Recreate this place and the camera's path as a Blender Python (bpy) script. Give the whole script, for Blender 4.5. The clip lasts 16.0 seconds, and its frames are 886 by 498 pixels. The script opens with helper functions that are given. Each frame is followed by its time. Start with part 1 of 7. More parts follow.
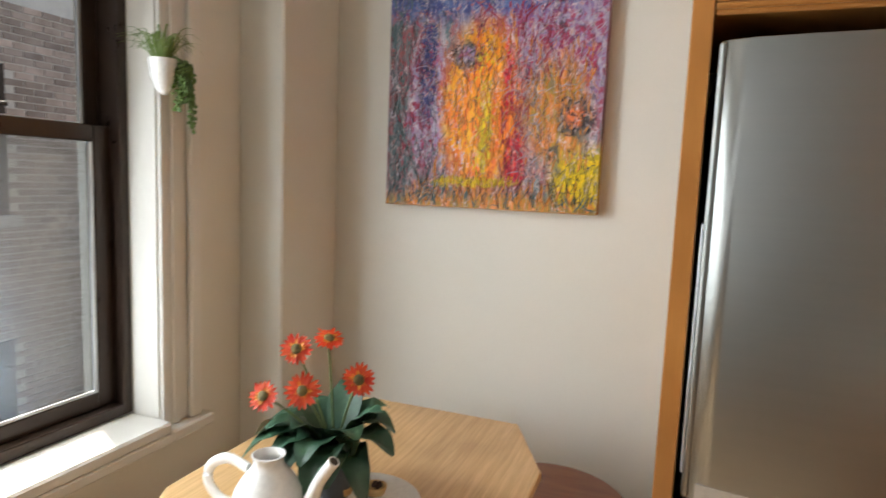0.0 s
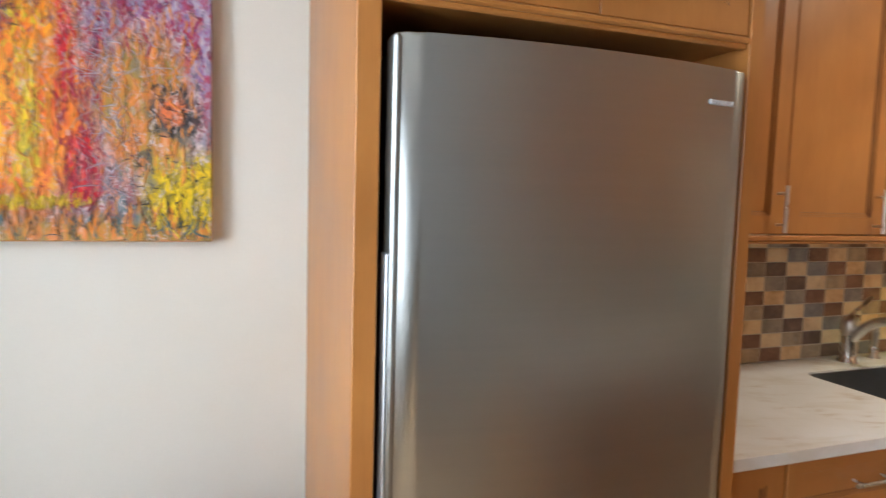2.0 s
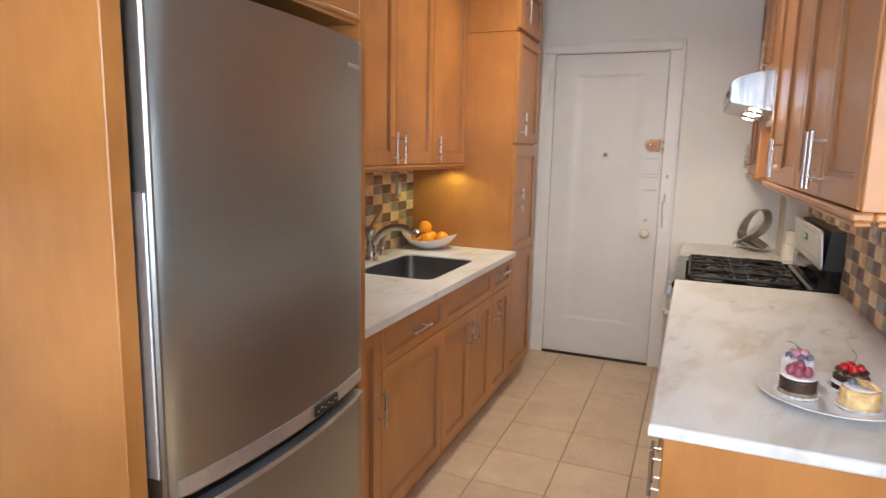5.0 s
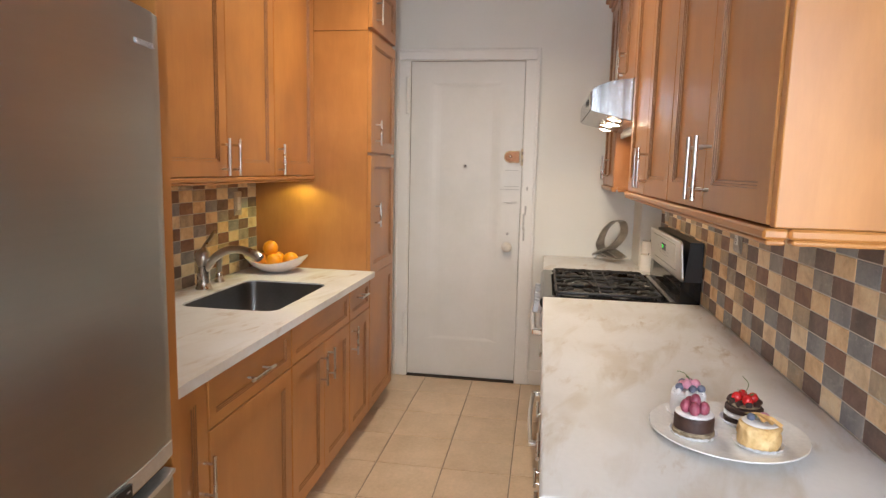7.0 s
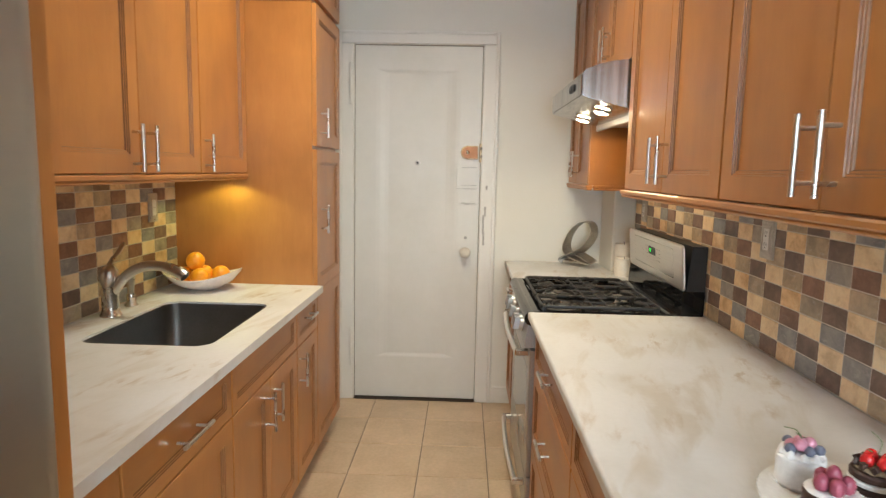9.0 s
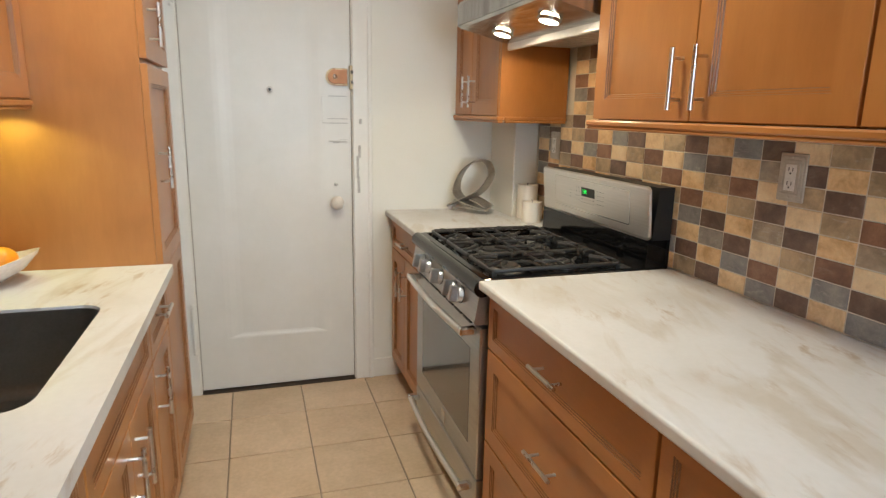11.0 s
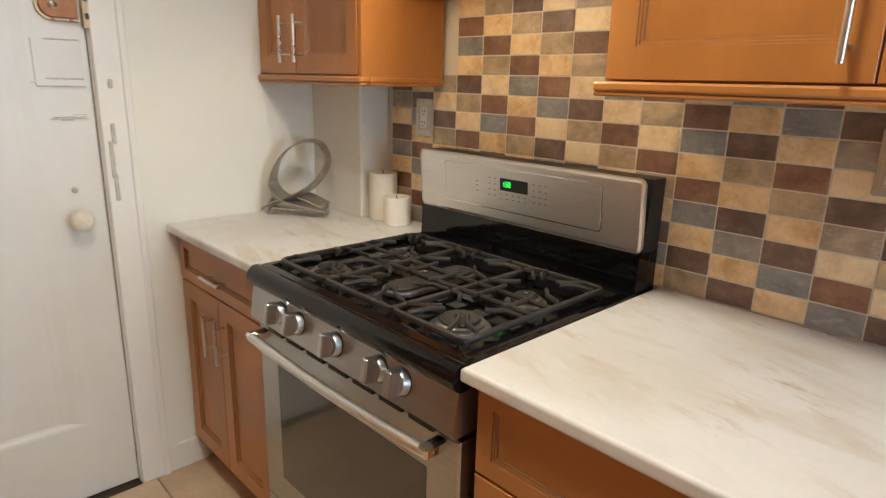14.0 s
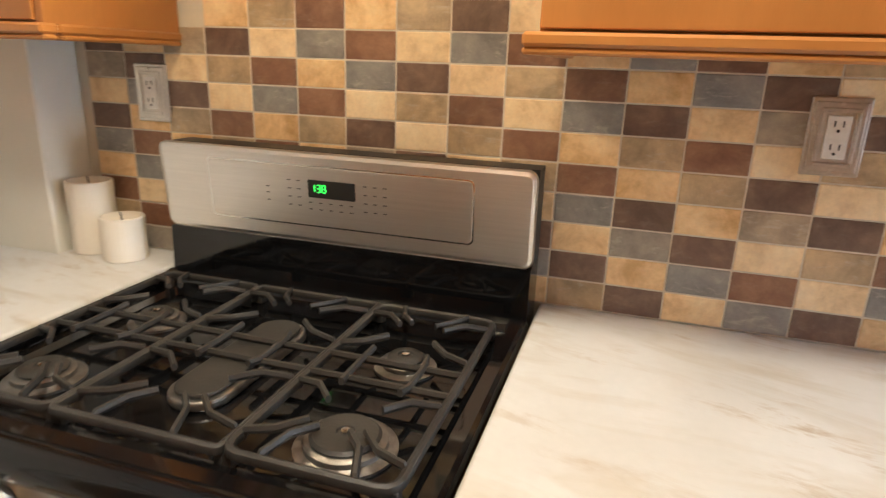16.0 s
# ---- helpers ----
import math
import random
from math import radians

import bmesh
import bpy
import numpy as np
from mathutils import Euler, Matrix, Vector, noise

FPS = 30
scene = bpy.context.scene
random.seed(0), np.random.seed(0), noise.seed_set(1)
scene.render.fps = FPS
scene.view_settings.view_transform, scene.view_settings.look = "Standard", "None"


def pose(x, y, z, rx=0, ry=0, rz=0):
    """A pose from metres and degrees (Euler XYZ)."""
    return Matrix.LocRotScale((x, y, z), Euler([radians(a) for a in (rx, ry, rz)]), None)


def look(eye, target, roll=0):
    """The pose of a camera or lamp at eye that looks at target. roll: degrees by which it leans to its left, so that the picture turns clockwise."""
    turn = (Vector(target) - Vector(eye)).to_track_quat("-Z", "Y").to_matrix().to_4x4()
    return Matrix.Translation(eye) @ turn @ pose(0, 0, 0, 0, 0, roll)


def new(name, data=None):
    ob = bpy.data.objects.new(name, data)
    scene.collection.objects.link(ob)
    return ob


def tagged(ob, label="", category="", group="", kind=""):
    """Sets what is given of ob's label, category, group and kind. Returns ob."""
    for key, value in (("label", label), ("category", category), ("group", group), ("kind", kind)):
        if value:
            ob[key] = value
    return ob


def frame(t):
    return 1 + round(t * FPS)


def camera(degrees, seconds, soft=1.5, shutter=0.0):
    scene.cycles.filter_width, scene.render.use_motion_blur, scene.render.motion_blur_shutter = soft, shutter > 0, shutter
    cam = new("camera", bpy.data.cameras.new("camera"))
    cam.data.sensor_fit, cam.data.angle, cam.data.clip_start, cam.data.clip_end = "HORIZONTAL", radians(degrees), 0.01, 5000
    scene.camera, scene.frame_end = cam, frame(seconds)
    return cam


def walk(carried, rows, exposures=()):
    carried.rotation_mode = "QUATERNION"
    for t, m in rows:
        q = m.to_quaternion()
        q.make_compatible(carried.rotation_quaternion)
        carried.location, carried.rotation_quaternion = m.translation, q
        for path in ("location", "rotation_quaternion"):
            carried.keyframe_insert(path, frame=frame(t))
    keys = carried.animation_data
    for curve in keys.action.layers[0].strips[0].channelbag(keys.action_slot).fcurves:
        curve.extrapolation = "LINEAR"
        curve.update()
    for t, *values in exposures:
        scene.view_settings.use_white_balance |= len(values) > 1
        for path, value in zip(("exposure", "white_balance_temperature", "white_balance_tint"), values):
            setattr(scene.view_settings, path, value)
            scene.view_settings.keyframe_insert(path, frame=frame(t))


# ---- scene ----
cam = camera(71.6, 16.0, 1.3, 0.4)

PATH = [
    (0, (0.369, 0.138, 1.446), (-0.337, 1.995, 1.218), 2.3),
    (0.5, (0.332, 0.194, 1.434), (-0.093, 2.144, 1.306), 2.5),
    (1, (0.265, 0.31, 1.468), (0.174, 2.304, 1.346), 2.0),
    (1.5, (0.221, 0.407, 1.471), (0.499, 2.383, 1.331), 1.9),
    (2, (0.157, 0.511, 1.471), (0.832, 2.387, 1.305), 1.6),
    (2.5, (0.121, 0.562, 1.481), (1.138, 2.272, 1.277), 1.6),
    (3, (-0.019, 0.544, 1.474), (1.269, 2.055, 1.239), 1.9),
    (3.5, (-0.147, 0.571, 1.476), (1.373, 1.846, 1.218), 1.6),
    (4, (-0.234, 0.553, 1.478), (1.431, 1.624, 1.196), 1.3),
    (4.5, (-0.32, 0.585, 1.466), (1.443, 1.48, 1.165), 1.2),
    (5, (-0.374, 0.631, 1.456), (1.457, 1.373, 1.142), 1.3),
    (5.2, (-0.386, 0.63, 1.449), (1.466, 1.316, 1.133), 1.3),
    (7.5, (0.075, 0.767, 1.437), (2.047, 1.01, 1.204), 1.2),
    (8, (0.162, 0.831, 1.428), (2.141, 1.023, 1.214), 1.1),
    (8.2, (0.169, 0.83, 1.437), (2.149, 1.017, 1.222), 1.2),
    (10.3, (0.812, 1.235, 1.378), (2.743, 0.881, 0.996), 1.1),
    (10.5, (0.857, 1.256, 1.378), (2.77, 0.835, 0.976), 1.2),
    (11, (1.012, 1.31, 1.377), (2.876, 0.73, 0.94), 1.1),
    (11.5, (1.161, 1.354, 1.385), (2.967, 0.628, 0.924), 1.1),
    (12, (1.313, 1.369, 1.379), (3.054, 0.508, 0.901), 1.1),
    (12.5, (1.531, 1.351, 1.365), (3.205, 0.37, 0.881), 1.3),
    (13, (1.681, 1.324, 1.36), (3.276, 0.224, 0.863), 1.3),
    (13.5, (1.856, 1.35, 1.356), (3.362, 0.136, 0.849), 1.5),
    (14, (2.0, 1.364, 1.354), (3.397, 0.033, 0.827), 1.5),
    (14.5, (2.167, 1.296, 1.321), (3.425, -0.16, 0.775), 1.8),
    (15, (2.326, 1.196, 1.325), (3.436, -0.36, 0.737), 1.3),
    (15.5, (2.399, 1.116, 1.317), (3.299, -0.568, 0.724), 1.7),
    (16, (2.525, 1.114, 1.324), (3.082, -0.716, 0.739), 2.0),
]
walk(cam, [(t, look(eye, target, roll)) for t, eye, target, roll in PATH], exposures=[
    (0.0, -0.22, 7000, 11), (0.5, -0.18, 7050, 11), (1.0, -0.15, 6750, 11), (1.5, 0.0, 6350, 8), (2.0, 0.08, 6300, 11), (3.0, 0.16, 6250, 13), (5.0, 0.08, 6200, 15), (7.5, 0.18, 6450, 12), (8.2, 0.24, 6450, 7),
    (10.5, 0.26, 6050, 5), (13.0, 0.28, 6080, 7), (14.5, 0.36, 6080, 8), (16.0, 0.62, 6250, 10)])

# ---- light ----
world = bpy.data.worlds.new("world")
scene.world = world
world.use_nodes = True
sky = world.node_tree.nodes.new("ShaderNodeTexSky")
sky.sky_type, sky.sun_disc = "NISHITA", False
sky.sun_elevation, sky.sun_rotation = radians(48), radians(-62)
world.node_tree.nodes["Background"].inputs[1].default_value = 0.15
world.node_tree.links.new(sky.outputs[0], world.node_tree.nodes["Background"].inputs[0])


def lamp(name, kind, m, power, colour, size=0.1, size_y=None, spread=None):
    data = bpy.data.lights.new(name, kind)
    data.energy, data.color = power, colour
    if kind == "AREA":
        data.size = size
        if size_y:
            data.shape, data.size_y = "RECTANGLE", size_y
        if spread:
            data.spread = radians(spread)
    elif kind == "SUN":
        data.angle = radians(size)
    else:
        data.shadow_soft_size = size
    ob = new(name, data)
    ob.matrix_basis = m
    return ob


SUN_WAY = Vector((1.0, -0.52, -1.22)).normalized()
lamp("sun", "SUN", look((0, 0, 0), SUN_WAY), 5.0, (1.0, 0.94, 0.86), 0.5)
lamp("window_daylight", "AREA", look((-1.27, 0.72, 1.5), (0.2, 0.36, 1.2)), 40, (0.76, 0.88, 1.0), 0.80, 1.4)
# extra daylight from an unseen opening, added to brighten the pier and north wall
lamp("unseen_window_fill", "AREA", look((-1.24, -0.26, 1.55), (0.30, 0.45, 1.25)), 24, (0.80, 0.90, 1.0), 0.62, 1.3)
lamp("kitchen_ceiling_bulb", "AREA", look((2.55, 1.15, 2.62), (2.55, 1.15, 0)), 17, (1.0, 0.90, 0.70), 0.30, None, 150)
for hx in (2.86, 3.24):
    lamp("hood_bulb", "SPOT", look((hx, 0.40, 1.628), (hx, 0.30, 0.9)), 2.4, (1.0, 0.76, 0.46), 0.03).data.spot_size = radians(160)
lamp("sink_puck", "SPOT", look((2.985, 1.965, 1.368), (3.02, 1.97, 0.9)), 2.5, (0.84, 0.94, 0.24), 0.03).data.spot_size = radians(140)

# ---- materials ----


def nodes_of(name):
    m = bpy.data.materials.new(name)
    m.use_nodes = True
    nt = m.node_tree
    return m, nt, nt.nodes["Principled BSDF"]


def add(nt, kind, **values):
    n = nt.nodes.new(kind)
    for key, value in values.items():
        n.inputs[key].default_value = value
    return n


def coords(nt, stretch, shuffle=True):
    tc, mp = nt.nodes.new("ShaderNodeTexCoord"), nt.nodes.new("ShaderNodeMapping")
    mp.inputs["Scale"].default_value = stretch
    nt.links.new(tc.outputs["Object"], mp.inputs["Vector"])
    if shuffle:
        oi = nt.nodes.new("ShaderNodeObjectInfo")
        mul = nt.nodes.new("ShaderNodeMath")
        mul.operation = "MULTIPLY"
        mul.inputs[1].default_value = 37.0
        nt.links.new(oi.outputs["Random"], mul.inputs[0])
        nt.links.new(mul.outputs[0], mp.inputs["Location"])
    return mp.outputs["Vector"]


def ramp(nt, fac, stops):
    r = nt.nodes.new("ShaderNodeValToRGB")
    while len(r.color_ramp.elements) < len(stops):
        r.color_ramp.elements.new(0.5)
    for e, (p, c) in zip(r.color_ramp.elements, stops):
        e.position, e.color = p, (*c[:3], 1)
    nt.links.new(fac, r.inputs[0])
    return r.outputs[0]


def mixc(nt, fac, a, b, how="MIX"):
    m = nt.nodes.new("ShaderNodeMix")
    m.data_type, m.blend_type = "RGBA", how
    for sock, v in ((m.inputs[0], fac), (m.inputs[6], a), (m.inputs[7], b)):
        if hasattr(v, "is_linked"):
            nt.links.new(v, sock)
        elif isinstance(v, (int, float)):
            sock.default_value = v
        else:
            sock.default_value = (*v[:3], 1)
    return m.outputs[2]


def surf(name, c1, c2, scale=6.0, rough=0.5, metal=0.0, bump=0.05, stretch=(1, 1, 1), coat=0.0, fine=90.0, vary=0.0, spread=(0.3, 0.7), rough_vary=0.08, aniso=0.0, grain=(0.90, 1.06)):
    """A surface whose colour wanders between c1 and c2 at a coarse and a fine scale."""
    m, nt, b = nodes_of(name)
    v = coords(nt, stretch)
    n1 = add(nt, "ShaderNodeTexNoise", Scale=scale, Detail=5.0, Roughness=0.6)
    n2 = add(nt, "ShaderNodeTexNoise", Scale=fine, Detail=3.0, Roughness=0.6)
    nt.links.new(v, n1.inputs["Vector"]), nt.links.new(v, n2.inputs["Vector"])
    base = ramp(nt, n1.outputs[0], [(spread[0], c1), (spread[1], c2)])
    dark = ramp(nt, n2.outputs[0], [(0.25, (grain[0],) * 3), (0.75, (grain[1],) * 3)])
    col = mixc(nt, 1.0, base, dark, "MULTIPLY")
    if vary:
        oi = nt.nodes.new("ShaderNodeObjectInfo")
        col = mixc(nt, 1.0, col, ramp(nt, oi.outputs["Random"], [(0, (1 - vary,) * 3), (1, (1 + vary,) * 3)]), "MULTIPLY")
    nt.links.new(col, b.inputs["Base Color"])
    rr = nt.nodes.new("ShaderNodeMapRange")
    rr.inputs["To Min"].default_value, rr.inputs["To Max"].default_value = rough - rough_vary, rough + rough_vary
    nt.links.new(n1.outputs[0], rr.inputs["Value"]), nt.links.new(rr.outputs[0], b.inputs["Roughness"])
    b.inputs["Metallic"].default_value, b.inputs["Coat Weight"].default_value = metal, coat
    b.inputs["Coat Roughness"].default_value = 0.22
    b.inputs["Anisotropic"].default_value = aniso
    if bump:
        bp = add(nt, "ShaderNodeBump", Strength=bump, Distance=0.004)
        nt.links.new(n2.outputs[0], bp.inputs["Height"]), nt.links.new(bp.outputs[0], b.inputs["Normal"])
    return m


def glow(name, colour, strength):
    m, nt, b = nodes_of(name)
    b.inputs["Base Color"].default_value = (*colour, 1)
    b.inputs["Emission Color"].default_value = (*colour, 1)
    b.inputs["Emission Strength"].default_value = strength
    return m


def marble(name):
    """Pale marble: soft cloudy patches, with sparse brownish smears that run roughly one way."""
    m, nt, b = nodes_of(name)
    w = coords(nt, (1, 1, 1), False)
    turn, long = nt.nodes.new("ShaderNodeMapping"), nt.nodes.new("ShaderNodeMapping")
    turn.inputs["Rotation"].default_value, long.inputs["Scale"].default_value = (0, 0, 0.24), (1.0, 3.4, 1.6)
    nt.links.new(w, turn.inputs["Vector"]), nt.links.new(turn.outputs[0], long.inputs["Vector"])
    cloud = add(nt, "ShaderNodeTexNoise", Scale=3.2, Detail=3.0, Roughness=0.5, Distortion=0.5)
    smear = add(nt, "ShaderNodeTexNoise", Scale=2.7, Detail=5.0, Roughness=0.55, Distortion=0.7)
    where = add(nt, "ShaderNodeTexNoise", Scale=4.5, Detail=2.0, Roughness=0.5)
    fleck = add(nt, "ShaderNodeTexNoise", Scale=7.0, Detail=6.0, Roughness=0.7, Distortion=0.3)
    fine = add(nt, "ShaderNodeTexNoise", Scale=70.0, Detail=3.0)
    for n, way in ((cloud, w), (smear, long.outputs[0]), (where, turn.outputs[0]), (fleck, long.outputs[0]), (fine, w)):
        nt.links.new(way, n.inputs["Vector"])
    base = ramp(nt, cloud.outputs[0], [(0.32, (0.62, 0.60, 0.57)), (0.5, (0.685, 0.675, 0.66)), (0.70, (0.71, 0.705, 0.70))])
    grey = ramp(nt, smear.outputs[0], [(0.33, (0.8,) * 3), (0.47, (0, 0, 0))])
    col = mixc(nt, grey, base, (0.55, 0.50, 0.43))
    some = mixc(nt, 1.0, ramp(nt, fleck.outputs[0], [(0.51, (0, 0, 0)), (0.64, (0.85,) * 3)]), ramp(nt, where.outputs[0], [(0.48, (0, 0, 0)), (0.66, (1, 1, 1))]), "MULTIPLY")
    col = mixc(nt, some, col, (0.45, 0.35, 0.25))
    col = mixc(nt, 1.0, col, ramp(nt, fine.outputs[0], [(0.3, (0.975,) * 3), (0.7, (1.01,) * 3)]), "MULTIPLY")
    nt.links.new(col, b.inputs["Base Color"])
    b.inputs["Roughness"].default_value, b.inputs["Coat Weight"].default_value = 0.42, 0.0
    bp = add(nt, "ShaderNodeBump", Strength=0.03, Distance=0.002)
    nt.links.new(fine.outputs[0], bp.inputs["Height"]), nt.links.new(bp.outputs[0], b.inputs["Normal"])
    return m


def mottled_tile(name, one, two, scuff=0.0, rough=0.42):
    """Glazed stone-look tile; each tile leans to one of two mottles, with pale scuffs."""
    m, nt, b = nodes_of(name)
    v = coords(nt, (1, 1, 1))
    oi = nt.nodes.new("ShaderNodeObjectInfo")
    n1 = add(nt, "ShaderNodeTexNoise", Scale=14.0, Detail=7.0, Roughness=0.66, Distortion=0.35)
    n2 = add(nt, "ShaderNodeTexNoise", Scale=110.0, Detail=4.0, Roughness=0.7)
    long = nt.nodes.new("ShaderNodeMapping")
    long.inputs["Scale"].default_value = (1.0, 1.0, 2.6)
    nt.links.new(v, long.inputs["Vector"])
    n3 = add(nt, "ShaderNodeTexNoise", Scale=24.0, Detail=6.0, Roughness=0.7, Distortion=0.6)
    nt.links.new(v, n1.inputs["Vector"]), nt.links.new(v, n2.inputs["Vector"]), nt.links.new(long.outputs[0], n3.inputs["Vector"])
    a = ramp(nt, n1.outputs[0], [(0.32, one[0]), (0.50, one[1]), (0.70, one[2])])
    c = ramp(nt, n1.outputs[0], [(0.32, two[0]), (0.50, two[1]), (0.70, two[2])])
    col = mixc(nt, ramp(nt, oi.outputs["Random"], [(0.35, (0, 0, 0)), (0.75, (1, 1, 1))]), a, c)
    if scuff:
        col = mixc(nt, ramp(nt, n3.outputs[0], [(0.56, (0, 0, 0)), (0.76, (scuff,) * 3)]), col, (0.55, 0.52, 0.47))
    col = mixc(nt, 1.0, col, ramp(nt, n2.outputs[0], [(0.25, (1.02,) * 3), (0.75, (1.20,) * 3)]), "MULTIPLY")
    nt.links.new(col, b.inputs["Base Color"])
    rr = nt.nodes.new("ShaderNodeMapRange")
    rr.inputs["To Min"].default_value, rr.inputs["To Max"].default_value = rough - 0.12, rough + 0.12
    nt.links.new(n3.outputs[0], rr.inputs["Value"]), nt.links.new(rr.outputs[0], b.inputs["Roughness"])
    bp = add(nt, "ShaderNodeBump", Strength=0.16, Distance=0.003)
    nt.links.new(n1.outputs[0], bp.inputs["Height"]), nt.links.new(bp.outputs[0], b.inputs["Normal"])
    return m


def wood(name, c1, c2, rough, grain=(14, 14, 0.9), coat=0.25):
    """Stained wood with long grain along z of the stretch and a blotchy stain."""
    m, nt, b = nodes_of(name)
    v = coords(nt, grain)
    w = coords(nt, (1, 1, 1))
    n1 = add(nt, "ShaderNodeTexNoise", Scale=3.0, Detail=6.0, Roughness=0.65, Distortion=0.4)
    n2 = add(nt, "ShaderNodeTexNoise", Scale=3.2, Detail=3.0, Roughness=0.5)
    n3 = add(nt, "ShaderNodeTexNoise", Scale=22.0, Detail=4.0, Roughness=0.7)
    nt.links.new(v, n1.inputs["Vector"]), nt.links.new(w, n2.inputs["Vector"]), nt.links.new(v, n3.inputs["Vector"])
    base = ramp(nt, n1.outputs[0], [(0.28, c1), (0.72, c2)])
    col = mixc(nt, 1.0, base, ramp(nt, n2.outputs[0], [(0.32, (0.82, 0.79, 0.76)), (0.68, (1.12, 1.12, 1.12))]), "MULTIPLY")
    col = mixc(nt, 1.0, col, ramp(nt, n3.outputs[0], [(0.3, (0.965,) * 3), (0.7, (1.02,) * 3)]), "MULTIPLY")
    nt.links.new(col, b.inputs["Base Color"])
    rr = nt.nodes.new("ShaderNodeMapRange")
    rr.inputs["To Min"].default_value, rr.inputs["To Max"].default_value = rough - 0.06, rough + 0.1
    nt.links.new(n2.outputs[0], rr.inputs["Value"]), nt.links.new(rr.outputs[0], b.inputs["Roughness"])
    b.inputs["Coat Weight"].default_value, b.inputs["Coat Roughness"].default_value = coat, 0.25
    bp = add(nt, "ShaderNodeBump", Strength=0.05, Distance=0.002)
    nt.links.new(n3.outputs[0], bp.inputs["Height"]), nt.links.new(bp.outputs[0], b.inputs["Normal"])
    return m


def glass(name, rough=0.0, tint=(1, 1, 1)):
    m, nt, b = nodes_of(name)
    b.inputs["Base Color"].default_value = (*tint, 1)
    b.inputs["Transmission Weight"].default_value, b.inputs["Roughness"].default_value, b.inputs["IOR"].default_value = 1.0, rough, 1.02
    return m


MAPLE = wood("maple_stain", (0.414, 0.163, 0.037), (0.474, 0.199, 0.049), 0.34, (4.5, 4.5, 0.9))
MAPLE_FLAT = wood("maple_stain_along", (0.414, 0.163, 0.037), (0.474, 0.199, 0.049), 0.34, (0.9, 4.5, 4.5))
GLAZE = surf("dark_groove_glaze", (0.19, 0.075, 0.020), (0.27, 0.115, 0.034), 8.0, 0.45)
SCUFF_AND_SHADE = surf("grey_brown_scuff_and_shade", (0.36, 0.335, 0.295), (0.60, 0.565, 0.50), 60.0, 0.7, bump=0.2)
BRASS_PALE = surf("pale_worn_brass", (0.36, 0.25, 0.13), (0.47, 0.34, 0.20), 30.0, 0.35, 0.6, 0.1)
# dark colour standing in for the shade inside gaps and small openings
GAPSHADE = surf("gap_shade", (0.03, 0.018, 0.01), (0.05, 0.03, 0.018), rough=0.7)
BAMBOO = wood("bamboo_top", (0.50, 0.29, 0.12), (0.72, 0.47, 0.23), 0.38, (26, 1.3, 26), 0.15)
UNSEENFLOOR = wood("unseen_floor_brown", (0.24, 0.145, 0.075), (0.36, 0.225, 0.125), 0.40, (2, 14, 14))
CHAIRWOOD = wood("reddish_wood", (0.20, 0.065, 0.028), (0.32, 0.12, 0.05), 0.35, (2, 14, 14))
# for walls out of view, toned down so the refrigerator reflects less light
UNSEEN_TAUPE = surf("unseen_wall_taupe", (0.32, 0.30, 0.27), (0.36, 0.34, 0.31), 1.6, 0.6, bump=0.03, fine=160)
PAINT = surf("wall_paint", (0.73, 0.70, 0.61), (0.77, 0.74, 0.66), 1.6, 0.55, bump=0.03, fine=160, rough_vary=0.05, grain=(0.985, 1.01))
TRIM = surf("trim_paint", (0.74, 0.71, 0.64), (0.79, 0.76, 0.70), 3.0, 0.40, bump=0.03, fine=60, grain=(0.985, 1.01))
DOORPAINT = surf("door_paint", (0.66, 0.63, 0.56), (0.72, 0.69, 0.63), 3.0, 0.36, bump=0.05, fine=26, grain=(0.985, 1.01))
CEIL = surf("ceiling_paint", (0.80, 0.79, 0.76), (0.84, 0.83, 0.80), 2.0, 0.7)
STEEL = surf("brushed_steel", (0.390, 0.397, 0.376), (0.405, 0.412, 0.390), 2.0, 0.36, 1.0, 0.0, (0.8, 0.8, 30), fine=60, aniso=0.5, grain=(0.992, 1.005), rough_vary=0.008)
STEEL_H = surf("brushed_steel_level", (0.78, 0.75, 0.71), (0.85, 0.82, 0.78), 3.0, 0.40, 1.0, 0.0, (1.2, 40, 60), fine=30, grain=(0.95, 1.03), rough_vary=0.03)
STEEL_DARK = surf("darker_brushed_steel", (0.44, 0.43, 0.41), (0.52, 0.505, 0.48), 3.0, 0.30, 1.0, 0.0, (1.2, 40, 60), fine=30, grain=(0.95, 1.03), rough_vary=0.03)
# polished steel; dark and bright streaks in its base colour stand in for reflections
HOODSTEEL = surf("hood_steel_painted_streaks", (0.24, 0.24, 0.237), (0.58, 0.575, 0.56), 5.0, 0.20, 1.0, 0.0, (2.0, 9.0, 0.15), fine=30, grain=(0.93, 1.04), rough_vary=0.06)
CHROME = surf("bright_metal", (0.72, 0.71, 0.69), (0.80, 0.79, 0.77), 5.0, 0.16, 1.0, 0.0, fine=200)
NICKEL = surf("brushed_nickel", (0.60, 0.57, 0.52), (0.70, 0.67, 0.62), 8.0, 0.28, 1.0, 0.02, fine=200)
PEWTER = surf("pewter_plate", (0.52, 0.48, 0.43), (0.66, 0.62, 0.56), 20.0, 0.38, 1.0, 0.05, fine=200)
BRASSY = surf("worn_brass", (0.22, 0.085, 0.034), (0.34, 0.145, 0.062), 20.0, 0.38, 0.7, 0.1, fine=120)
SINKSTEEL = surf("satin_sink_steel", (0.20, 0.19, 0.18), (0.27, 0.26, 0.25), 4.0, 0.36, 1.0, 0.03, fine=160)
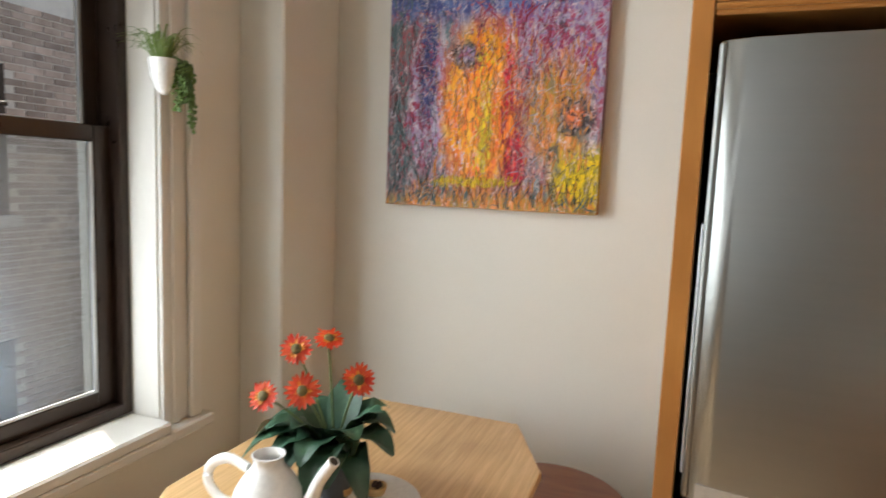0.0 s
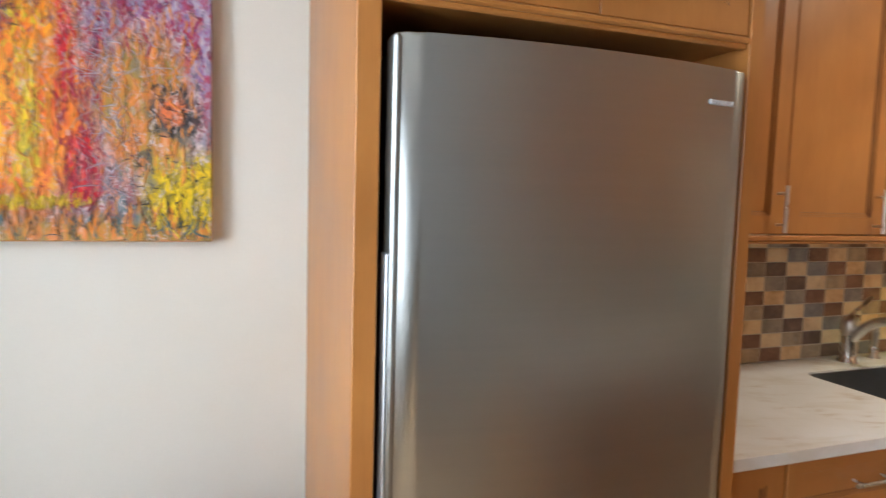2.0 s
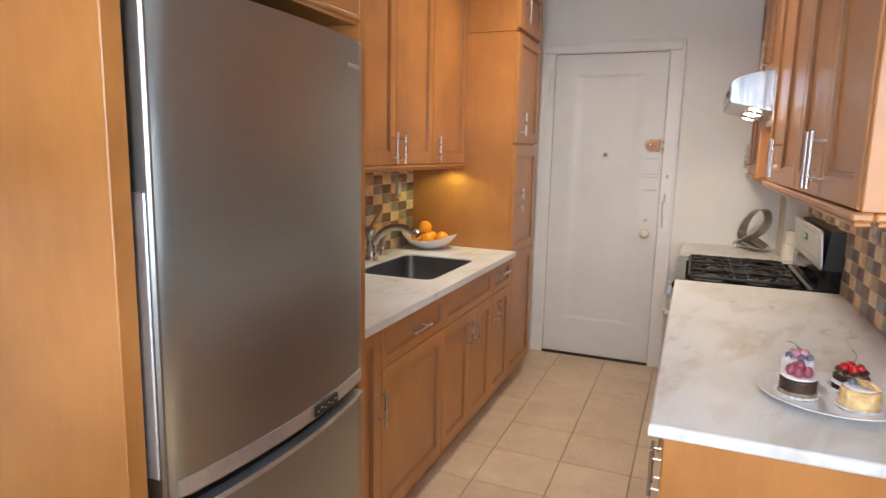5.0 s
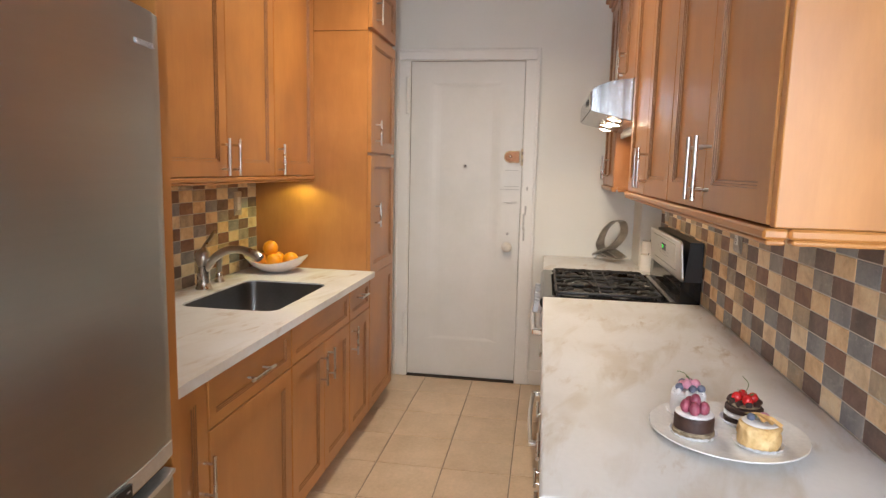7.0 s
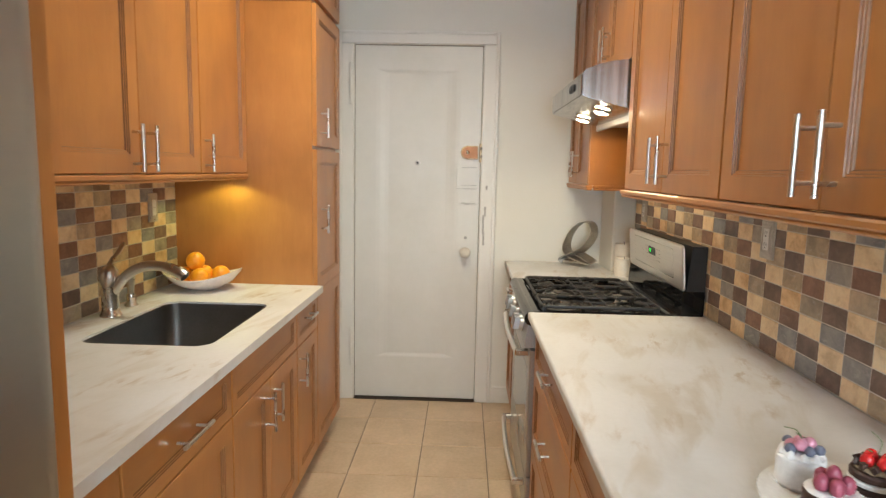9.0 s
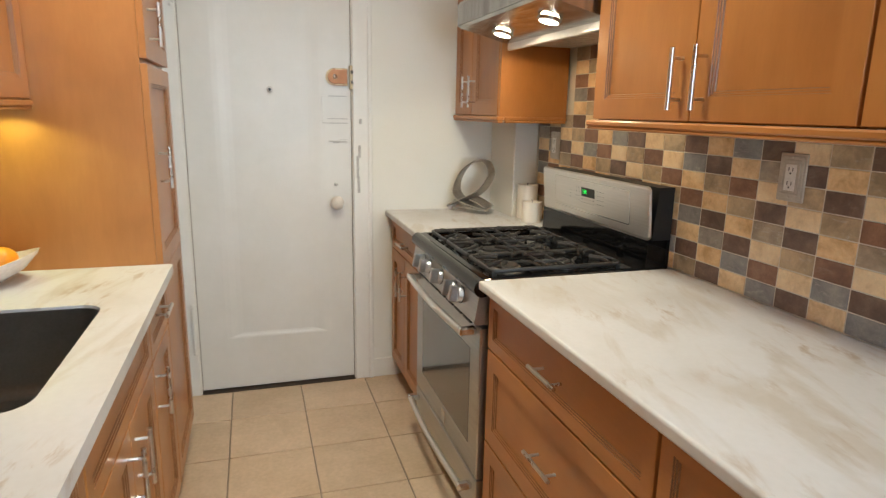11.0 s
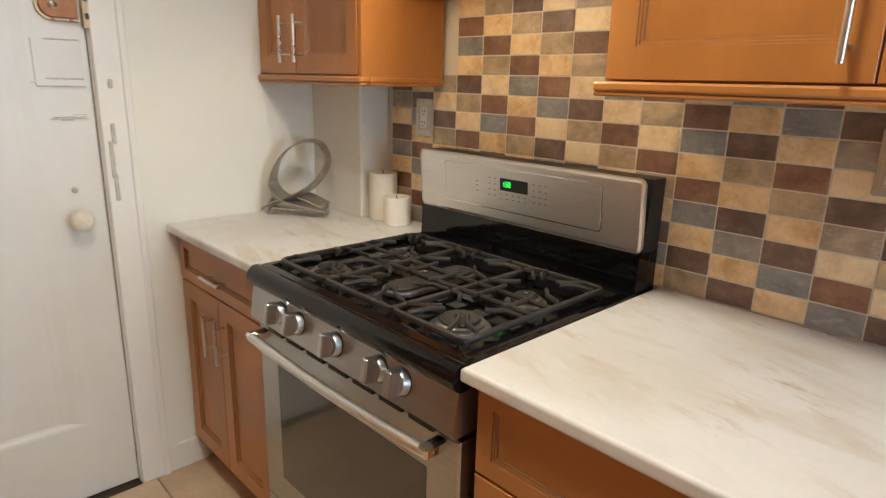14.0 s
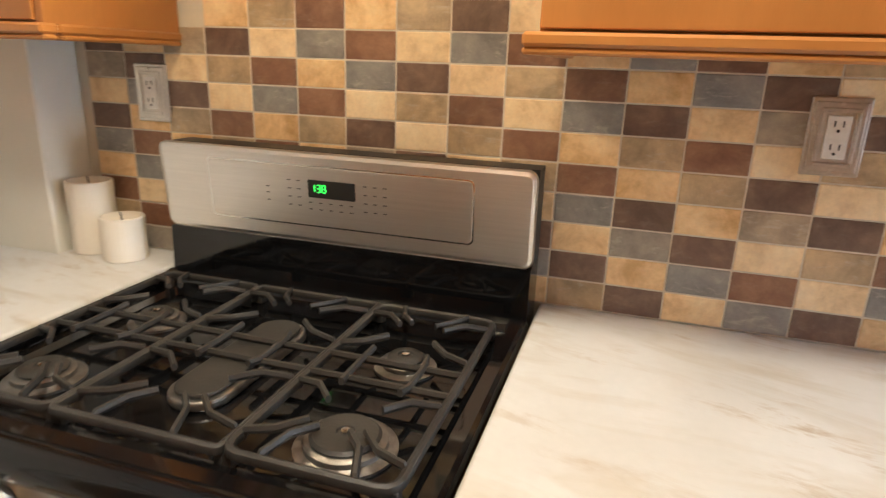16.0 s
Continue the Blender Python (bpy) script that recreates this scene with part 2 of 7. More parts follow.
ENAMEL = surf("black_enamel", (0.003, 0.003, 0.0035), (0.006, 0.006, 0.0065), 6.0, 0.07, 0.0, 0.0, rough_vary=0.02)
KNOBSTEEL = surf("satin_knob_steel", (0.54, 0.55, 0.56), (0.64, 0.65, 0.66), 5.0, 0.33, 1.0, 0.0, (40, 1, 1), fine=90)
DEEPGREY = surf("grey_enamel", (0.030, 0.032, 0.035), (0.040, 0.042, 0.045), 6.0, 0.30, 0.0, 0.03, fine=200)
IRON = surf("cast_iron", (0.025, 0.023, 0.021), (0.046, 0.042, 0.038), 14.0, 0.44, 0.1, 0.2, fine=260)
# also the black that stands for shade in the refrigerator's grip recess
BLACKPLASTIC_AND_SHADE = surf("black_plastic_and_shade", (0.012, 0.012, 0.012), (0.02, 0.02, 0.02), rough=0.4)
WHITEPLASTIC = surf("white_plastic", (0.78, 0.77, 0.74), (0.82, 0.81, 0.78), rough=0.3, bump=0)
OVENGLASS = surf("oven_glass", (0.05, 0.045, 0.04), (0.07, 0.064, 0.056), 3.0, 0.08, 0.5, 0, coat=0.8, rough_vary=0.03)
FLOORTILE = surf("beige_floor_tile", (0.52, 0.375, 0.235), (0.66, 0.50, 0.345), 5.0, 0.36, bump=0.06, fine=60, vary=0.06)
GROUT = surf("grout", (0.22, 0.17, 0.12), (0.30, 0.24, 0.18), 12.0, 0.85, bump=0.2)
GROUTWALL = surf("wall_grout", (0.64, 0.58, 0.49), (0.74, 0.68, 0.58), 12.0, 0.8, bump=0.15)
TILE_DARK = mottled_tile("brown_slate_tile", ((0.095, 0.060, 0.046), (0.15, 0.096, 0.073), (0.235, 0.158, 0.118)), ((0.16, 0.078, 0.048), (0.23, 0.118, 0.072), (0.33, 0.188, 0.115)), 0.14)
TILE_LIGHT = mottled_tile("cream_travertine_tile", ((0.605, 0.448, 0.258), (0.784, 0.627, 0.403), (0.851, 0.728, 0.515)), ((0.515, 0.302, 0.123), (0.728, 0.515, 0.269), (0.851, 0.672, 0.414)), 0.15, 0.40)
TILE_GREY = mottled_tile("slate_and_olive_tile", ((0.165, 0.165, 0.168), (0.245, 0.243, 0.238), (0.340, 0.328, 0.302)), ((0.266, 0.210, 0.133), (0.420, 0.315, 0.196), (0.588, 0.448, 0.266)), 0.6)
FRAMEDARK = surf("bronze_window_frame", (0.030, 0.018, 0.013), (0.045, 0.028, 0.02), 10.0, 0.30, 0.2, 0.02)
ALU = surf("light_aluminium", (0.62, 0.64, 0.66), (0.70, 0.72, 0.74), 10.0, 0.35, 0.9)
CERAMIC = surf("white_glazed_ceramic", (0.78, 0.76, 0.72), (0.84, 0.82, 0.78), 4.0, 0.16, coat=0.5, bump=0.0)
BOWLC = surf("pinkish_white_ceramic", (0.76, 0.66, 0.61), (0.82, 0.73, 0.68), 6.0, 0.25, coat=0.3, bump=0.02)
CANDLEW = surf("ivory_wax", (0.76, 0.70, 0.60), (0.80, 0.74, 0.65), 5.0, 0.5, bump=0.0, grain=(0.99, 1.01))
ORANGE = surf("orange_peel", (0.86, 0.29, 0.008), (0.93, 0.37, 0.012), 8.0, 0.38, bump=0.35, fine=170)
SCULPT = surf("aged_silver", (0.46, 0.43, 0.39), (0.62, 0.59, 0.54), 30.0, 0.34, 0.95, 0.15, fine=120)
POTGREY = surf("slate_pot", (0.075, 0.085, 0.095), (0.10, 0.11, 0.125), 6.0, 0.45)
LEAF = surf("dark_leaf", (0.020, 0.060, 0.034), (0.045, 0.115, 0.060), 24.0, 0.38, bump=0.2, fine=70, vary=0.25)
LEAF_LIGHT = surf("succulent_leaf", (0.05, 0.11, 0.018), (0.12, 0.21, 0.04), 30.0, 0.45, vary=0.3)
GRASSY = surf("grassy_leaf", (0.12, 0.22, 0.035), (0.27, 0.38, 0.09), 30.0, 0.45, vary=0.3)
STEM = surf("stem", (0.10, 0.16, 0.06), (0.17, 0.22, 0.09), 20.0, 0.5)
PETAL = surf("red_orange_petal", (0.70, 0.030, 0.012), (0.88, 0.12, 0.022), 40.0, 0.5, bump=0.1, vary=0.15)
PETAL_IN = surf("orange_petal_ring", (0.85, 0.26, 0.03), (0.90, 0.40, 0.06), 40.0, 0.5)
FLOWER_EYE = surf("flower_eye", (0.05, 0.035, 0.012), (0.25, 0.19, 0.05), 120.0, 0.7, bump=0.4)
CHOC = surf("chocolate_cake", (0.035, 0.014, 0.010), (0.065, 0.028, 0.018), 40.0, 0.55, bump=0.3)
CREAM = surf("whipped_cream", (0.80, 0.78, 0.77), (0.86, 0.84, 0.83), 20.0, 0.5, bump=0.2)
CRUMB = surf("yellow_crumb", (0.66, 0.38, 0.13), (0.83, 0.60, 0.30), 45.0, 0.6, bump=0.5)
NUTS = surf("nut_crumb", (0.18, 0.12, 0.07), (0.50, 0.38, 0.24), 90.0, 0.7, bump=0.5)
RASP = surf("raspberry", (0.25, 0.045, 0.075), (0.40, 0.09, 0.13), 60.0, 0.4, bump=0.4)
PINKB = surf("sugared_berry", (0.52, 0.19, 0.27), (0.68, 0.32, 0.40), 60.0, 0.45, bump=0.3)
STRAW = surf("strawberry", (0.50, 0.010, 0.014), (0.68, 0.035, 0.03), 60.0, 0.25, bump=0.2)
BLUEB = surf("blueberry", (0.10, 0.11, 0.16), (0.19, 0.20, 0.27), 40.0, 0.45)
BRICK = surf("grey_brown_brick", (0.36, 0.27, 0.22), (0.62, 0.51, 0.45), 5.0, 0.85, bump=0.3, fine=60, vary=0.34)
MORTAR = surf("pale_mortar", (0.74, 0.70, 0.65), (0.84, 0.80, 0.75), 9.0, 0.9, bump=0.3)
STONE = surf("pale_stone", (0.62, 0.61, 0.58), (0.74, 0.73, 0.70), 6.0, 0.8)
ASPHALT = surf("courtyard_paving", (0.30, 0.30, 0.30), (0.38, 0.38, 0.37), 3.0, 0.9)
PEWTER_DARK = surf("grey_print", (0.07, 0.068, 0.065), (0.10, 0.097, 0.095), rough=0.5, bump=0)
BURNER = surf("heat_stained_aluminium", (0.20, 0.19, 0.18), (0.42, 0.40, 0.38), 30.0, 0.34, 0.9, 0.1, fine=150)
MARBLE = marble("cream_marble")
GLASS = glass("clear_glass")


def screen(name):
    """A fine insect screen: a veil of thin pale wires."""
    m, nt, b = nodes_of(name)
    b.inputs["Base Color"].default_value, b.inputs["Roughness"].default_value = (0.74, 0.86, 0.97, 1), 0.8
    veil, mix = nt.nodes.new("ShaderNodeBsdfTransparent"), nt.nodes.new("ShaderNodeMixShader")
    mix.inputs[0].default_value = 0.26
    out = nt.nodes["Material Output"]
    nt.links.new(veil.outputs[0], mix.inputs[1]), nt.links.new(b.outputs[0], mix.inputs[2]), nt.links.new(mix.outputs[0], out.inputs[0])
    return m


SCREEN = screen("insect_screen")
BULB = glow("warm_bulb", (1.0, 0.84, 0.58), 28.0)
GREEN = glow("green_digits", (0.05, 1.0, 0.10), 1.2)

# ---- building helpers ----


def world_of(ob):
    m = ob.matrix_basis.copy()
    while ob.parent:
        ob = ob.parent
        m = ob.matrix_basis @ m
    return m


def mesh_from(name, bm, material, smooth=False):
    bmesh.ops.recalc_face_normals(bm, faces=bm.faces)
    me = bpy.data.meshes.new(name)
    if smooth:
        for f in bm.faces:
            f.smooth = len(f.verts) < 7
        for e in bm.edges:
            if len(e.link_faces) == 2 and e.calc_face_angle(0) > 0.75:
                e.smooth = False
    bm.to_mesh(me)
    bm.free()
    me.materials.append(material)
    return me


def part(name, bm, material, parent, label="", smooth=False):
    """One mesh, built in the world's metres, as a part of a thing or of a part."""
    me = mesh_from(name, bm, material, smooth)
    me.transform(world_of(parent).inverted())
    ob = new(name, me)
    ob.parent = parent
    return tagged(ob, label)


def thing(name, place, label, category, group="", turn=0):
    e = new(name)
    e.empty_display_size = 0.05
    e.matrix_basis = pose(*place, 0, 0, turn)
    return tagged(e, label, category, group)


def solid(name, bm, material, label, category="", kind="", group="", smooth=False):
    """A thing that is one mesh."""
    return tagged(new(name, mesh_from(name, bm, material, smooth)), label, category, group, kind)


def box(lo, hi, bevel=0.0015, bm=None, m=None):
    """A block with chamfered edges."""
    made = bm or bmesh.new()
    size, mid = [b - a for a, b in zip(lo, hi)], [(a + b) / 2 for a, b in zip(lo, hi)]
    one = bmesh.new()
    bmesh.ops.create_cube(one, size=1, matrix=Matrix.LocRotScale(mid, None, size))
    if bevel:
        bmesh.ops.bevel(one, geom=list(one.edges), offset=min(bevel, min(size) * 0.45), segments=1, affect="EDGES")
    join(made, one, m)
    return made


def join(made, one, m=None):
    if m:
        one.transform(m)
    tmp = bpy.data.meshes.new("tmp")
    one.to_mesh(tmp)
    one.free()
    made.from_mesh(tmp)
    bpy.data.meshes.remove(tmp)
    return made


def lathe(profile, m=None, seg=24, bm=None, squash=1.0):
    """Turned shape: (radius, height) pairs round z."""
    made = bm or bmesh.new()
    rings = []
    for r, z in profile:
        rings.append([made.verts.new((m or Matrix()) @ Vector((r * math.cos(2 * math.pi * i / seg), squash * r * math.sin(2 * math.pi * i / seg), z))) for i in range(seg)])
    for a, b in zip(rings, rings[1:]):
        for i in range(seg):
            j = (i + 1) % seg
            made.faces.new((a[i], a[j], b[j], b[i]))
    for ring in (rings[0], rings[-1]):
        made.faces.new(ring)
    return made


def tube(points, radius, seg=8, bm=None, flat=1.0, up=Vector((0, 0, 1))):
    """A round bar along points; radius is a number or one a point."""
    made = bm or bmesh.new()
    pts = [Vector(p) for p in points]
    radii = radius if isinstance(radius, (list, tuple)) else [radius] * len(pts)
    rings = []
    for i, p in enumerate(pts):
        d = (pts[min(i + 1, len(pts) - 1)] - pts[max(i - 1, 0)]).normalized()
        ref = up if abs(d.dot(up)) < 0.95 else Vector((1, 0, 0))
        a = d.cross(ref).normalized()
        b = a.cross(d).normalized()
        rings.append([made.verts.new(p + radii[i] * (math.cos(2 * math.pi * k / seg) * a + flat * math.sin(2 * math.pi * k / seg) * b)) for k in range(seg)])
    for a, b in zip(rings, rings[1:]):
        for i in range(seg):
            j = (i + 1) % seg
            made.faces.new((a[i], a[j], b[j], b[i]))
    made.faces.new(rings[0]), made.faces.new(rings[-1])
    return made


def arc(points, steps=6):
    """A smooth line through the points."""
    pts = [Vector(p) for p in points]
    out = []
    for i in range(len(pts) - 1):
        p0, p1, p2, p3 = pts[max(i - 1, 0)], pts[i], pts[i + 1], pts[min(i + 2, len(pts) - 1)]
        for k in range(steps):
            t = k / steps
            out.append(0.5 * (2 * p1 + (p2 - p0) * t + (2 * p0 - 5 * p1 + 4 * p2 - p3) * t * t + (3 * p1 - p0 - 3 * p2 + p3) * t ** 3))
    return out + [pts[-1]]


def outline(pts, z0, z1, bevel=0.004, bm=None, steps=2):
    """A slab with a given outline in x and y."""
    made = bm or bmesh.new()
    one = bmesh.new()
    f = one.faces.new([one.verts.new((x, y, z0)) for x, y in pts])
    up = bmesh.ops.extrude_face_region(one, geom=[f])
    for v in up["geom"]:
        if isinstance(v, bmesh.types.BMVert):
            v.co.z = z1
    if bevel:
        bmesh.ops.bevel(one, geom=[e for e in one.edges if abs(e.verts[0].co.z - e.verts[1].co.z) < 1e-6], offset=bevel, segments=steps, profile=0.5, affect="EDGES")
    return join(made, one)


def rounded(x0, x1, y0, y1, r, steps=6):
    out = []
    for cx, cy, a0 in ((x1 - r, y1 - r, 0), (x0 + r, y1 - r, 90), (x0 + r, y0 + r, 180), (x1 - r, y0 + r, 270)):
        for k in range(steps + 1):
            a = radians(a0 + 90 * k / steps)
            out.append((cx + r * math.cos(a), cy + r * math.sin(a)))
    return out


def framed(u0, u1, v0, v1, at, thick, rings, face, glazed=()):
    """A front with a recessed field: rings are (inset, depth); face maps (u, v, depth) to the world."""
    bm = bmesh.new()
    loops = []
    for inset, depth in [(0, thick)] + rings:
        loops.append([bm.verts.new(face(u, v, at, depth)) for u, v in ((u0 + inset, v0 + inset), (u1 - inset, v0 + inset), (u1 - inset, v1 - inset), (u0 + inset, v1 - inset))])
    for k, (a, b) in enumerate(zip(loops, loops[1:])):
        for i in range(4):
            j = (i + 1) % 4
            bm.faces.new((a[i], a[j], b[j], b[i])).material_index = int(k in glazed)
    bm.faces.new(loops[0]), bm.faces.new(loops[-1])
    return bm


SHAKER = [(0.0, 0.0015), (0.0015, 0.0), (0.055, 0.0), (0.056, 0.003), (0.060, 0.003), (0.061, 0.006), (0.065, 0.006), (0.067, 0.010)]
SLIMRAIL = [(0.0, 0.0015), (0.0015, 0.0), (0.036, 0.0), (0.037, 0.003), (0.040, 0.003), (0.041, 0.006), (0.044, 0.006), (0.046, 0.009)]


def north_face(u, v, at, d):
    """For the run along the north wall, whose fronts look south."""
    return (u, at + d, v)


def south_face(u, v, at, d):
    return (u, at - d, v)


def east_face(u, v, at, d):
    """For the entry wall, whose faces look west."""
    return (at + d, u, v)


def bar_handle(parent, a, b, out, r=0.0055, label="brushed nickel bar handle"):
    """A bar on two posts; a and b are its ends on the front's face, out is the way it stands off."""
    a, b, out = Vector(a), Vector(b), Vector(out)
    bm = tube([a + out, b + out], r, 10)
    for k in (0.17, 0.83):
        p = a.lerp(b, k)
        tube([p, p + out], r * 0.75, 8, bm)
    return part("handle", bm, NICKEL, parent, label, True)


def front(name, parent, u0, u1, v0, v1, at, side, handle=None, rings=SHAKER, material=None):
    """A door or drawer front with its bar handle."""
    face = north_face if side < 0 else south_face
    ob = part(name, framed(u0, u1, v0, v1, at, 0.019, rings, face, (3, 5, 7)), material or MAPLE, parent)
    ob.data.materials.append(GLAZE)
    if handle:
        (hu0, hv0), (hu1, hv1) = handle
        bar_handle(ob, (hu0, at, hv0), (hu1, at, hv1), (0, side * 0.032, 0))
    return ob


# ---- setting ----
CEILING = 2.72
TOP = 0.888


def structure(name, bm, material, label, category="wall"):
    return solid(name, bm, material, label, category, "structure")


def floor_bed():
    bm = box((-1.13, -3.2, -0.12), (4.02, 2.26, -0.006), 0)
    return structure("floor", bm, GROUT, "beige square floor tiles with brown grout", "floor")


FLOOR = floor_bed()
# floor out of view, added in brown to darken what the refrigerator mirrors
structure("floor_living", box((-1.13, -3.2, -0.0055), (4.02, -0.155, 0.0), 0), UNSEENFLOOR, "unseen brown floor added to darken the refrigerator's reflection", "floor")
structure("ceiling", box((-1.3, -3.4, CEILING), (4.2, 2.45, CEILING + 0.12), 0), CEIL, "plain white painted ceiling", "ceiling")

# walls: the window wall stands west, the entry wall east
WIN = (0.30, 1.445, 0.70, 2.30)
wall_west = bmesh.new()
# opening out of view, added only for the extra daylight lamp
UNSEEN_WIN = (-0.62, 0.10, 0.85, 2.25)
for lo, hi in (((-1.28, -3.2, 0), (-0.98, UNSEEN_WIN[0], CEILING)), ((-1.28, UNSEEN_WIN[1], 0), (-0.98, WIN[0], CEILING)),
               ((-1.28, UNSEEN_WIN[0], 0), (-0.98, UNSEEN_WIN[1], UNSEEN_WIN[2])), ((-1.28, UNSEEN_WIN[0], UNSEEN_WIN[3]), (-0.98, UNSEEN_WIN[1], CEILING)),
                ((-1.28, WIN[1], 0), (-0.98, 2.12, CEILING)),
               ((-1.28, WIN[0], 0), (-0.98, WIN[1], WIN[2])), ((-1.28, WIN[0], WIN[3]), (-0.98, WIN[1], CEILING))):
    box(lo, hi, 0, wall_west)
structure("wall_west", wall_west, PAINT, "cream painted wall round the window")
structure("wall_pier", box((-0.98, 1.787, 0), (-0.812, 2.12, CEILING), 0.006), PAINT, "cream painted pier in the corner")
structure("wall_north_dining", box((-1.28, 2.12, 0), (0.385, 2.30, CEILING), 0), PAINT, "cream painted wall behind the dining table")
WALL_N = structure("wall_north", box((0.385, 2.25, 0), (4.02, 2.40, CEILING), 0), PAINT, "cream painted wall behind the sink run")
wall_east = bmesh.new()
DOOR = (0.845, 1.595, 2.137)
for lo, hi in (((4.02, -0.15, 0), (4.17, DOOR[0], CEILING)), ((4.02, DOOR[1], 0), (4.17, 2.40, CEILING)), ((4.02, DOOR[0], DOOR[2]), (4.17, DOOR[1], CEILING)),
               ((4.13, DOOR[0], 0), (4.17, DOOR[1], DOOR[2]))):
    box(lo, hi, 0, wall_east)
structure("wall_east", wall_east, PAINT, "cream painted wall with the entry door")
WALL_S = structure("wall_south", box((0.90, -0.15, 0), (4.02, 0.0, CEILING), 0), PAINT, "cream painted wall behind the range run")
structure("wall_pier_range", box((3.722, 0.0, 0), (4.02, 0.122, CEILING), 0.004), PAINT, "cream painted pipe chase in the corner")
structure("wall_living_south", box((-1.28, -3.35, 0), (4.17, -3.2, CEILING), 0), UNSEEN_TAUPE, "unseen wall of the adjoining room, toned dark for the refrigerator's reflection")
structure("wall_living_east", box((4.02, -3.2, 0), (4.17, -0.15, CEILING), 0), UNSEEN_TAUPE, "unseen wall of the adjoining room, toned dark for the refrigerator's reflection")
structure("baseboard", box((4.004, 0.612, 0.0), (4.02, 0.757, 0.10), 0.003), TRIM, "white painted baseboard beside the entry door", "baseboard")
structure("baseboard_north", box((-0.80, 2.105, 0.0), (0.36, 2.12, 0.11), 0.003), TRIM, "white painted baseboard", "baseboard")

# ---- entry door ----


def entry_door():
    d = thing("door_1", (4.03, 1.22, 0), "white painted panelled entry door, closed", "door")
    d["kind"] = "structure"
    y0, y1, z1 = DOOR[0] + 0.003, DOOR[1] - 0.003, DOOR[2] - 0.003
    bm = framed(y0, y1, 0.012, z1, 4.028, 0.045, [(0, 0.002), (0.002, 0.0)], east_face)
    bm.faces.ensure_lookup_table()
    bm.verts.ensure_lookup_table()
    bm.faces.remove(bm.faces[-1])
    # long sunk field with soft shoulders
    last = [bm.verts[8 + i] for i in range(4)]
    f0, f1, g0, g1 = 1.02, 1.42, 0.285, 1.985
    prev = last
    for grow, dep in ((0.016, 0.0), (0.008, 0.0012), (-0.002, 0.0045), (-0.010, 0.006)):
        ring = [bm.verts.new((4.028 + dep, u, v)) for u, v in ((f0 - grow * 3, g0 - grow), (f1 + grow * 3, g0 - grow), (f1 + grow * 3, g1 + grow), (f0 - grow * 3, g1 + grow))]
        for i in range(4):
            j = (i + 1) % 4
            bm.faces.new((prev[i], prev[j], ring[j], ring[i]))
        prev = ring
    bm.faces.new(prev)
    leaf = part("leaf", bm, DOORPAINT, d)
    cas = bmesh.new()
    for lo, hi in (((4.000, 0.757, 0), (4.024, 0.8425, 2.1395)), ((4.000, 1.5975, 0), (4.024, 1.685, 2.1395)), ((4.000, 0.757, 2.1405), (4.024, 1.685, 2.205)),
                   ((3.993, 0.750, 0), (4.010, 0.772, 2.21)), ((3.993, 1.668, 0), (4.010, 1.690, 2.21)), ((3.993, 0.772, 2.192), (4.010, 1.668, 2.21))):
        box(lo, hi, 0.004, cas)
    part("casing", cas, TRIM, d)
    # shade under the leaf, laid as a dark strip on the floor
    part("threshold", box((4.0, DOOR[0], 0.0005), (4.12, DOOR[1], 0.006), 0.002), GAPSHADE, d, "dark strip for the shade under the door")
    # shade of the gap as dark strips, borrowing the floor grout's colour
    gap = bmesh.new()
    for lo, hi in (((4.0255, 0.8428, 0.004), (4.034, 0.8476, 2.139)), ((4.0255, 1.5924, 0.004), (4.034, 1.5972, 2.139)), ((4.0255, 0.8480, 2.1345), (4.034, 1.5920, 2.1395))):
        box(lo, hi, 0, gap)
    part("shadow_gap", gap, GROUT, d, "dark strip for the shade in the gap round the door leaf")
    knob = lathe([(0.012, 0.0), (0.012, 0.02), (0.020, 0.026), (0.030, 0.036), (0.033, 0.048), (0.030, 0.058), (0.018, 0.066), (0.001, 0.068)], pose(4.03, 0.925, 0.935, 0, -90, 0), 20)
    part("knob", knob, GROUTWALL, d, "yellowed cream round door knob", True)
    part("keyhole_cover", lathe([(0.009, 0), (0.009, 0.005), (0.006, 0.008), (0.001, 0.009)], pose(4.028, 0.925, 1.02, 0, -90, 0), 14), SCUFF_AND_SHADE, d, "painted keyhole cover", True)
    peep = part("peephole", lathe([(0.014, 0), (0.014, 0.006), (0.009, 0.008), (0.008, 0.003), (0.001, 0.003)], pose(4.028, 1.219, 1.461, 0, -90, 0), 16), PEWTER, d, "small dark metal peephole", True)
    part("lens", lathe([(0.007, 0.0), (0.005, 0.0035), (0.001, 0.004)], pose(4.024, 1.219, 1.461, 0, -90, 0), 12), BLACKPLASTIC_AND_SHADE, peep, "dark glass lens", True)
    # rim lock with a brass face
    def lock_plate(y0, y1, half, d0, d1):
        """A plate with one rounded end, lying on the door, from d0 to d1 proud of it."""
        pts = [(y0, -half)] + [(y1 + half * math.sin(radians(a)), -half * math.cos(radians(a))) for a in range(0, 181, 15)] + [(y0, half)]
        bm = outline(pts, d0, d1, 0.002)
        bm.transform(Matrix.Translation((4.028, 0, 1.526)) @ Matrix(((0, 0, -1, 0), (1, 0, 0, 0), (0, 1, 0, 0), (0, 0, 0, 1))))
        return bm

    lk = part("rim_lock", lock_plate(0.862, 0.925, 0.040, -0.0005, 0.010), BRASS_PALE, d, "pale worn brass rim lock with a copper cover")
    part("cover", lock_plate(0.866, 0.925, 0.032, 0.0095, 0.024), BRASSY, lk, "worn copper cover")
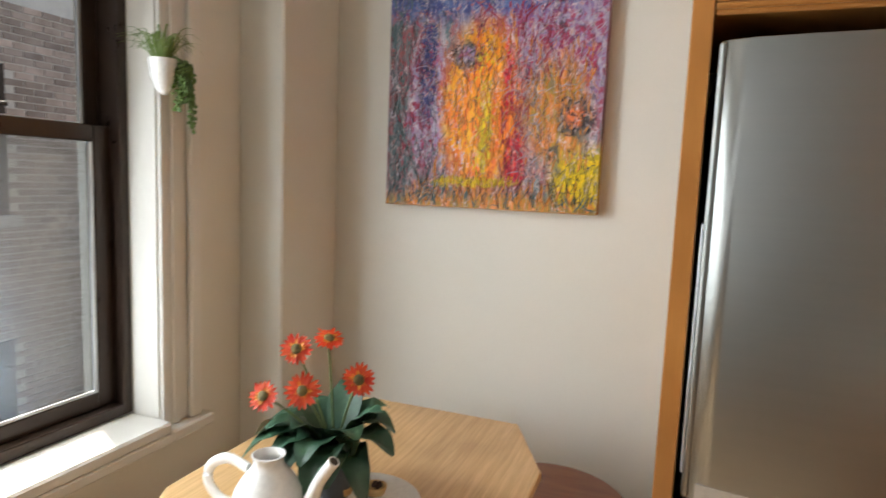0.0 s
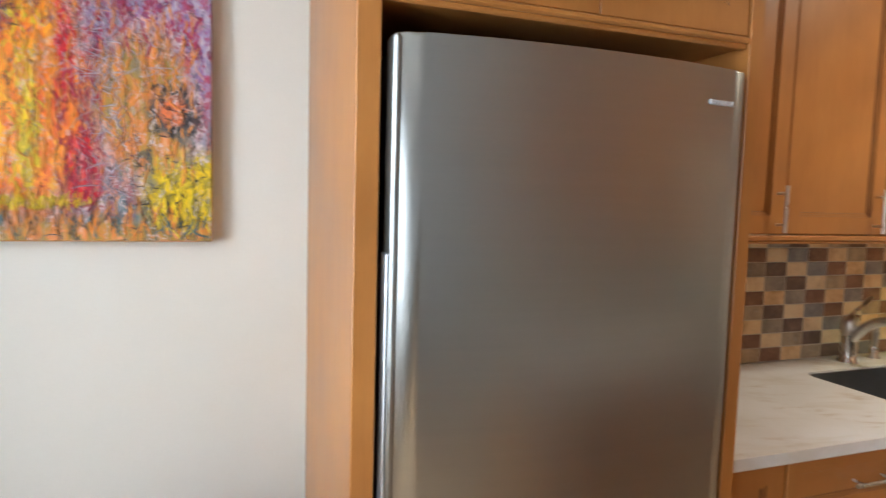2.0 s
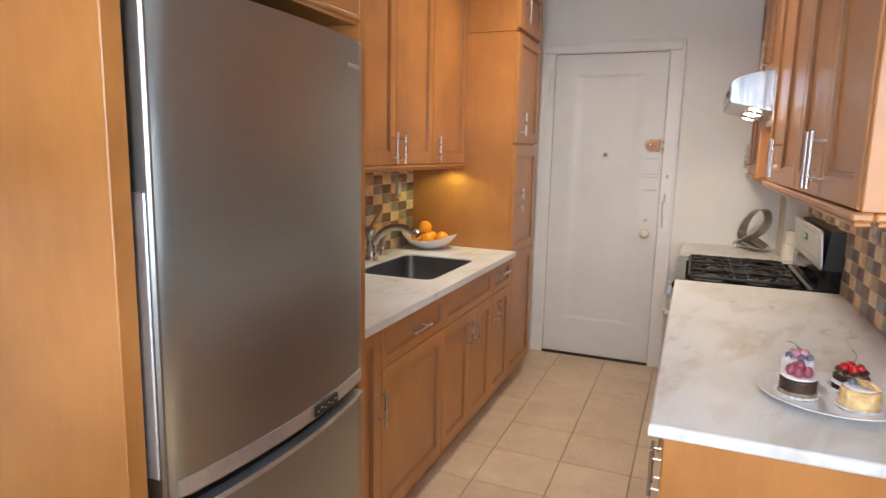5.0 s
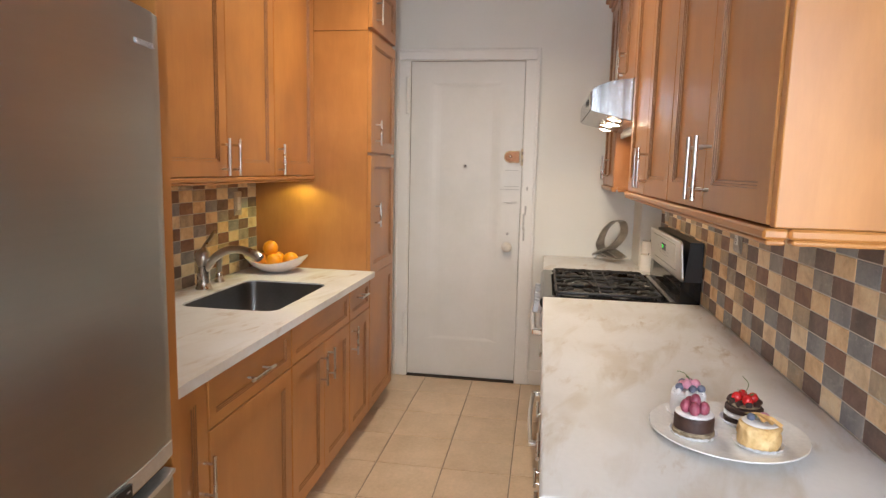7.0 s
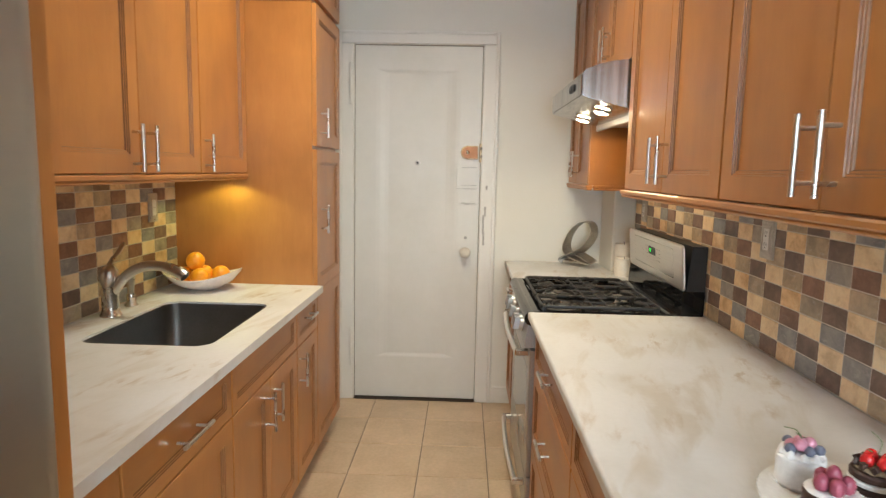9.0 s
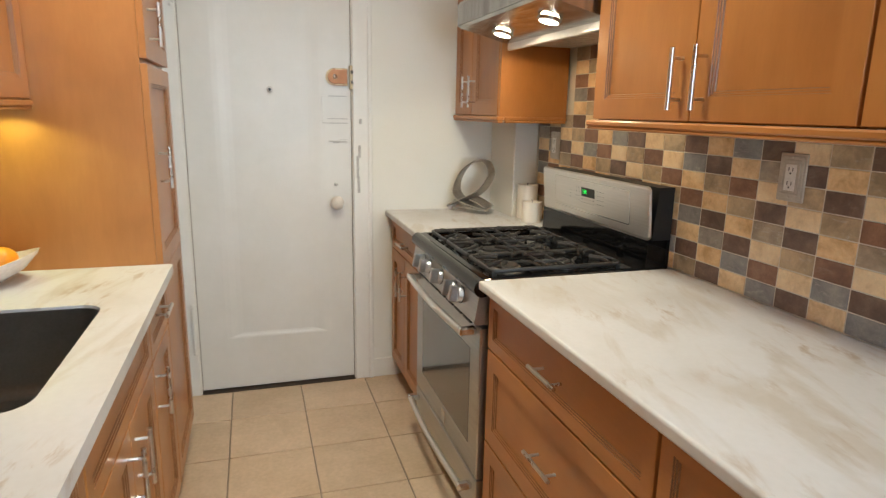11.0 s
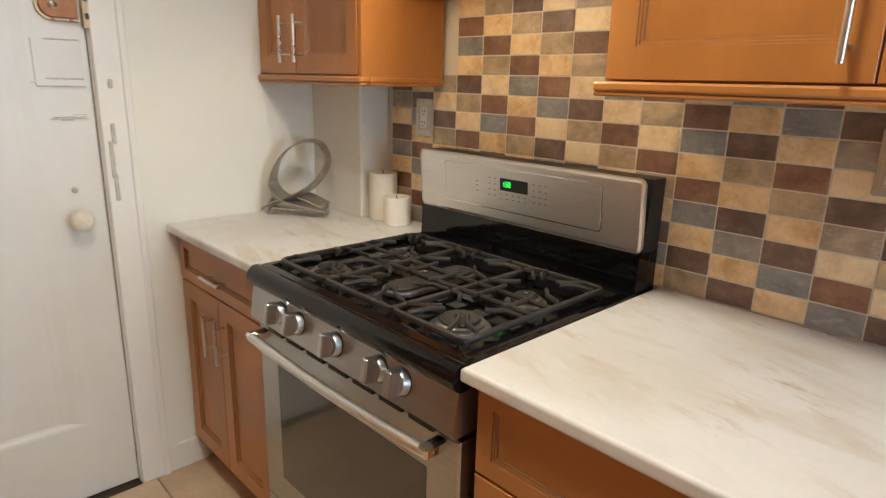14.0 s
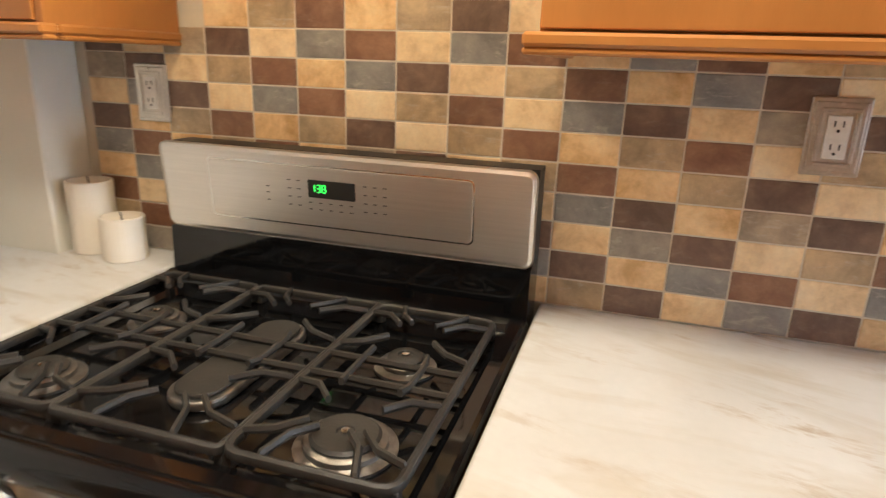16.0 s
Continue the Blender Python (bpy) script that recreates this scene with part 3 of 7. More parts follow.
    part("plate", box((4.002, 0.812, 1.470), (4.026, 0.856, 1.580), 0.003), BRASS_PALE, lk, "pale brass strike plate")
    # slots are dark blocks; the shade of the holes is their colour
    for z in (1.503, 1.549):
        part("strike_slot", box((4.0006, 0.836, z - 0.008), (4.0024, 0.850, z + 0.008), 0), GAPSHADE, lk, "dark slot in the strike plate")
    for y, z in ((0.880, 1.562), (0.880, 1.490), (0.925, 1.562), (0.925, 1.490)):
        part("screw", lathe([(0.005, 0), (0.004, 0.003), (0.001, 0.0035)], pose(4.018, y, z, 0, -90, 0), 10), BRASSY, lk)
    part("turn_knob", lathe([(0.011, 0), (0.011, 0.006), (0.008, 0.009), (0.001, 0.010)], pose(4.004, 0.925, 1.526, 0, -90, 0), 14), CHROME, lk, "small bright turn", True)
    sc = bmesh.new()
    for z, w in ((1.437, 0.085), (1.333, 0.10), (1.325, 0.13), (1.225, 0.095)):
        box((4.024, 0.865, z - 0.003), (4.030, 0.865 + w, z + 0.003), 0.001, sc)
    box((4.0225, 0.862, 1.315), (4.029, 0.985, 1.44), 0.001, sc)
    part("filled_lock_patch", sc, DOORPAINT, d, "painted-over patch of an old lock")
    # cracks, and the shade along the filled lock's outline, as darker lines
    crack = bmesh.new()
    for y0c, y1c, z in ((0.868, 0.955, 1.4385), (0.866, 0.960, 1.334), (0.864, 0.985, 1.3135), (0.872, 0.955, 1.2285), (0.905, 0.935, 1.2215)):
        box((4.0205, y0c, z - 0.0022), (4.0222, y1c, z + 0.0022), 0.0007, crack)
    box((4.0205, 0.866, 1.2235), (4.0225, 0.905, 1.2255), 0.0004, crack)
    box((4.0205, 0.868, 1.2345), (4.0225, 0.905, 1.2365), 0.0004, crack)
    part("old_crack", crack, SCUFF_AND_SHADE, d, "dull cracks and outline shade drawn as lines on the painted patch")
    old = bmesh.new()
    for y, z0, z1 in ((0.812, 1.15, 1.21), (0.822, 1.05, 1.16), (0.806, 1.31, 1.335), (0.818, 0.98, 1.06)):
        box((3.996, y - 0.006, z0), (4.002, y + 0.006, z1), 0.002, old)
    part("old_strike", old, SCUFF_AND_SHADE, d, "painted-over old strike plates")
    for z0, z1 in ((1.80, 2.03), (0.22, 0.46)):
        hb = bmesh.new()
        tube([(3.996, 1.612, z0 + 0.01), (3.996, 1.612, z1 - 0.01)], 0.010, 10, hb)
        box((4.000, 1.598, z0 + 0.02), (4.004, 1.628, z1 - 0.02), 0.001, hb)
        for z in (z0, z1):
            bmesh.ops.create_icosphere(hb, subdivisions=1, radius=0.010, matrix=Matrix.Translation((3.996, 1.612, z)))
        part("hinge", hb, TRIM, d, "white painted butt hinge", True)
    return d


entry_door()

# ---- fridge alcove and sink run, along the north wall ----
FN = 1.595  # front plane of the base and tall cabinets


def fridge_surround():
    t = thing("fridge_surround", (0.79, 1.9, 0), "honey-stained maple fridge surround with cupboard above", "cabinet")
    part("side_panel", box((0.363, 1.528, 0), (0.405, 2.118, 2.42), 0.002), MAPLE, t)
    part("side_panel", box((1.187, 1.528, 0), (1.222, 2.248, 2.42), 0.002), MAPLE, t)
    part("cupboard_body", box((0.407, 1.552, 1.80), (1.185, 2.24, 2.42), 0.002), MAPLE, t)
    rail = box((0.407, 1.532, 1.796), (1.185, 1.551, 1.819), 0.003)
    box((0.407, 1.522, 1.806), (1.185, 1.538, 1.819), 0.004, rail)
    part("bottom_rail", rail, MAPLE_FLAT, t)
    front("door", t, 0.409, 0.8225, 1.822, 2.415, 1.531, -1, ((0.790, 1.85), (0.790, 2.0)), SHAKER)
    front("door", t, 0.8255, 1.183, 1.822, 2.415, 1.531, -1, ((0.862, 1.85), (0.862, 2.0)), SHAKER)
    return t


fridge_surround()


def fridge():
    f = thing("refrigerator", (0.797, 1.85, 0), "stainless steel bottom-freezer refrigerator in the maple alcove", "refrigerator")
    x0, x1, zt = 0.424, 1.167, 1.741
    part("cabinet_body", box((x0 + 0.004, 1.565, 0.03), (x1 - 0.004, 2.20, 1.722), 0.004), DEEPGREY, f, "dark grey cabinet body")
    mid, half = (x0 + x1) / 2, (x1 - x0) / 2

    def bowed(z0, z1, cut=None):
        n = 44
        pts = []
        for i in range(n + 1):
            u = -1 + 2 * i / n
            edge = 0.014 * max(0, (abs(u) - 0.93) / 0.07) ** 2.2
            pts.append((mid + half * u, 1.468 + 0.036 * u * u + edge))
        return outline(pts + [(x1, 1.556), (x0, 1.556)], z0, z1, 0.004)

    door = part("fridge_door", bowed(0.782, zt), STEEL, f, smooth=True)
    part("edge_trim", box((x0 - 0.003, 1.505, 0.784), (x0 + 0.012, 1.558, zt - 0.002), 0.005), STEEL, door, "satin metal edge trim")
    grip = box((x0 - 0.0085, 1.512, 0.835), (x0 - 0.0032, 1.548, 1.375), 0.0025)
    part("recessed_handle", grip, ALU, door, "pale recessed grip along the edge")
    # lower trim of the upper door with the display
    strip = bmesh.new()
    pts = []
    for i in range(17):
        u = -0.94 + 1.88 * i / 16
        pts.append((mid + half * u, 1.466 + 0.036 * u * u))
    outline(pts + [(x, y + 0.02) for x, y in reversed(pts)], 0.786, 0.822, 0.001, strip)
    part("lower_trim", strip, ALU, door, "pale metal trim at the door's foot")
    disp = part("control_display", box((mid + 0.06, 1.4625, 0.789), (mid + 0.165, 1.470, 0.819), 0.001), BLACKPLASTIC_AND_SHADE, door, "small dark control display")
    ic = bmesh.new()
    for k in range(6):
        box((mid + 0.068 + k * 0.016, 1.4617, 0.800 + 0.006 * (k % 2)), (mid + 0.076 + k * 0.016, 1.463, 0.803 + 0.006 * (k % 2)), 0, ic)
    part("icons", ic, ALU, disp, "pale icons")
    bars = bmesh.new()
    for k in range(7):
        box((1.052 + k * 0.0098, 1.4820 + 0.0010 * k, 1.6675), (1.0565 + k * 0.0098, 1.492 + 0.0010 * k, 1.6775), 0.0006, bars)
        box((1.052 + k * 0.0098, 1.4820 + 0.0010 * k, 1.6675 + 0.0075 * (k % 2)), (1.0592 + k * 0.0098, 1.492 + 0.0010 * k, 1.670 + 0.0075 * (k % 2)), 0.0004, bars)
    part("brand_mark", bars, ALU, door, "small bright brand mark")
    low = part("freezer_drawer", bowed(0.12, 0.735), STEEL, f, smooth=True)
    lip = bmesh.new()
    pts = [(mid + half * (-0.985 + 1.97 * i / 16), 1.468 + 0.036 * (-0.985 + 1.97 * i / 16) ** 2) for i in range(17)]
    outline(pts + [(x, y + 0.03) for x, y in reversed(pts)], 0.735, 0.748, 0.004, lip)
    part("pull_lip", lip, ALU, low, "pale pull lip on the drawer's top edge")
    # shade of the recess, put in as a plain black strip
    part("gap_shadow", box((x0 + 0.01, 1.535, 0.748), (x1 - 0.01, 1.57, 0.782), 0), BLACKPLASTIC_AND_SHADE, f, "black strip for the shade in the grip recess between the doors")
    part("foot_grille", box((x0 + 0.01, 1.53, 0.02), (x1 - 0.01, 1.56, 0.115), 0.003), DEEPGREY, f, "dark foot grille")
    for fx in (x0 + 0.05, x1 - 0.05):
        part("foot", lathe([(0.018, 0.0), (0.018, 0.01), (0.010, 0.012), (0.010, 0.035)], Matrix.Translation((fx, 1.7, 0)), 12), BLACKPLASTIC_AND_SHADE, f)
    return f


fridge()


def base_cabinet(x0, x1, side, at, wall, fronts, label, feet=True):
    """A base unit: carcass, toe kick and fronts; side -1 looks south, +1 looks north."""
    c = thing("base_cabinet", ((x0 + x1) / 2, (at + wall) / 2, 0), label, "cabinet", "base cabinets")
    lo, hi = sorted((at + 0.020 * -side, wall))
    top = TOP - 0.24 if "sink" in label else TOP - 0.031
    part("body", box((x0 + 0.0005, lo, 0.10), (x1 - 0.0005, hi, top), 0.001), MAPLE, c)
    lo, hi = sorted((at + 0.072 * -side, wall))
    part("toe_kick", box((x0 + 0.0005, lo, 0.0), (x1 - 0.0005, hi, 0.0995), 0), MAPLE_FLAT, c)
    for name, u0, u1, v0, v1, handle, rings in fronts:
        front(name, c, u0, u1, v0, v1, at, side, handle, rings, MAPLE if name == "door" else MAPLE_FLAT)
    return c


def level(u, v, half=0.07):
    return ((u - half, v), (u + half, v))


def upright(u, v, half=0.07):
    return ((u, v - half), (u, v + half))


Z1 = TOP - 0.036
base_cabinet(1.224, 1.460, -1, FN, 2.245, [("door", 1.232, 1.456, 0.11, Z1, upright(1.433, 0.568), SHAKER)], "narrow honey-stained maple base cabinet beside the refrigerator")
base_cabinet(1.462, 2.036, -1, FN, 2.245, [("drawer", 1.466, 2.032, 0.697, Z1, level(1.748, 0.772, 0.08), SLIMRAIL), ("door", 1.466, 2.032, 0.11, 0.691, None, SHAKER)],
             "honey-stained maple base cabinet with drawer and door")
base_cabinet(2.038, 2.730, -1, FN, 2.245, [("false_drawer", 2.042, 2.726, 0.697, Z1, None, SLIMRAIL), ("door", 2.042, 2.3825, 0.11, 0.691, upright(2.338, 0.59), SHAKER),
             ("door", 2.3855, 2.726, 0.11, 0.691, upright(2.427, 0.59), SHAKER)], "honey-stained maple sink base cabinet with two doors")
base_cabinet(2.732, 3.076, -1, FN, 2.245, [("drawer", 2.736, 3.072, 0.697, Z1, level(2.89, 0.793, 0.06), SLIMRAIL), ("door", 2.736, 3.072, 0.11, 0.691, upright(2.768, 0.595), SHAKER)],
             "honey-stained maple base cabinet with drawer beside the tall cabinet")


def upper_cabinet(x0, x1, z0, z1, side, at, wall, doors, label, name="wall_cabinet"):
    c = thing(name, ((x0 + x1) / 2, (at + wall) / 2, z0), label, "cabinet", "wall cabinets")
    lo, hi = sorted((at + 0.020 * -side, wall))
    part("body", box((x0 + 0.0005, lo, z0), (x1 - 0.0005, hi, z1), 0.001), MAPLE, c)
    for u0, u1, v0, v1, hu, hz in doors:
        front("door", c, u0, u1, v0, v1, at, side, upright(hu, hz, 0.07) if hu else None)
    return c


UB, UT = 1.388, 2.42
UN = 1.905
upper_cabinet(1.224, 1.746, UB, UT, -1, UN, 2.245, [(1.228, 1.744, UB + 0.003, UT - 0.003, 1.715, 1.465)], "honey-stained maple wall cabinet beside the refrigerator")
upper_cabinet(1.748, 2.592, UB, UT, -1, UN, 2.245, [(1.750, 2.167, UB + 0.003, UT - 0.003, 2.128, 1.465), (2.170, 2.590, UB + 0.003, UT - 0.003, 2.209, 1.465)], "honey-stained maple wall cabinet above the sink")
upper_cabinet(2.594, 3.076, UB, UT, -1, UN, 2.245, [(2.597, 3.073, UB + 0.003, UT - 0.003, 2.632, 1.465)], "honey-stained maple wall cabinet beside the tall cabinet")


def light_rail(x0, x1, y0, y1, z1, name, label):
    bm = box((x0, y0, z1 - 0.018), (x1, y1, z1 - 0.001), 0.004)
    box((x0, y0 + 0.004, z1 - 0.027), (x1, y1 - 0.004, z1 - 0.0182), 0.003, bm)
    return solid(name, bm, MAPLE_FLAT, label, "moulding")


light_rail(1.224, 3.076, UN - 0.006, UN + 0.022, UB, "light_rail", "maple light rail under the sink run's wall cabinets")
t = thing("puck_light", (2.985, 1.965, 1.376), "small round puck light under the wall cabinet", "lamp", "puck lights")
part("rim", lathe([(0.034, 1.387), (0.034, 1.376), (0.028, 1.372), (0.027, 1.376)], Matrix.Translation((2.985, 1.965, 0)), 18), ALU, t, smooth=True)
part("lens", lathe([(0.026, 1.384), (0.026, 1.375), (0.001, 1.374)], Matrix.Translation((2.985, 1.965, 0)), 18), glow("puck_lens", (1.0, 0.92, 0.50), 12.0), t, "glowing warm lens", True)


def tall_cabinet():
    x0, x1 = 3.078, 3.583
    c = thing("tall_cabinet", (3.33, 1.9, 0), "tall honey-stained maple pantry cabinet beside the entry", "cabinet")
    part("body", box((x0, FN + 0.020, 0.10), (x1, 2.245, 2.128), 0.0015), MAPLE, c)
    part("top_body", box((x0, FN + 0.020, 2.130), (x1, 2.245, UT), 0.0015), MAPLE, c)
    part("toe_kick", box((x0 + 0.001, FN + 0.072, 0), (x1 - 0.001, 2.245, 0.0995), 0), MAPLE_FLAT, c)
    front("door", c, x0 + 0.003, x1 - 0.003, 0.11, 0.86, FN, -1, None)
    front("door", c, x0 + 0.003, x1 - 0.003, 0.863, 1.499, FN, -1, upright(3.17, 1.185, 0.067))
    front("door", c, x0 + 0.003, x1 - 0.003, 1.515, 2.122, FN, -1, upright(3.17, 1.62, 0.065))
    front("door", c, x0 + 0.003, x1 - 0.003, 2.146, UT - 0.003, FN, -1, upright(3.17, 2.24, 0.065))
    return c


tall_cabinet()

# worktop with the sink cut out
SX0, SX1, SY0, SY1 = 2.085, 2.676, 1.682, 2.088


def worktop_sink():
    outer = [(1.224, 1.568), (3.076, 1.568), (3.076, 2.238), (1.224, 2.238)]
    inner = rounded(SX0, SX1, SY0, SY1, 0.055, 6)
    bm = bmesh.new()
    rims = []
    for z in (TOP - 0.030, TOP):
        o = [bm.verts.new((x, y, z)) for x, y in outer]
        n = [bm.verts.new((x, y, z)) for x, y in inner]
        edges = [bm.edges.new((ring[i], ring[(i + 1) % len(ring)])) for ring in (o, n) for i in range(len(ring))]
        bmesh.ops.triangle_fill(bm, edges=edges, use_beauty=True)
        rims.append((o, n))
    for k in (0, 1):
        a, b = rims[0][k], rims[1][k]
        for i in range(len(a)):
            j = (i + 1) % len(a)
            bm.faces.new((a[i], a[j], b[j], b[i]))
    sharp = [e for e in bm.edges if len(e.link_faces) == 2 and e.calc_face_angle(0) > 1.2 and abs(e.verts[0].co.z - TOP) < 1e-4 and abs(e.verts[1].co.z - TOP) < 1e-4]
    bmesh.ops.bevel(bm, geom=sharp, offset=0.005, segments=4, profile=0.5, affect="EDGES")
    return solid("worktop", bm, MARBLE, "cream marble worktop with an undermounted sink", "worktop")


worktop_sink()


def sink():
    s = thing("sink", (2.4, 1.89, TOP - 0.2), "undermounted satin stainless steel sink bowl", "sink")
    bm = bmesh.new()
    rings = []
    for inset, z in ((0.0012, TOP - 0.007), (0.0035, TOP - 0.007), (0.0045, TOP - 0.05), (0.010, TOP - 0.19), (0.022, TOP - 0.208), (0.05, TOP - 0.215)):
        rings.append([bm.verts.new((x, y, z)) for x, y in rounded(SX0 + inset, SX1 - inset, SY0 + inset, SY1 - inset, max(0.012, 0.055 - inset * 0.5), 6)])
    for a, b in zip(rings, rings[1:]):
        for i in range(len(a)):
            j = (i + 1) % len(a)
            bm.faces.new((a[i], a[j], b[j], b[i]))
    bm.faces.new(rings[-1])
    part("bowl", bm, SINKSTEEL, s, smooth=True)
    part("drain", lathe([(0.042, 0.003), (0.040, 0.006), (0.030, 0.004), (0.028, 0.001), (0.001, 0.001)], Matrix.Translation((2.41, 1.93, TOP - 0.2145)), 20), CHROME, s, "bright drain ring", True)
    return s


sink()


def faucet():
    bx, by = 2.415, 2.165
    f = thing("faucet", (bx, by, TOP), "brushed nickel single-lever kitchen faucet", "faucet")
    part("base", lathe([(0.036, 0), (0.036, 0.006), (0.031, 0.012), (0.028, 0.03), (0.027, 0.10), (0.031, 0.115), (0.033, 0.140), (0.030, 0.160), (0.020, 0.174), (0.008, 0.180), (0.001, 0.181)], Matrix.Translation((bx, by, TOP)), 20), NICKEL, f, smooth=True)
    part("spout", tube(arc([(bx, by - 0.012, TOP + 0.085), (bx, by - 0.06, TOP + 0.145), (bx, by - 0.12, TOP + 0.178), (bx - 0.004, by - 0.19, TOP + 0.182), (bx - 0.01, by - 0.25, TOP + 0.165), (bx - 0.014, by - 0.275, TOP + 0.150)], 5),
                       [0.0175] * 16 + [0.018, 0.019, 0.0195, 0.020, 0.021, 0.0215, 0.021, 0.0205, 0.020, 0.0195], 12), NICKEL, f, smooth=True)
    part("lever", tube(arc([(bx, by, TOP + 0.172), (bx + 0.03, by + 0.004, TOP + 0.196), (bx + 0.075, by + 0.008, TOP + 0.214), (bx + 0.120, by + 0.010, TOP + 0.246)], 4), [0.012, 0.011, 0.010, 0.009, 0.008, 0.008, 0.008, 0.008, 0.0085, 0.009, 0.009, 0.008, 0.004], 10, flat=0.6), NICKEL, f, smooth=True)
    s = thing("side_sprayer", (2.585, 2.185, TOP), "brushed nickel side sprayer beside the faucet", "faucet")
    part("holder", lathe([(0.024, 0), (0.024, 0.005), (0.018, 0.012), (0.015, 0.045), (0.013, 0.046)], Matrix.Translation((2.585, 2.185, TOP)), 16), NICKEL, s, smooth=True)
    part("wand", lathe([(0.010, 0.04), (0.012, 0.06), (0.016, 0.10), (0.018, 0.125), (0.012, 0.14), (0.001, 0.142)], Matrix.Translation((2.585, 2.185, TOP)), 16), NICKEL, s, smooth=True)


faucet()


def fruit_bowl():
    cx, cy = 2.932, 2.060
    bm = bmesh.new()
    prof = [(0.055, 0.0), (0.072, 0.004), (0.128, 0.030), (0.163, 0.062), (0.170, 0.074), (0.166, 0.075), (0.158, 0.064), (0.122, 0.034), (0.066, 0.010), (0.001, 0.008)]
    seg = 36
    rings = []
    for r, z in prof:
        ring = []
        for i in range(seg):
            a = 2 * math.pi * i / seg
            lift = -0.020 * math.cos(2 * a) * (r / 0.17) ** 3
            ring.append(bm.verts.new((cx + r * 0.78 * math.cos(a), cy + r * 1.0 * math.sin(a), TOP + 0.001 + z + lift * (z > 0.02))))
        rings.append(ring)
    for a, b in zip(rings, rings[1:]):
        for i in range(seg):
            j = (i + 1) % seg
            bm.faces.new((a[i], a[j], b[j], b[i]))
    bm.faces.new(rings[0]), bm.faces.new(rings[-1])
    solid("fruit_bowl", bm, BOWLC, "wavy pinkish white ceramic bowl holding oranges", "bowl", smooth=True)
    for dx, dy, dz, k in ((-0.012, 0.070, 0.062, 0), (0.044, 0.010, 0.060, 1), (-0.044, -0.008, 0.060, 2), (-0.004, -0.082, 0.066, 3), (-0.006, 0.026, 0.122, 4)):
        o = bmesh.new()
        bmesh.ops.create_uvsphere(o, u_segments=20, v_segments=14, radius=0.0395)
        for v in o.verts:
            v.co.z *= 0.95
            v.co.z -= 0.004 * math.exp(-((v.co.x ** 2 + v.co.y ** 2) / 0.00008)) * (1 if v.co.z > 0 else 0)
        th = thing("orange", (cx + dx, cy + dy, TOP + dz), "ripe bright orange in the ceramic bowl", "orange", "oranges in the bowl", 40 * k)
        o.transform(world_of(th) @ pose(0, 0, 0, 25 * k, 15 * k, 0))
        part("fruit", o, ORANGE, th, smooth=True)
        st = lathe([(0.004, 0.0), (0.003, 0.002), (0.001, 0.0025)], world_of(th) @ pose(0, 0, 0, 25 * k, 15 * k, 0) @ Matrix.Translation((0, 0, 0.0325)), 8)
        part("stem_button", st, STEM, th, "dull green stem button")


fruit_bowl()

# ---- range run, along the south wall ----
FS = 0.652


def drawers(x0, x1):
    m = (x0 + x1) / 2
    return [("drawer", x0 + 0.004, x1 - 0.004, 0.680, Z1, level(m - 0.01, 0.768), SLIMRAIL), ("drawer", x0 + 0.004, x1 - 0.004, 0.375, 0.674, level(m - 0.01, 0.534), SHAKER), ("drawer", x0 + 0.004, x1 - 0.004, 0.11, 0.369, level(m, 0.25), SHAKER)]


base_cabinet(1.832, 2.654, 1, FS, 0.004, drawers(1.832, 2.654), "honey-stained maple base cabinet with three wide drawers")
base_cabinet(0.985, 1.830, 1, FS, 0.004, [("drawer", 0.989, 1.826, 0.680, Z1, level(1.41, 0.765), SLIMRAIL), ("door", 0.989, 1.4055, 0.11, 0.674, upright(1.372, 0.56), SHAKER), ("door", 1.4085, 1.826, 0.11, 0.674, upright(1.442, 0.56), SHAKER)],
             "honey-stained maple base cabinet at the worktop's open end")
base_cabinet(3.440, 4.016, 1, FS, 0.126, [("drawer", 3.444, 4.000, 0.706, Z1, level(3.706, 0.768, 0.066), SLIMRAIL), ("door", 3.444, 3.7265, 0.11, 0.700, upright(3.687, 0.578), SHAKER), ("door", 3.7295, 4.000, 0.11, 0.700, upright(3.770, 0.578), SHAKER)],
             "honey-stained maple base cabinet between range and entry wall")
solid("end_panel", box((0.966, 0.004, 0.0), (0.984, FS - 0.004, TOP - 0.031), 0.001), MAPLE, "plain maple end panel of the base cabinets", "cabinet panel")


def slab(pts, label):
    bm = outline(pts, TOP - 0.030, TOP, 0.008, None, 5)
    return solid("worktop", bm, MARBLE, label, "worktop")


slab([(0.950, 0.008), (2.664, 0.008), (2.664, 0.682), (0.950, 0.682)], "long cream marble worktop with warm veins beside the range")
slab([(3.436, 0.008), (3.720, 0.008), (3.720, 0.124), (4.018, 0.124), (4.018, 0.682), (3.436, 0.682)], "short cream marble worktop in the corner by the entry")

UBS = 1.362
US = 0.347
upper_cabinet(0.985, 1.803, UBS, UT, 1, US, 0.004, [(0.989, 1.3935, UBS + 0.003, UT - 0.003, 1.355, 1.455), (1.3965, 1.800, UBS + 0.003, UT - 0.003, 1.425, 1.455)], "honey-stained maple wall cabinet over the open end of the worktop")
upper_cabinet(1.805, 2.652, UBS, UT, 1, US, 0.004, [(1.808, 2.2255, UBS + 0.003, UT - 0.003, 2.186, 1.460), (2.2285, 2.649, UBS + 0.003, UT - 0.003, 2.266, 1.460)], "honey-stained maple wall cabinet beside the range hood")
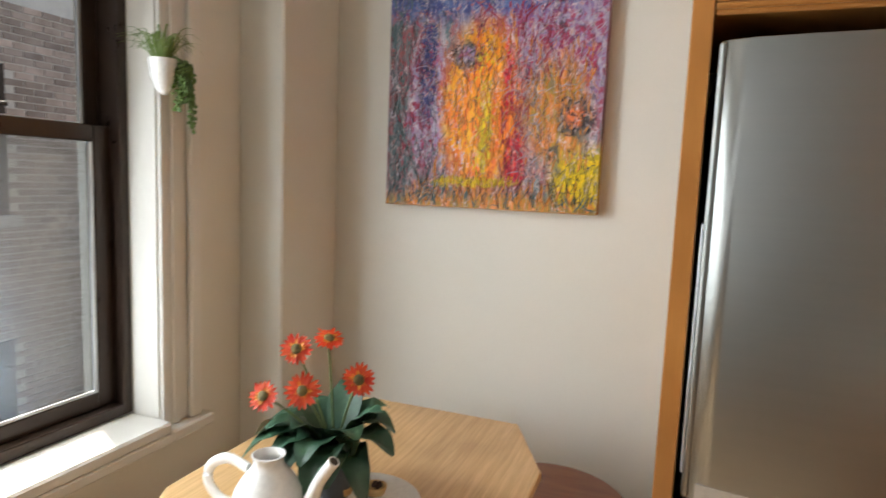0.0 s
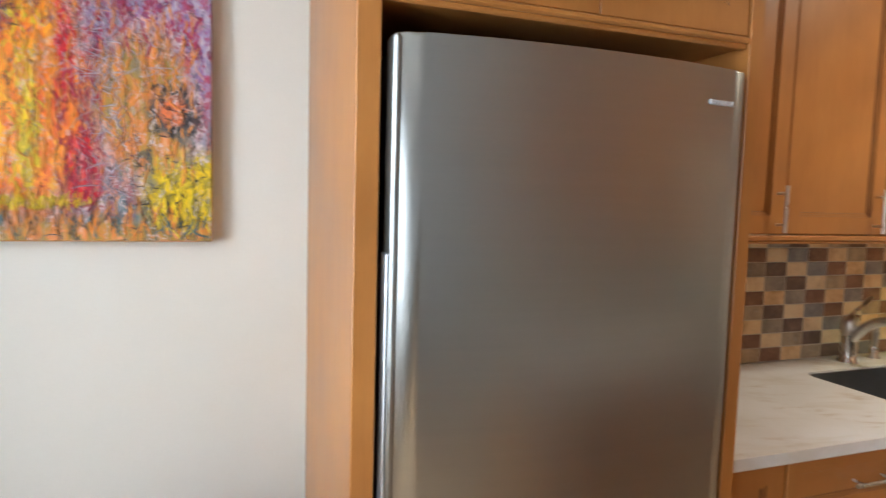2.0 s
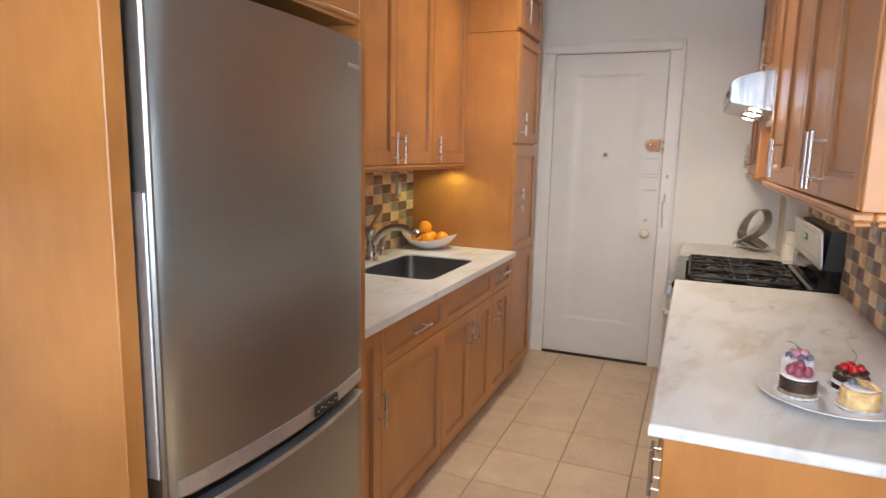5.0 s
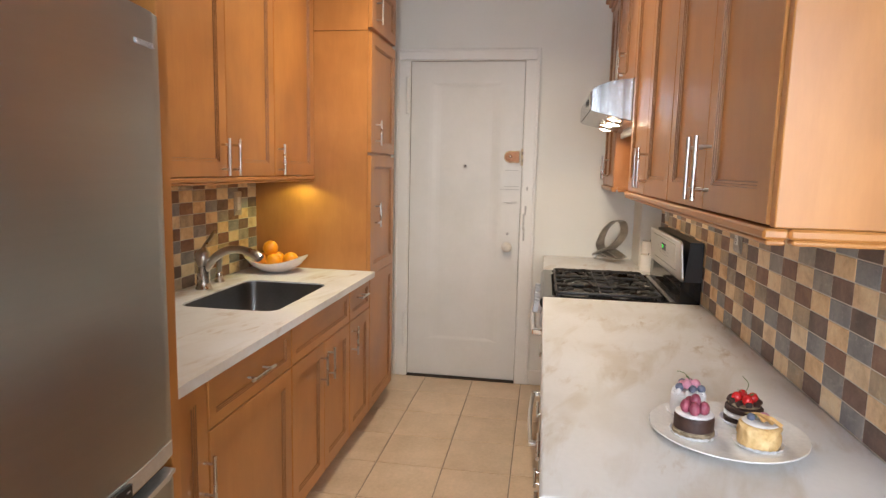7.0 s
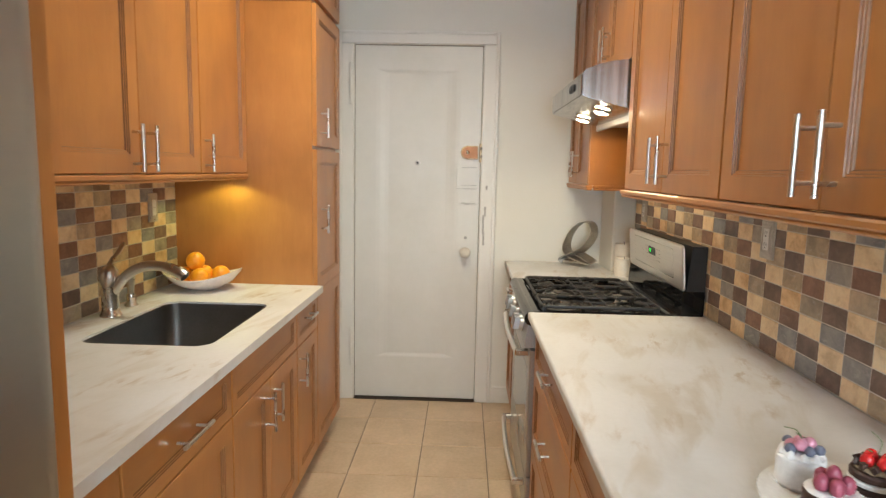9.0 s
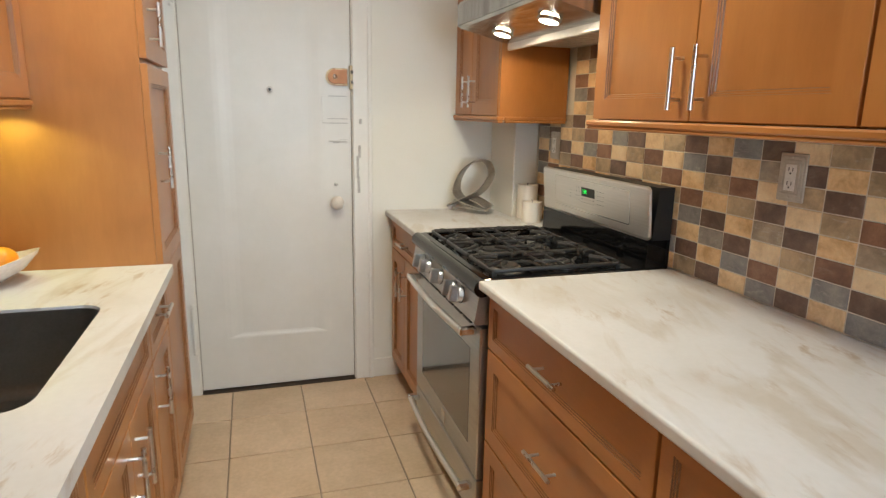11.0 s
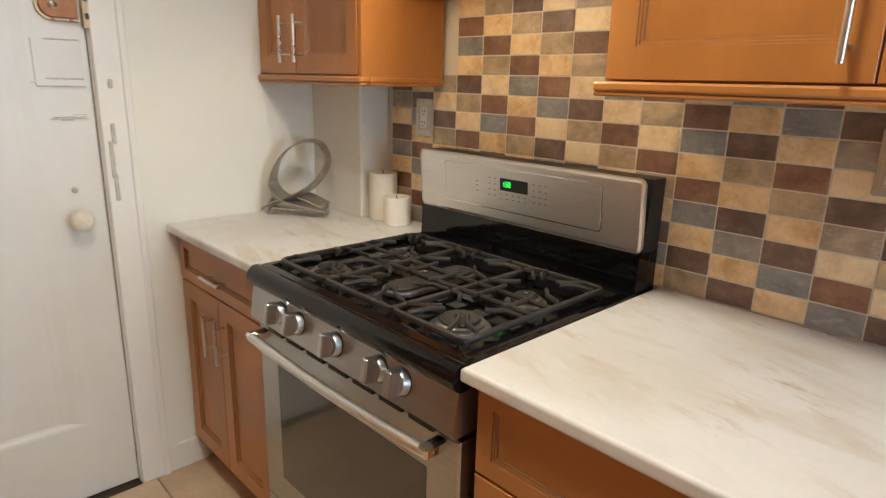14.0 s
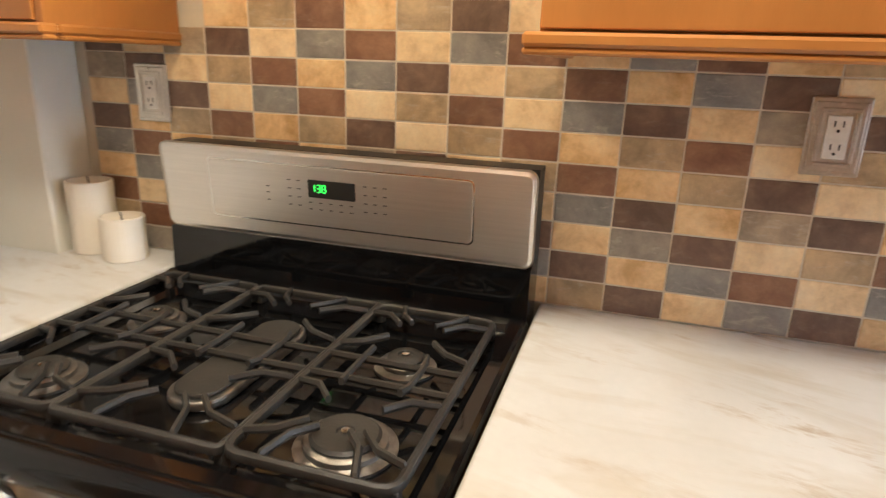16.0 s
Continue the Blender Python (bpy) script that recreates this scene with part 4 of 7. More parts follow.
upper_cabinet(3.452, 4.016, UBS, UT, 1, 0.325, 0.126, [(3.455, 3.778, UBS + 0.003, UT - 0.003, 3.737, 1.467), (3.781, 4.013, UBS + 0.003, UT - 0.003, 3.822, 1.467)], "honey-stained maple wall cabinet in the corner by the entry")
solid("cabinet_side", box((3.436, 0.013, UBS - 0.002), (3.451, 0.322, UT), 0.001), MAPLE, "maple side panel of the corner wall cabinet", "cabinet panel")
upper_cabinet(2.654, 3.434, 1.835, UT, 1, US, 0.004, [(2.657, 3.0425, 1.838, UT - 0.003, 3.012, 1.95), (3.0455, 3.431, 1.838, UT - 0.003, 3.076, 1.95)], "short maple wall cabinet above the range hood")
light_rail(0.960, 2.668, US - 0.026, US + 0.012, UBS, "light_rail", "maple light rail under the wall cabinets")
light_rail(2.640, 2.668, 0.013, US - 0.027, UBS, "light_rail", "maple light rail return beside the range")
light_rail(0.960, 0.984, 0.004, US - 0.027, UBS, "light_rail", "maple light rail return at the open end")
light_rail(3.428, 4.016, 0.302, 0.336, UBS, "light_rail", "maple light rail under the corner wall cabinet")
light_rail(3.428, 3.452, 0.014, 0.301, UBS, "light_rail", "maple light rail return under the corner wall cabinet")
solid("end_panel", box((0.962, 0.004, UBS), (0.984, US - 0.004, UT), 0.002), MAPLE, "light maple end panel of the wall cabinets", "cabinet panel")


def crown(x0, x1, y0, y1, side, label):
    bm = bmesh.new()
    for k, (d, z0, z1) in enumerate(((0.010, 0.0, 0.022), (0.026, 0.023, 0.045), (0.046, 0.046, 0.075))):
        lo, hi = (y0, y1 + d) if side > 0 else (y0 - d, y1)
        box((x0, lo, UT + 0.001 + z0), (x1, hi, UT + z1), 0.006, bm)
    return solid("crown_moulding", bm, MAPLE_FLAT, label, "moulding")


crown(0.962, 3.434, 0.004, US, 1, "maple crown moulding on the range side cabinets")
crown(3.436, 4.018, 0.004, 0.325, 1, "maple crown moulding on the corner cabinet")
crown(1.224, 3.076, UN, 2.245, -1, "maple crown moulding on the sink side cabinets")
crown(0.372, 1.222, 1.528, 2.09, -1, "maple crown moulding over the refrigerator")
crown(3.078, 3.583, FN, 2.245, -1, "maple crown moulding on the pantry cabinet")


def hood():
    h = thing("range_hood", (3.05, 0.25, 1.65), "curved stainless steel under-cabinet range hood, lamps on", "range hood")
    x0, x1 = 2.672, 3.432
    # bowed canopy, a cross-section swept along the range
    prof = [(0.014, 1.833), (0.352, 1.833), (0.400, 1.829), (0.445, 1.819), (0.485, 1.805), (0.506, 1.794), (0.514, 1.784), (0.514, 1.704), (0.502, 1.697), (0.30, 1.648), (0.014, 1.648)]
    bm = bmesh.new()
    rings = [[bm.verts.new((x, y, z)) for y, z in prof] for x in (x0, x1)]
    for i in range(len(prof)):
        j = (i + 1) % len(prof)
        bm.faces.new((rings[0][i], rings[0][j], rings[1][j], rings[1][i]))
    bm.faces.new(rings[0]), bm.faces.new(rings[1])
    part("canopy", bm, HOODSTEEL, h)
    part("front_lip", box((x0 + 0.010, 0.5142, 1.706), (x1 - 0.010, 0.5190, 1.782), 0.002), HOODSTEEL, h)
    part("lower_rim", box((x0 + 0.004, 0.286, 1.622), (x1 - 0.004, 0.302, 1.652), 0.003), STEEL_H, h, "bright steel lower rim")
    part("filter", box((x0 + 0.05, 0.04, 1.640), (x1 - 0.05, 0.28, 1.6475), 0.001), PEWTER, h, "grey mesh filter")
    sl = bmesh.new()
    for k in range(12):
        box((x0 + 0.07 + k * 0.053, 0.05, 1.6375), (x0 + 0.10 + k * 0.053, 0.27, 1.6398), 0, sl)
    part("filter_slats", sl, STEEL_H, h)
    for lx in (2.86, 3.24):
        lz = 1.672
        ring = lathe([(0.040, 0.0), (0.040, 0.010), (0.032, 0.012), (0.031, 0.006)], pose(lx, 0.40, lz - 0.004, 180 + 13, 0, 0), 20)
        lampo = part("lamp_ring", ring, CHROME, h, smooth=True)
        part("bulb", lathe([(0.030, 0.0), (0.030, 0.008), (0.024, 0.014), (0.012, 0.017), (0.001, 0.0175)], pose(lx, 0.40, lz - 0.004, 180 + 13, 0, 0), 18), BULB, lampo, "glowing halogen bulb", True)
    pad = outline(rounded(-0.055, 0.055, -0.014, 0.014, 0.0135, 6), 0.0, 0.004, 0.001)
    pad.transform(Matrix.Translation((2.86, 0.5192, 1.748)) @ pose(0, 0, 0, -90, 0, 0))
    pad = part("switch_pad", pad, BLACKPLASTIC_AND_SHADE, h, "dark oval switch pad")
    for bx in (2.825, 2.86, 2.895):
        part("button", tube([(bx, 0.523, 1.748), (bx, 0.526, 1.748)], 0.008, 12), DEEPGREY, pad, "small dark push button")
    return h


hood()


def kitchen_range():
    x0, x1, xm = 2.669, 3.431, 3.05
    r = thing("gas_range", (xm, 0.38, 0), "stainless steel and black five-burner gas range", "range")
    part("body", box((x0 + 0.002, 0.03, 0.05), (x1 - 0.002, 0.610, 0.850), 0.002), ENAMEL, r, "black enamelled body")
    # cooktop with a raised rolled rim
    prof = [(0.10, 0.852), (0.10, 0.886), (0.112, 0.890), (0.128, 0.885), (0.138, 0.873), (0.61, 0.873), (0.622, 0.880), (0.640, 0.888), (0.668, 0.884), (0.688, 0.868), (0.693, 0.852)]
    bm = bmesh.new()
    rings = []
    for x, drop in ((x0, 0.010), (x0 + 0.003, 0.002), (x0 + 0.010, 0.0), (x0 + 0.030, 0.0), (x0 + 0.036, None), (x1 - 0.036, None), (x1 - 0.030, 0.0), (x1 - 0.010, 0.0), (x1 - 0.003, 0.002), (x1, 0.010)):
        ring = []
        for i, (y, z) in enumerate(prof):
            if drop is None:
                zz = z
            else:
                zz = max(0.852, (0.887 if 0.12 < y < 0.645 else z) - drop)
            ring.append(bm.verts.new((x, y, zz)))
        rings.append(ring)
    for a, b in zip(rings, rings[1:]):
        for i in range(len(prof) - 1):
            bm.faces.new((a[i], a[i + 1], b[i + 1], b[i]))
    bm.faces.new(rings[0]), bm.faces.new(rings[-1])
    bm.faces.new([v for ring in rings for v in (ring[0],)] + [ring[-1] for ring in reversed(rings)])
    part("cooktop", bm, ENAMEL, r, "glossy black enamel cooktop")
    part("front_band", tube([(x0 + 0.001, 0.667, 0.859), (x1 - 0.001, 0.667, 0.859)], 0.0275, 20), ENAMEL, r, "glossy black rolled front edge", True)
    # knob panel, leaning back
    bm = bmesh.new()
    q = [(0.612, 0.846), (0.676, 0.846), (0.690, 0.752), (0.684, 0.744), (0.612, 0.744)]
    a, b = [[bm.verts.new((x, y, z)) for y, z in q] for x in (x0 + 0.002, x1 - 0.002)]
    for i in range(5):
        bm.faces.new((a[i], a[(i + 1) % 5], b[(i + 1) % 5], b[i]))
    bm.faces.new(a), bm.faces.new(b)
    panel = part("control_panel", bm, STEEL_DARK, r, "brushed steel knob panel")
    way = Vector((0, 0.985, 0.174))
    for kx in (3.282, 3.198, 3.044, 2.890, 2.819):
        base = Vector((kx, 0.6832, 0.800))
        m = Matrix.Translation(base) @ way.to_track_quat("Z", "Y").to_matrix().to_4x4()
        k = part("knob", lathe([(0.0275, 0.0), (0.0275, 0.003), (0.0262, 0.005), (0.0255, 0.013), (0.0235, 0.016), (0.001, 0.0162)], m, 28), KNOBSTEEL, panel, "satin steel burner knob", True)
        fin = bmesh.new()
        box((-0.0092, -0.0262, 0.008), (0.0092, 0.0262, 0.041), 0.003, fin, m)
        part("grip", fin, KNOBSTEEL, k)
        part("seal_ring", lathe([(0.0290, 0.0), (0.0290, 0.0012), (0.0276, 0.0012)], m, 28), BLACKPLASTIC_AND_SHADE, k, "dark seal ring")
        mark = bmesh.new()
        box((kx - 0.018, 0.676, 0.834), (kx - 0.006, 0.680, 0.8365), 0, mark)
        box((kx + 0.004, 0.676, 0.834), (kx + 0.016, 0.680, 0.8365), 0, mark)
        part("print", mark, BLACKPLASTIC_AND_SHADE, panel, "tiny dark print")
    # oven door
    door = part("oven_door", framed(x0 + 0.004, x1 - 0.004, 0.215, 0.730, 0.668, 0.05, [(0, 0.004), (0.004, 0.0), (0.085, 0.0), (0.087, 0.002)], south_face), STEEL_DARK, r, "brushed steel oven door")
    part("window", box((x0 + 0.093, 0.6645, 0.300), (x1 - 0.093, 0.6675, 0.635), 0.001), OVENGLASS, door, "dark reflective oven window")
    vent = bmesh.new()
    for k in range(7):
        box((x0 + 0.06 + k * 0.092, 0.640, 0.7325), (x0 + 0.13 + k * 0.092, 0.683, 0.7425), 0, vent)
    part("vent_slot", vent, BLACKPLASTIC_AND_SHADE, r, "dark vent slots over the oven door")

    def bow(z, y, y_out, radius, owner):
        pts = arc([(x0 + 0.055, y, z), (x0 + 0.052, y_out - 0.012, z), (x0 + 0.075, y_out, z), (xm, y_out + 0.010, z), (x1 - 0.075, y_out, z), (x1 - 0.052, y_out - 0.012, z), (x1 - 0.055, y, z)], 6)
        part("handle", tube(pts[6:-6], radius, 14), STEEL_H, owner, "brushed steel bar handle", True)
        for sx in (x0 + 0.048, x1 - 0.048):
            part("bracket", box((sx - 0.014, y - 0.001, z - 0.013), (sx + 0.014, y_out + 0.008, z + 0.013), 0.005), CHROME, owner, "bright handle bracket")

    bow(0.712, 0.668, 0.715, 0.0125, door)
    part("badge", box((xm - 0.045, 0.6685, 0.240), (xm - 0.005, 0.672, 0.290), 0.002), CHROME, door, "small bright badge")
    drawer = part("storage_drawer", framed(x0 + 0.004, x1 - 0.004, 0.06, 0.208, 0.668, 0.05, [(0, 0.004), (0.004, 0.0)], south_face), STEEL_DARK, r, "brushed steel storage drawer")
    bow(0.172, 0.668, 0.708, 0.011, drawer)
    for fx in (x0 + 0.06, x1 - 0.06):
        for fy in (0.10, 0.60):
            part("foot", lathe([(0.02, 0), (0.02, 0.012), (0.012, 0.014), (0.012, 0.052)], Matrix.Translation((fx, fy, 0)), 12), BLACKPLASTIC_AND_SHADE, r)
    # backguard
    bg = bmesh.new()
    q = [(0.016, 0.850), (0.1035, 0.850), (0.098, 0.980), (0.016, 0.980)]
    a, b = [[bg.verts.new((x, y, z)) for y, z in q] for x in (x0 + 0.004, x1 - 0.004)]
    for i in range(4):
        bg.faces.new((a[i], a[(i + 1) % 4], b[(i + 1) % 4], b[i]))
    bg.faces.new(a), bg.faces.new(b)
    part("lower_back", bg, ENAMEL, r, "glossy black lower backguard")
    back = bmesh.new()
    q = [(0.016, 0.9805), (0.086, 0.9805), (0.072, 1.152), (0.016, 1.152)]
    a, b = [[back.verts.new((x, y, z)) for y, z in q] for x in (x0 + 0.004, x1 - 0.004)]
    for i in range(4):
        back.faces.new((a[i], a[(i + 1) % 4], b[(i + 1) % 4], b[i]))
    back.faces.new(a), back.faces.new(b)
    part("back_box", back, BLACKPLASTIC_AND_SHADE, r, "black rear housing")
    # the steel fascia with a rounded rim; local x runs along the range, y up the slope
    slope = math.degrees(math.atan2(0.014, 0.17))
    fm = Matrix.Translation((xm, 0.0875, 0.985)) @ pose(0, 0, 0, 90 - (-slope), 0, 180)

    def fascia(u0, u1, v0, v1, d0, d1, rad, bev, bm=None):
        one = outline(rounded(u0, u1, v0, v1, rad, 5), d0, d1, bev)
        one.transform(fm)
        if bm:
            return join(bm, one)
        return one

    fas = part("fascia", fascia(-0.380, 0.380, -0.004, 0.172, 0.0, 0.012, 0.018, 0.009), STEEL_H, r, "brushed steel control fascia")
    part("field_groove", fascia(-0.2675, 0.2725, 0.0295, 0.1485, 0.011, 0.0124, 0.011, 0), CHROME, fas, "bright pressed line round the control field")
    part("panel_field", fascia(-0.265, 0.270, 0.032, 0.146, 0.011, 0.0132, 0.010, 0.001), STEEL_H, fas, "sunken control field")
    part("display", fascia(-0.048, 0.048, 0.088, 0.122, 0.0131, 0.0142, 0.002, 0), BLACKPLASTIC_AND_SHADE, fas, "dark clock display")
    # the clock reads 1:38
    seg = {"1": "bc", "3": "abgcd", "8": "abcdefg"}
    place = {"a": (0, 1, 0), "g": (0, 0, 0), "d": (0, -1, 0), "b": (1, 0.5, 1), "c": (1, -0.5, 1), "f": (-1, 0.5, 1), "e": (-1, -0.5, 1)}
    dg = bmesh.new()
    for ch, cx in (("1", -0.038), ("3", -0.026), ("8", -0.015)):
        for s in seg[ch]:
            px, py, up = place[s]
            u, v = cx + px * 0.0036, 0.106 + py * 0.0068
            w, hgt = (0.0008, 0.0030) if up else (0.0032, 0.0008)
            fascia(u - w, u + w, v - hgt, v + hgt, 0.0143, 0.0148, 0.0003, 0, dg)
    for v in (0.103, 0.109):
        fascia(-0.0323, -0.0309, v - 0.0007, v + 0.0007, 0.0143, 0.0148, 0.0003, 0, dg)
    part("clock_digits", dg, GREEN, fas, "glowing green clock digits 1:38")
    marks = [(-0.088 + 0.020 * i, 0.118 - 0.016 * j) for i in range(2) for j in range(4)] + [(-0.045 + 0.021 * i, 0.078 - 0.013 * j) for i in range(5) for j in range(2)]
    marks += [(0.068 + 0.019 * i, 0.118 - 0.016 * j) for i in range(3) for j in range(4)] + [(-0.135, 0.102), (-0.135, 0.09), (-0.135, 0.075)]
    for u, v in marks:
        part("key_mark", fascia(u - 0.0036, u + 0.0036, v - 0.0009, v + 0.0009, 0.0131, 0.0135, 0.0004, 0), PEWTER_DARK, fas)
    # burners
    burners = ((2.815, 0.535, 0.052), (2.82, 0.32, 0.036), (3.285, 0.535, 0.042), (3.28, 0.32, 0.036))
    for bx, by, br in burners:
        bz = Matrix.Translation((bx, by, 0.873))
        b = part("burner", lathe([(br + 0.012, 0.0), (br + 0.012, 0.004), (br, 0.007), (br, 0.014), (br - 0.004, 0.016), (0.001, 0.016)], bz, 28), BURNER, r, "aluminium burner base", True)
        part("cap", lathe([(br - 0.010, 0.0162), (br - 0.008, 0.019), (br - 0.012, 0.023), (0.012, 0.024), (0.010, 0.021), (0.001, 0.021)], bz, 28), IRON, b, "dark burner cap", True)
        part("igniter", lathe([(0.006, 0.0), (0.006, 0.004), (0.001, 0.005)], bz @ Matrix.Translation((0, 0, 0.0213)), 12), CHROME, b, "bright igniter tip", True)
    ob = bmesh.new()
    one = outline(rounded(xm - 0.045, xm + 0.045, 0.26, 0.54, 0.044, 8), 0.874, 0.888, 0.004)
    join(ob, one)
    b = part("oval_burner", ob, BURNER, r, "long oval centre burner")
    part("cap", outline(rounded(xm - 0.036, xm + 0.036, 0.27, 0.53, 0.035, 8), 0.8885, 0.895, 0.003), IRON, b, "dark oval burner cap")
    # three cast grates
    GZ = 0.905
    for k, (gx0, gx1) in enumerate(((x0 + 0.048, 2.925), (2.929, 3.171), (3.175, x1 - 0.048))):
        g = bmesh.new()
        gy0, gy1, rr, cr = 0.165, 0.622, 0.0068, 0.02
        if k == 0:
            rim = rounded(gx0, gx1, gy0, gy1, cr, 3)
        else:
            rim = rounded(gx0, gx1, gy0, gy1, cr if k == 2 else 0.008, 3)
        pts = [(x, y, GZ - 0.006) for x, y in rim]
        tube(pts + pts[:2], 0.0066, 8, g, 1.15)
        gm = (gx0 + gx1) / 2
        centres = [(gm + (0.0), 0.52), (gm, 0.27)]
        for cx, cy in centres:
            for ax, ay, ex in ((-1, 0, gx0), (1, 0, gx1)):
                s = 1 if ex > cx else -1
                w = abs(ex - cx)
                for off in (-0.034, 0.034):
                    tube([(ex, cy + off * 1.9, GZ - 0.012), (ex - s * 0.006, cy + off * 1.85, GZ), (cx + s * w * 0.62, cy + off * 1.6, GZ + 0.004), (cx + s * w * 0.36, cy + off * 0.72, GZ + 0.004)], 0.0046, 6, g, 1.3)
        for ey, cy, s in ((gy1, 0.52, 1), (gy0, 0.27, -1)):
            for off in (-0.045, 0.045):
                tube([(gm + off * 1.3, ey, GZ - 0.012), (gm + off * 1.25, ey - s * 0.006, GZ), (gm + off * 0.95, ey - s * 0.045, GZ + 0.004), (gm + off * 0.45, ey - s * 0.070, GZ + 0.004)], 0.0046, 6, g, 1.3)
        for off in (-0.03, 0.03):
            tube([(gx0, 0.395 + off, GZ - 0.004), (gx1, 0.395 + off, GZ - 0.004)], 0.0048, 6, g, 1.3)
        for off in (-0.042, 0.042):
            tube([(gm + off, 0.34, GZ + 0.004), (gm + off * 1.1, 0.365, GZ), (gm + off * 1.1, 0.425, GZ), (gm + off, 0.45, GZ + 0.004)], 0.0046, 6, g, 1.3)
        for fx in (gx0 + 0.004, gx1 - 0.004):
            for fy in (gy0 + 0.01, gy1 - 0.01):
                box((fx - 0.006, fy - 0.008, 0.874), (fx + 0.006, fy + 0.008, GZ - 0.008), 0.001, g)
        part("grate", g, IRON, r, "matt black cast-iron grate", True)
    return r


kitchen_range()


def outlet(x0, x1, z0, z1, y, kind):
    t = thing("outlet" if kind == "outlet" else "light_switch", ((x0 + x1) / 2, y, (z0 + z1) / 2), "white outlet in a ridged pewter plate on the tiles" if kind == "outlet" else "white rocker switch in a ridged pewter plate on the tiles", "outlet" if kind == "outlet" else "switch")
    s = 1 if y < 1 else -1
    pl = bmesh.new()
    a, b = sorted((y, y + s * 0.005))
    box((x0, a, z0), (x1, b, z1), 0.002, pl)
    a, b = sorted((y + s * 0.005, y + s * 0.008))
    box((x0 + 0.006, a, z0 + 0.007), (x1 - 0.006, b, z1 - 0.007), 0.002, pl)
    a, b = sorted((y + s * 0.008, y + s * 0.0105))
    for lo, hi in (((x0 + 0.014, a, z0 + 0.016), (x1 - 0.014, b, z0 + 0.022)), ((x0 + 0.014, a, z1 - 0.022), (x1 - 0.014, b, z1 - 0.016)), ((x0 + 0.014, a, z0 + 0.022), (x0 + 0.020, b, z1 - 0.022)), ((x1 - 0.020, a, z0 + 0.022), (x1 - 0.014, b, z1 - 0.022))):
        box(lo, hi, 0.001, pl)
    part("plate", pl, PEWTER, t, "ridged pewter cover plate")
    xm, zm = (x0 + x1) / 2, (z0 + z1) / 2
    a, b = sorted((y + s * 0.0081, y + s * 0.0105))
    face = part("face", box((xm - 0.0165, a, zm - 0.033), (xm + 0.0165, b, zm + 0.033), 0.002), WHITEPLASTIC, t, "white plastic insert")
    holes = bmesh.new()
    a, b = sorted((y + s * 0.0106, y + s * 0.0109))
    if kind == "outlet":
        for dz in (-0.019, 0.016):
            for dx in (-0.006, 0.006):
                box((xm + dx - 0.0012, a, zm + dz), (xm + dx + 0.0012, b, zm + dz + 0.009), 0, holes)
            tube([(xm, y + s * 0.0106, zm + dz - 0.006), (xm, y + s * 0.0109, zm + dz - 0.006)], 0.0026, 8, holes)
        part("slot", holes, BLACKPLASTIC_AND_SHADE, face, "dark outlet slots")
    else:
        box((xm - 0.011, a, zm - 0.001), (xm + 0.011, b, zm + 0.001), 0, holes)
        part("rocker_line", holes, PEWTER, face)
    for dz in (z0 + 0.010, z1 - 0.010):
        part("screw", tube([(xm, y + s * 0.008, dz), (xm, y + s * 0.0095, dz)], 0.003, 10), NICKEL, t)


outlet(2.190, 2.273, 1.171, 1.292, 0.0125, "outlet")
outlet(3.475, 3.558, 1.179, 1.299, 0.0125, "outlet")
outlet(2.83, 2.905, 1.18, 1.30, 2.2365, "switch")


def sculpture():
    """A looped metal ribbon standing on the corner worktop."""
    bm = bmesh.new()
    c = Vector((3.872, 0.268, TOP))
    way, up = Vector((0.78, 0.626, 0)), Vector((0, 0, 1))
    side = Vector((0.626, -0.78, 0))
    pts = arc([(0.085, 0.016, -0.02), (0.03, 0.030, -0.03), (-0.055, 0.055, -0.02), (-0.092, 0.10, 0.01), (-0.072, 0.175, 0.03), (-0.010, 0.226, 0.03), (0.058, 0.228, 0.02), (0.088, 0.170, 0.0), (0.05, 0.10, -0.02), (-0.02, 0.055, -0.03),
               (-0.085, 0.028, -0.02), (-0.105, 0.016, 0.0), (-0.06, 0.012, 0.02), (0.03, 0.014, 0.03), (0.075, 0.02, 0.02), (0.03, 0.05, 0.0), (-0.005, 0.062, -0.01)], 6)
    line = [c - way * p[0] * 1.12 + up * p[1] * 1.06 + side * p[2] * 0.8 for p in pts]
    rows = []
    for i, p in enumerate(line):
        d = (line[min(i + 1, len(line) - 1)] - line[max(i - 1, 0)]).normalized()
        w = (side + 0.25 * math.sin(i * 0.09) * up).normalized()
        nrm = d.cross(w).normalized()
        w = nrm.cross(d).normalized()
        rows.append([bm.verts.new(p + w * a * 0.031 + nrm * b * 0.0025) for a, b in ((-1, -1), (1, -1), (1, 1), (-1, 1))])
    for a, b in zip(rows, rows[1:]):
        for i in range(4):
            bm.faces.new((a[i], a[(i + 1) % 4], b[(i + 1) % 4], b[i]))
    bm.faces.new(rows[0]), bm.faces.new(rows[-1])
    low = min(v.co.z for v in bm.verts)
    for v in bm.verts:
        v.co.z += TOP + 0.0005 - low
    solid("ribbon_sculpture", bm, SCULPT, "aged silver looped ribbon sculpture on the worktop", "sculpture")


sculpture()
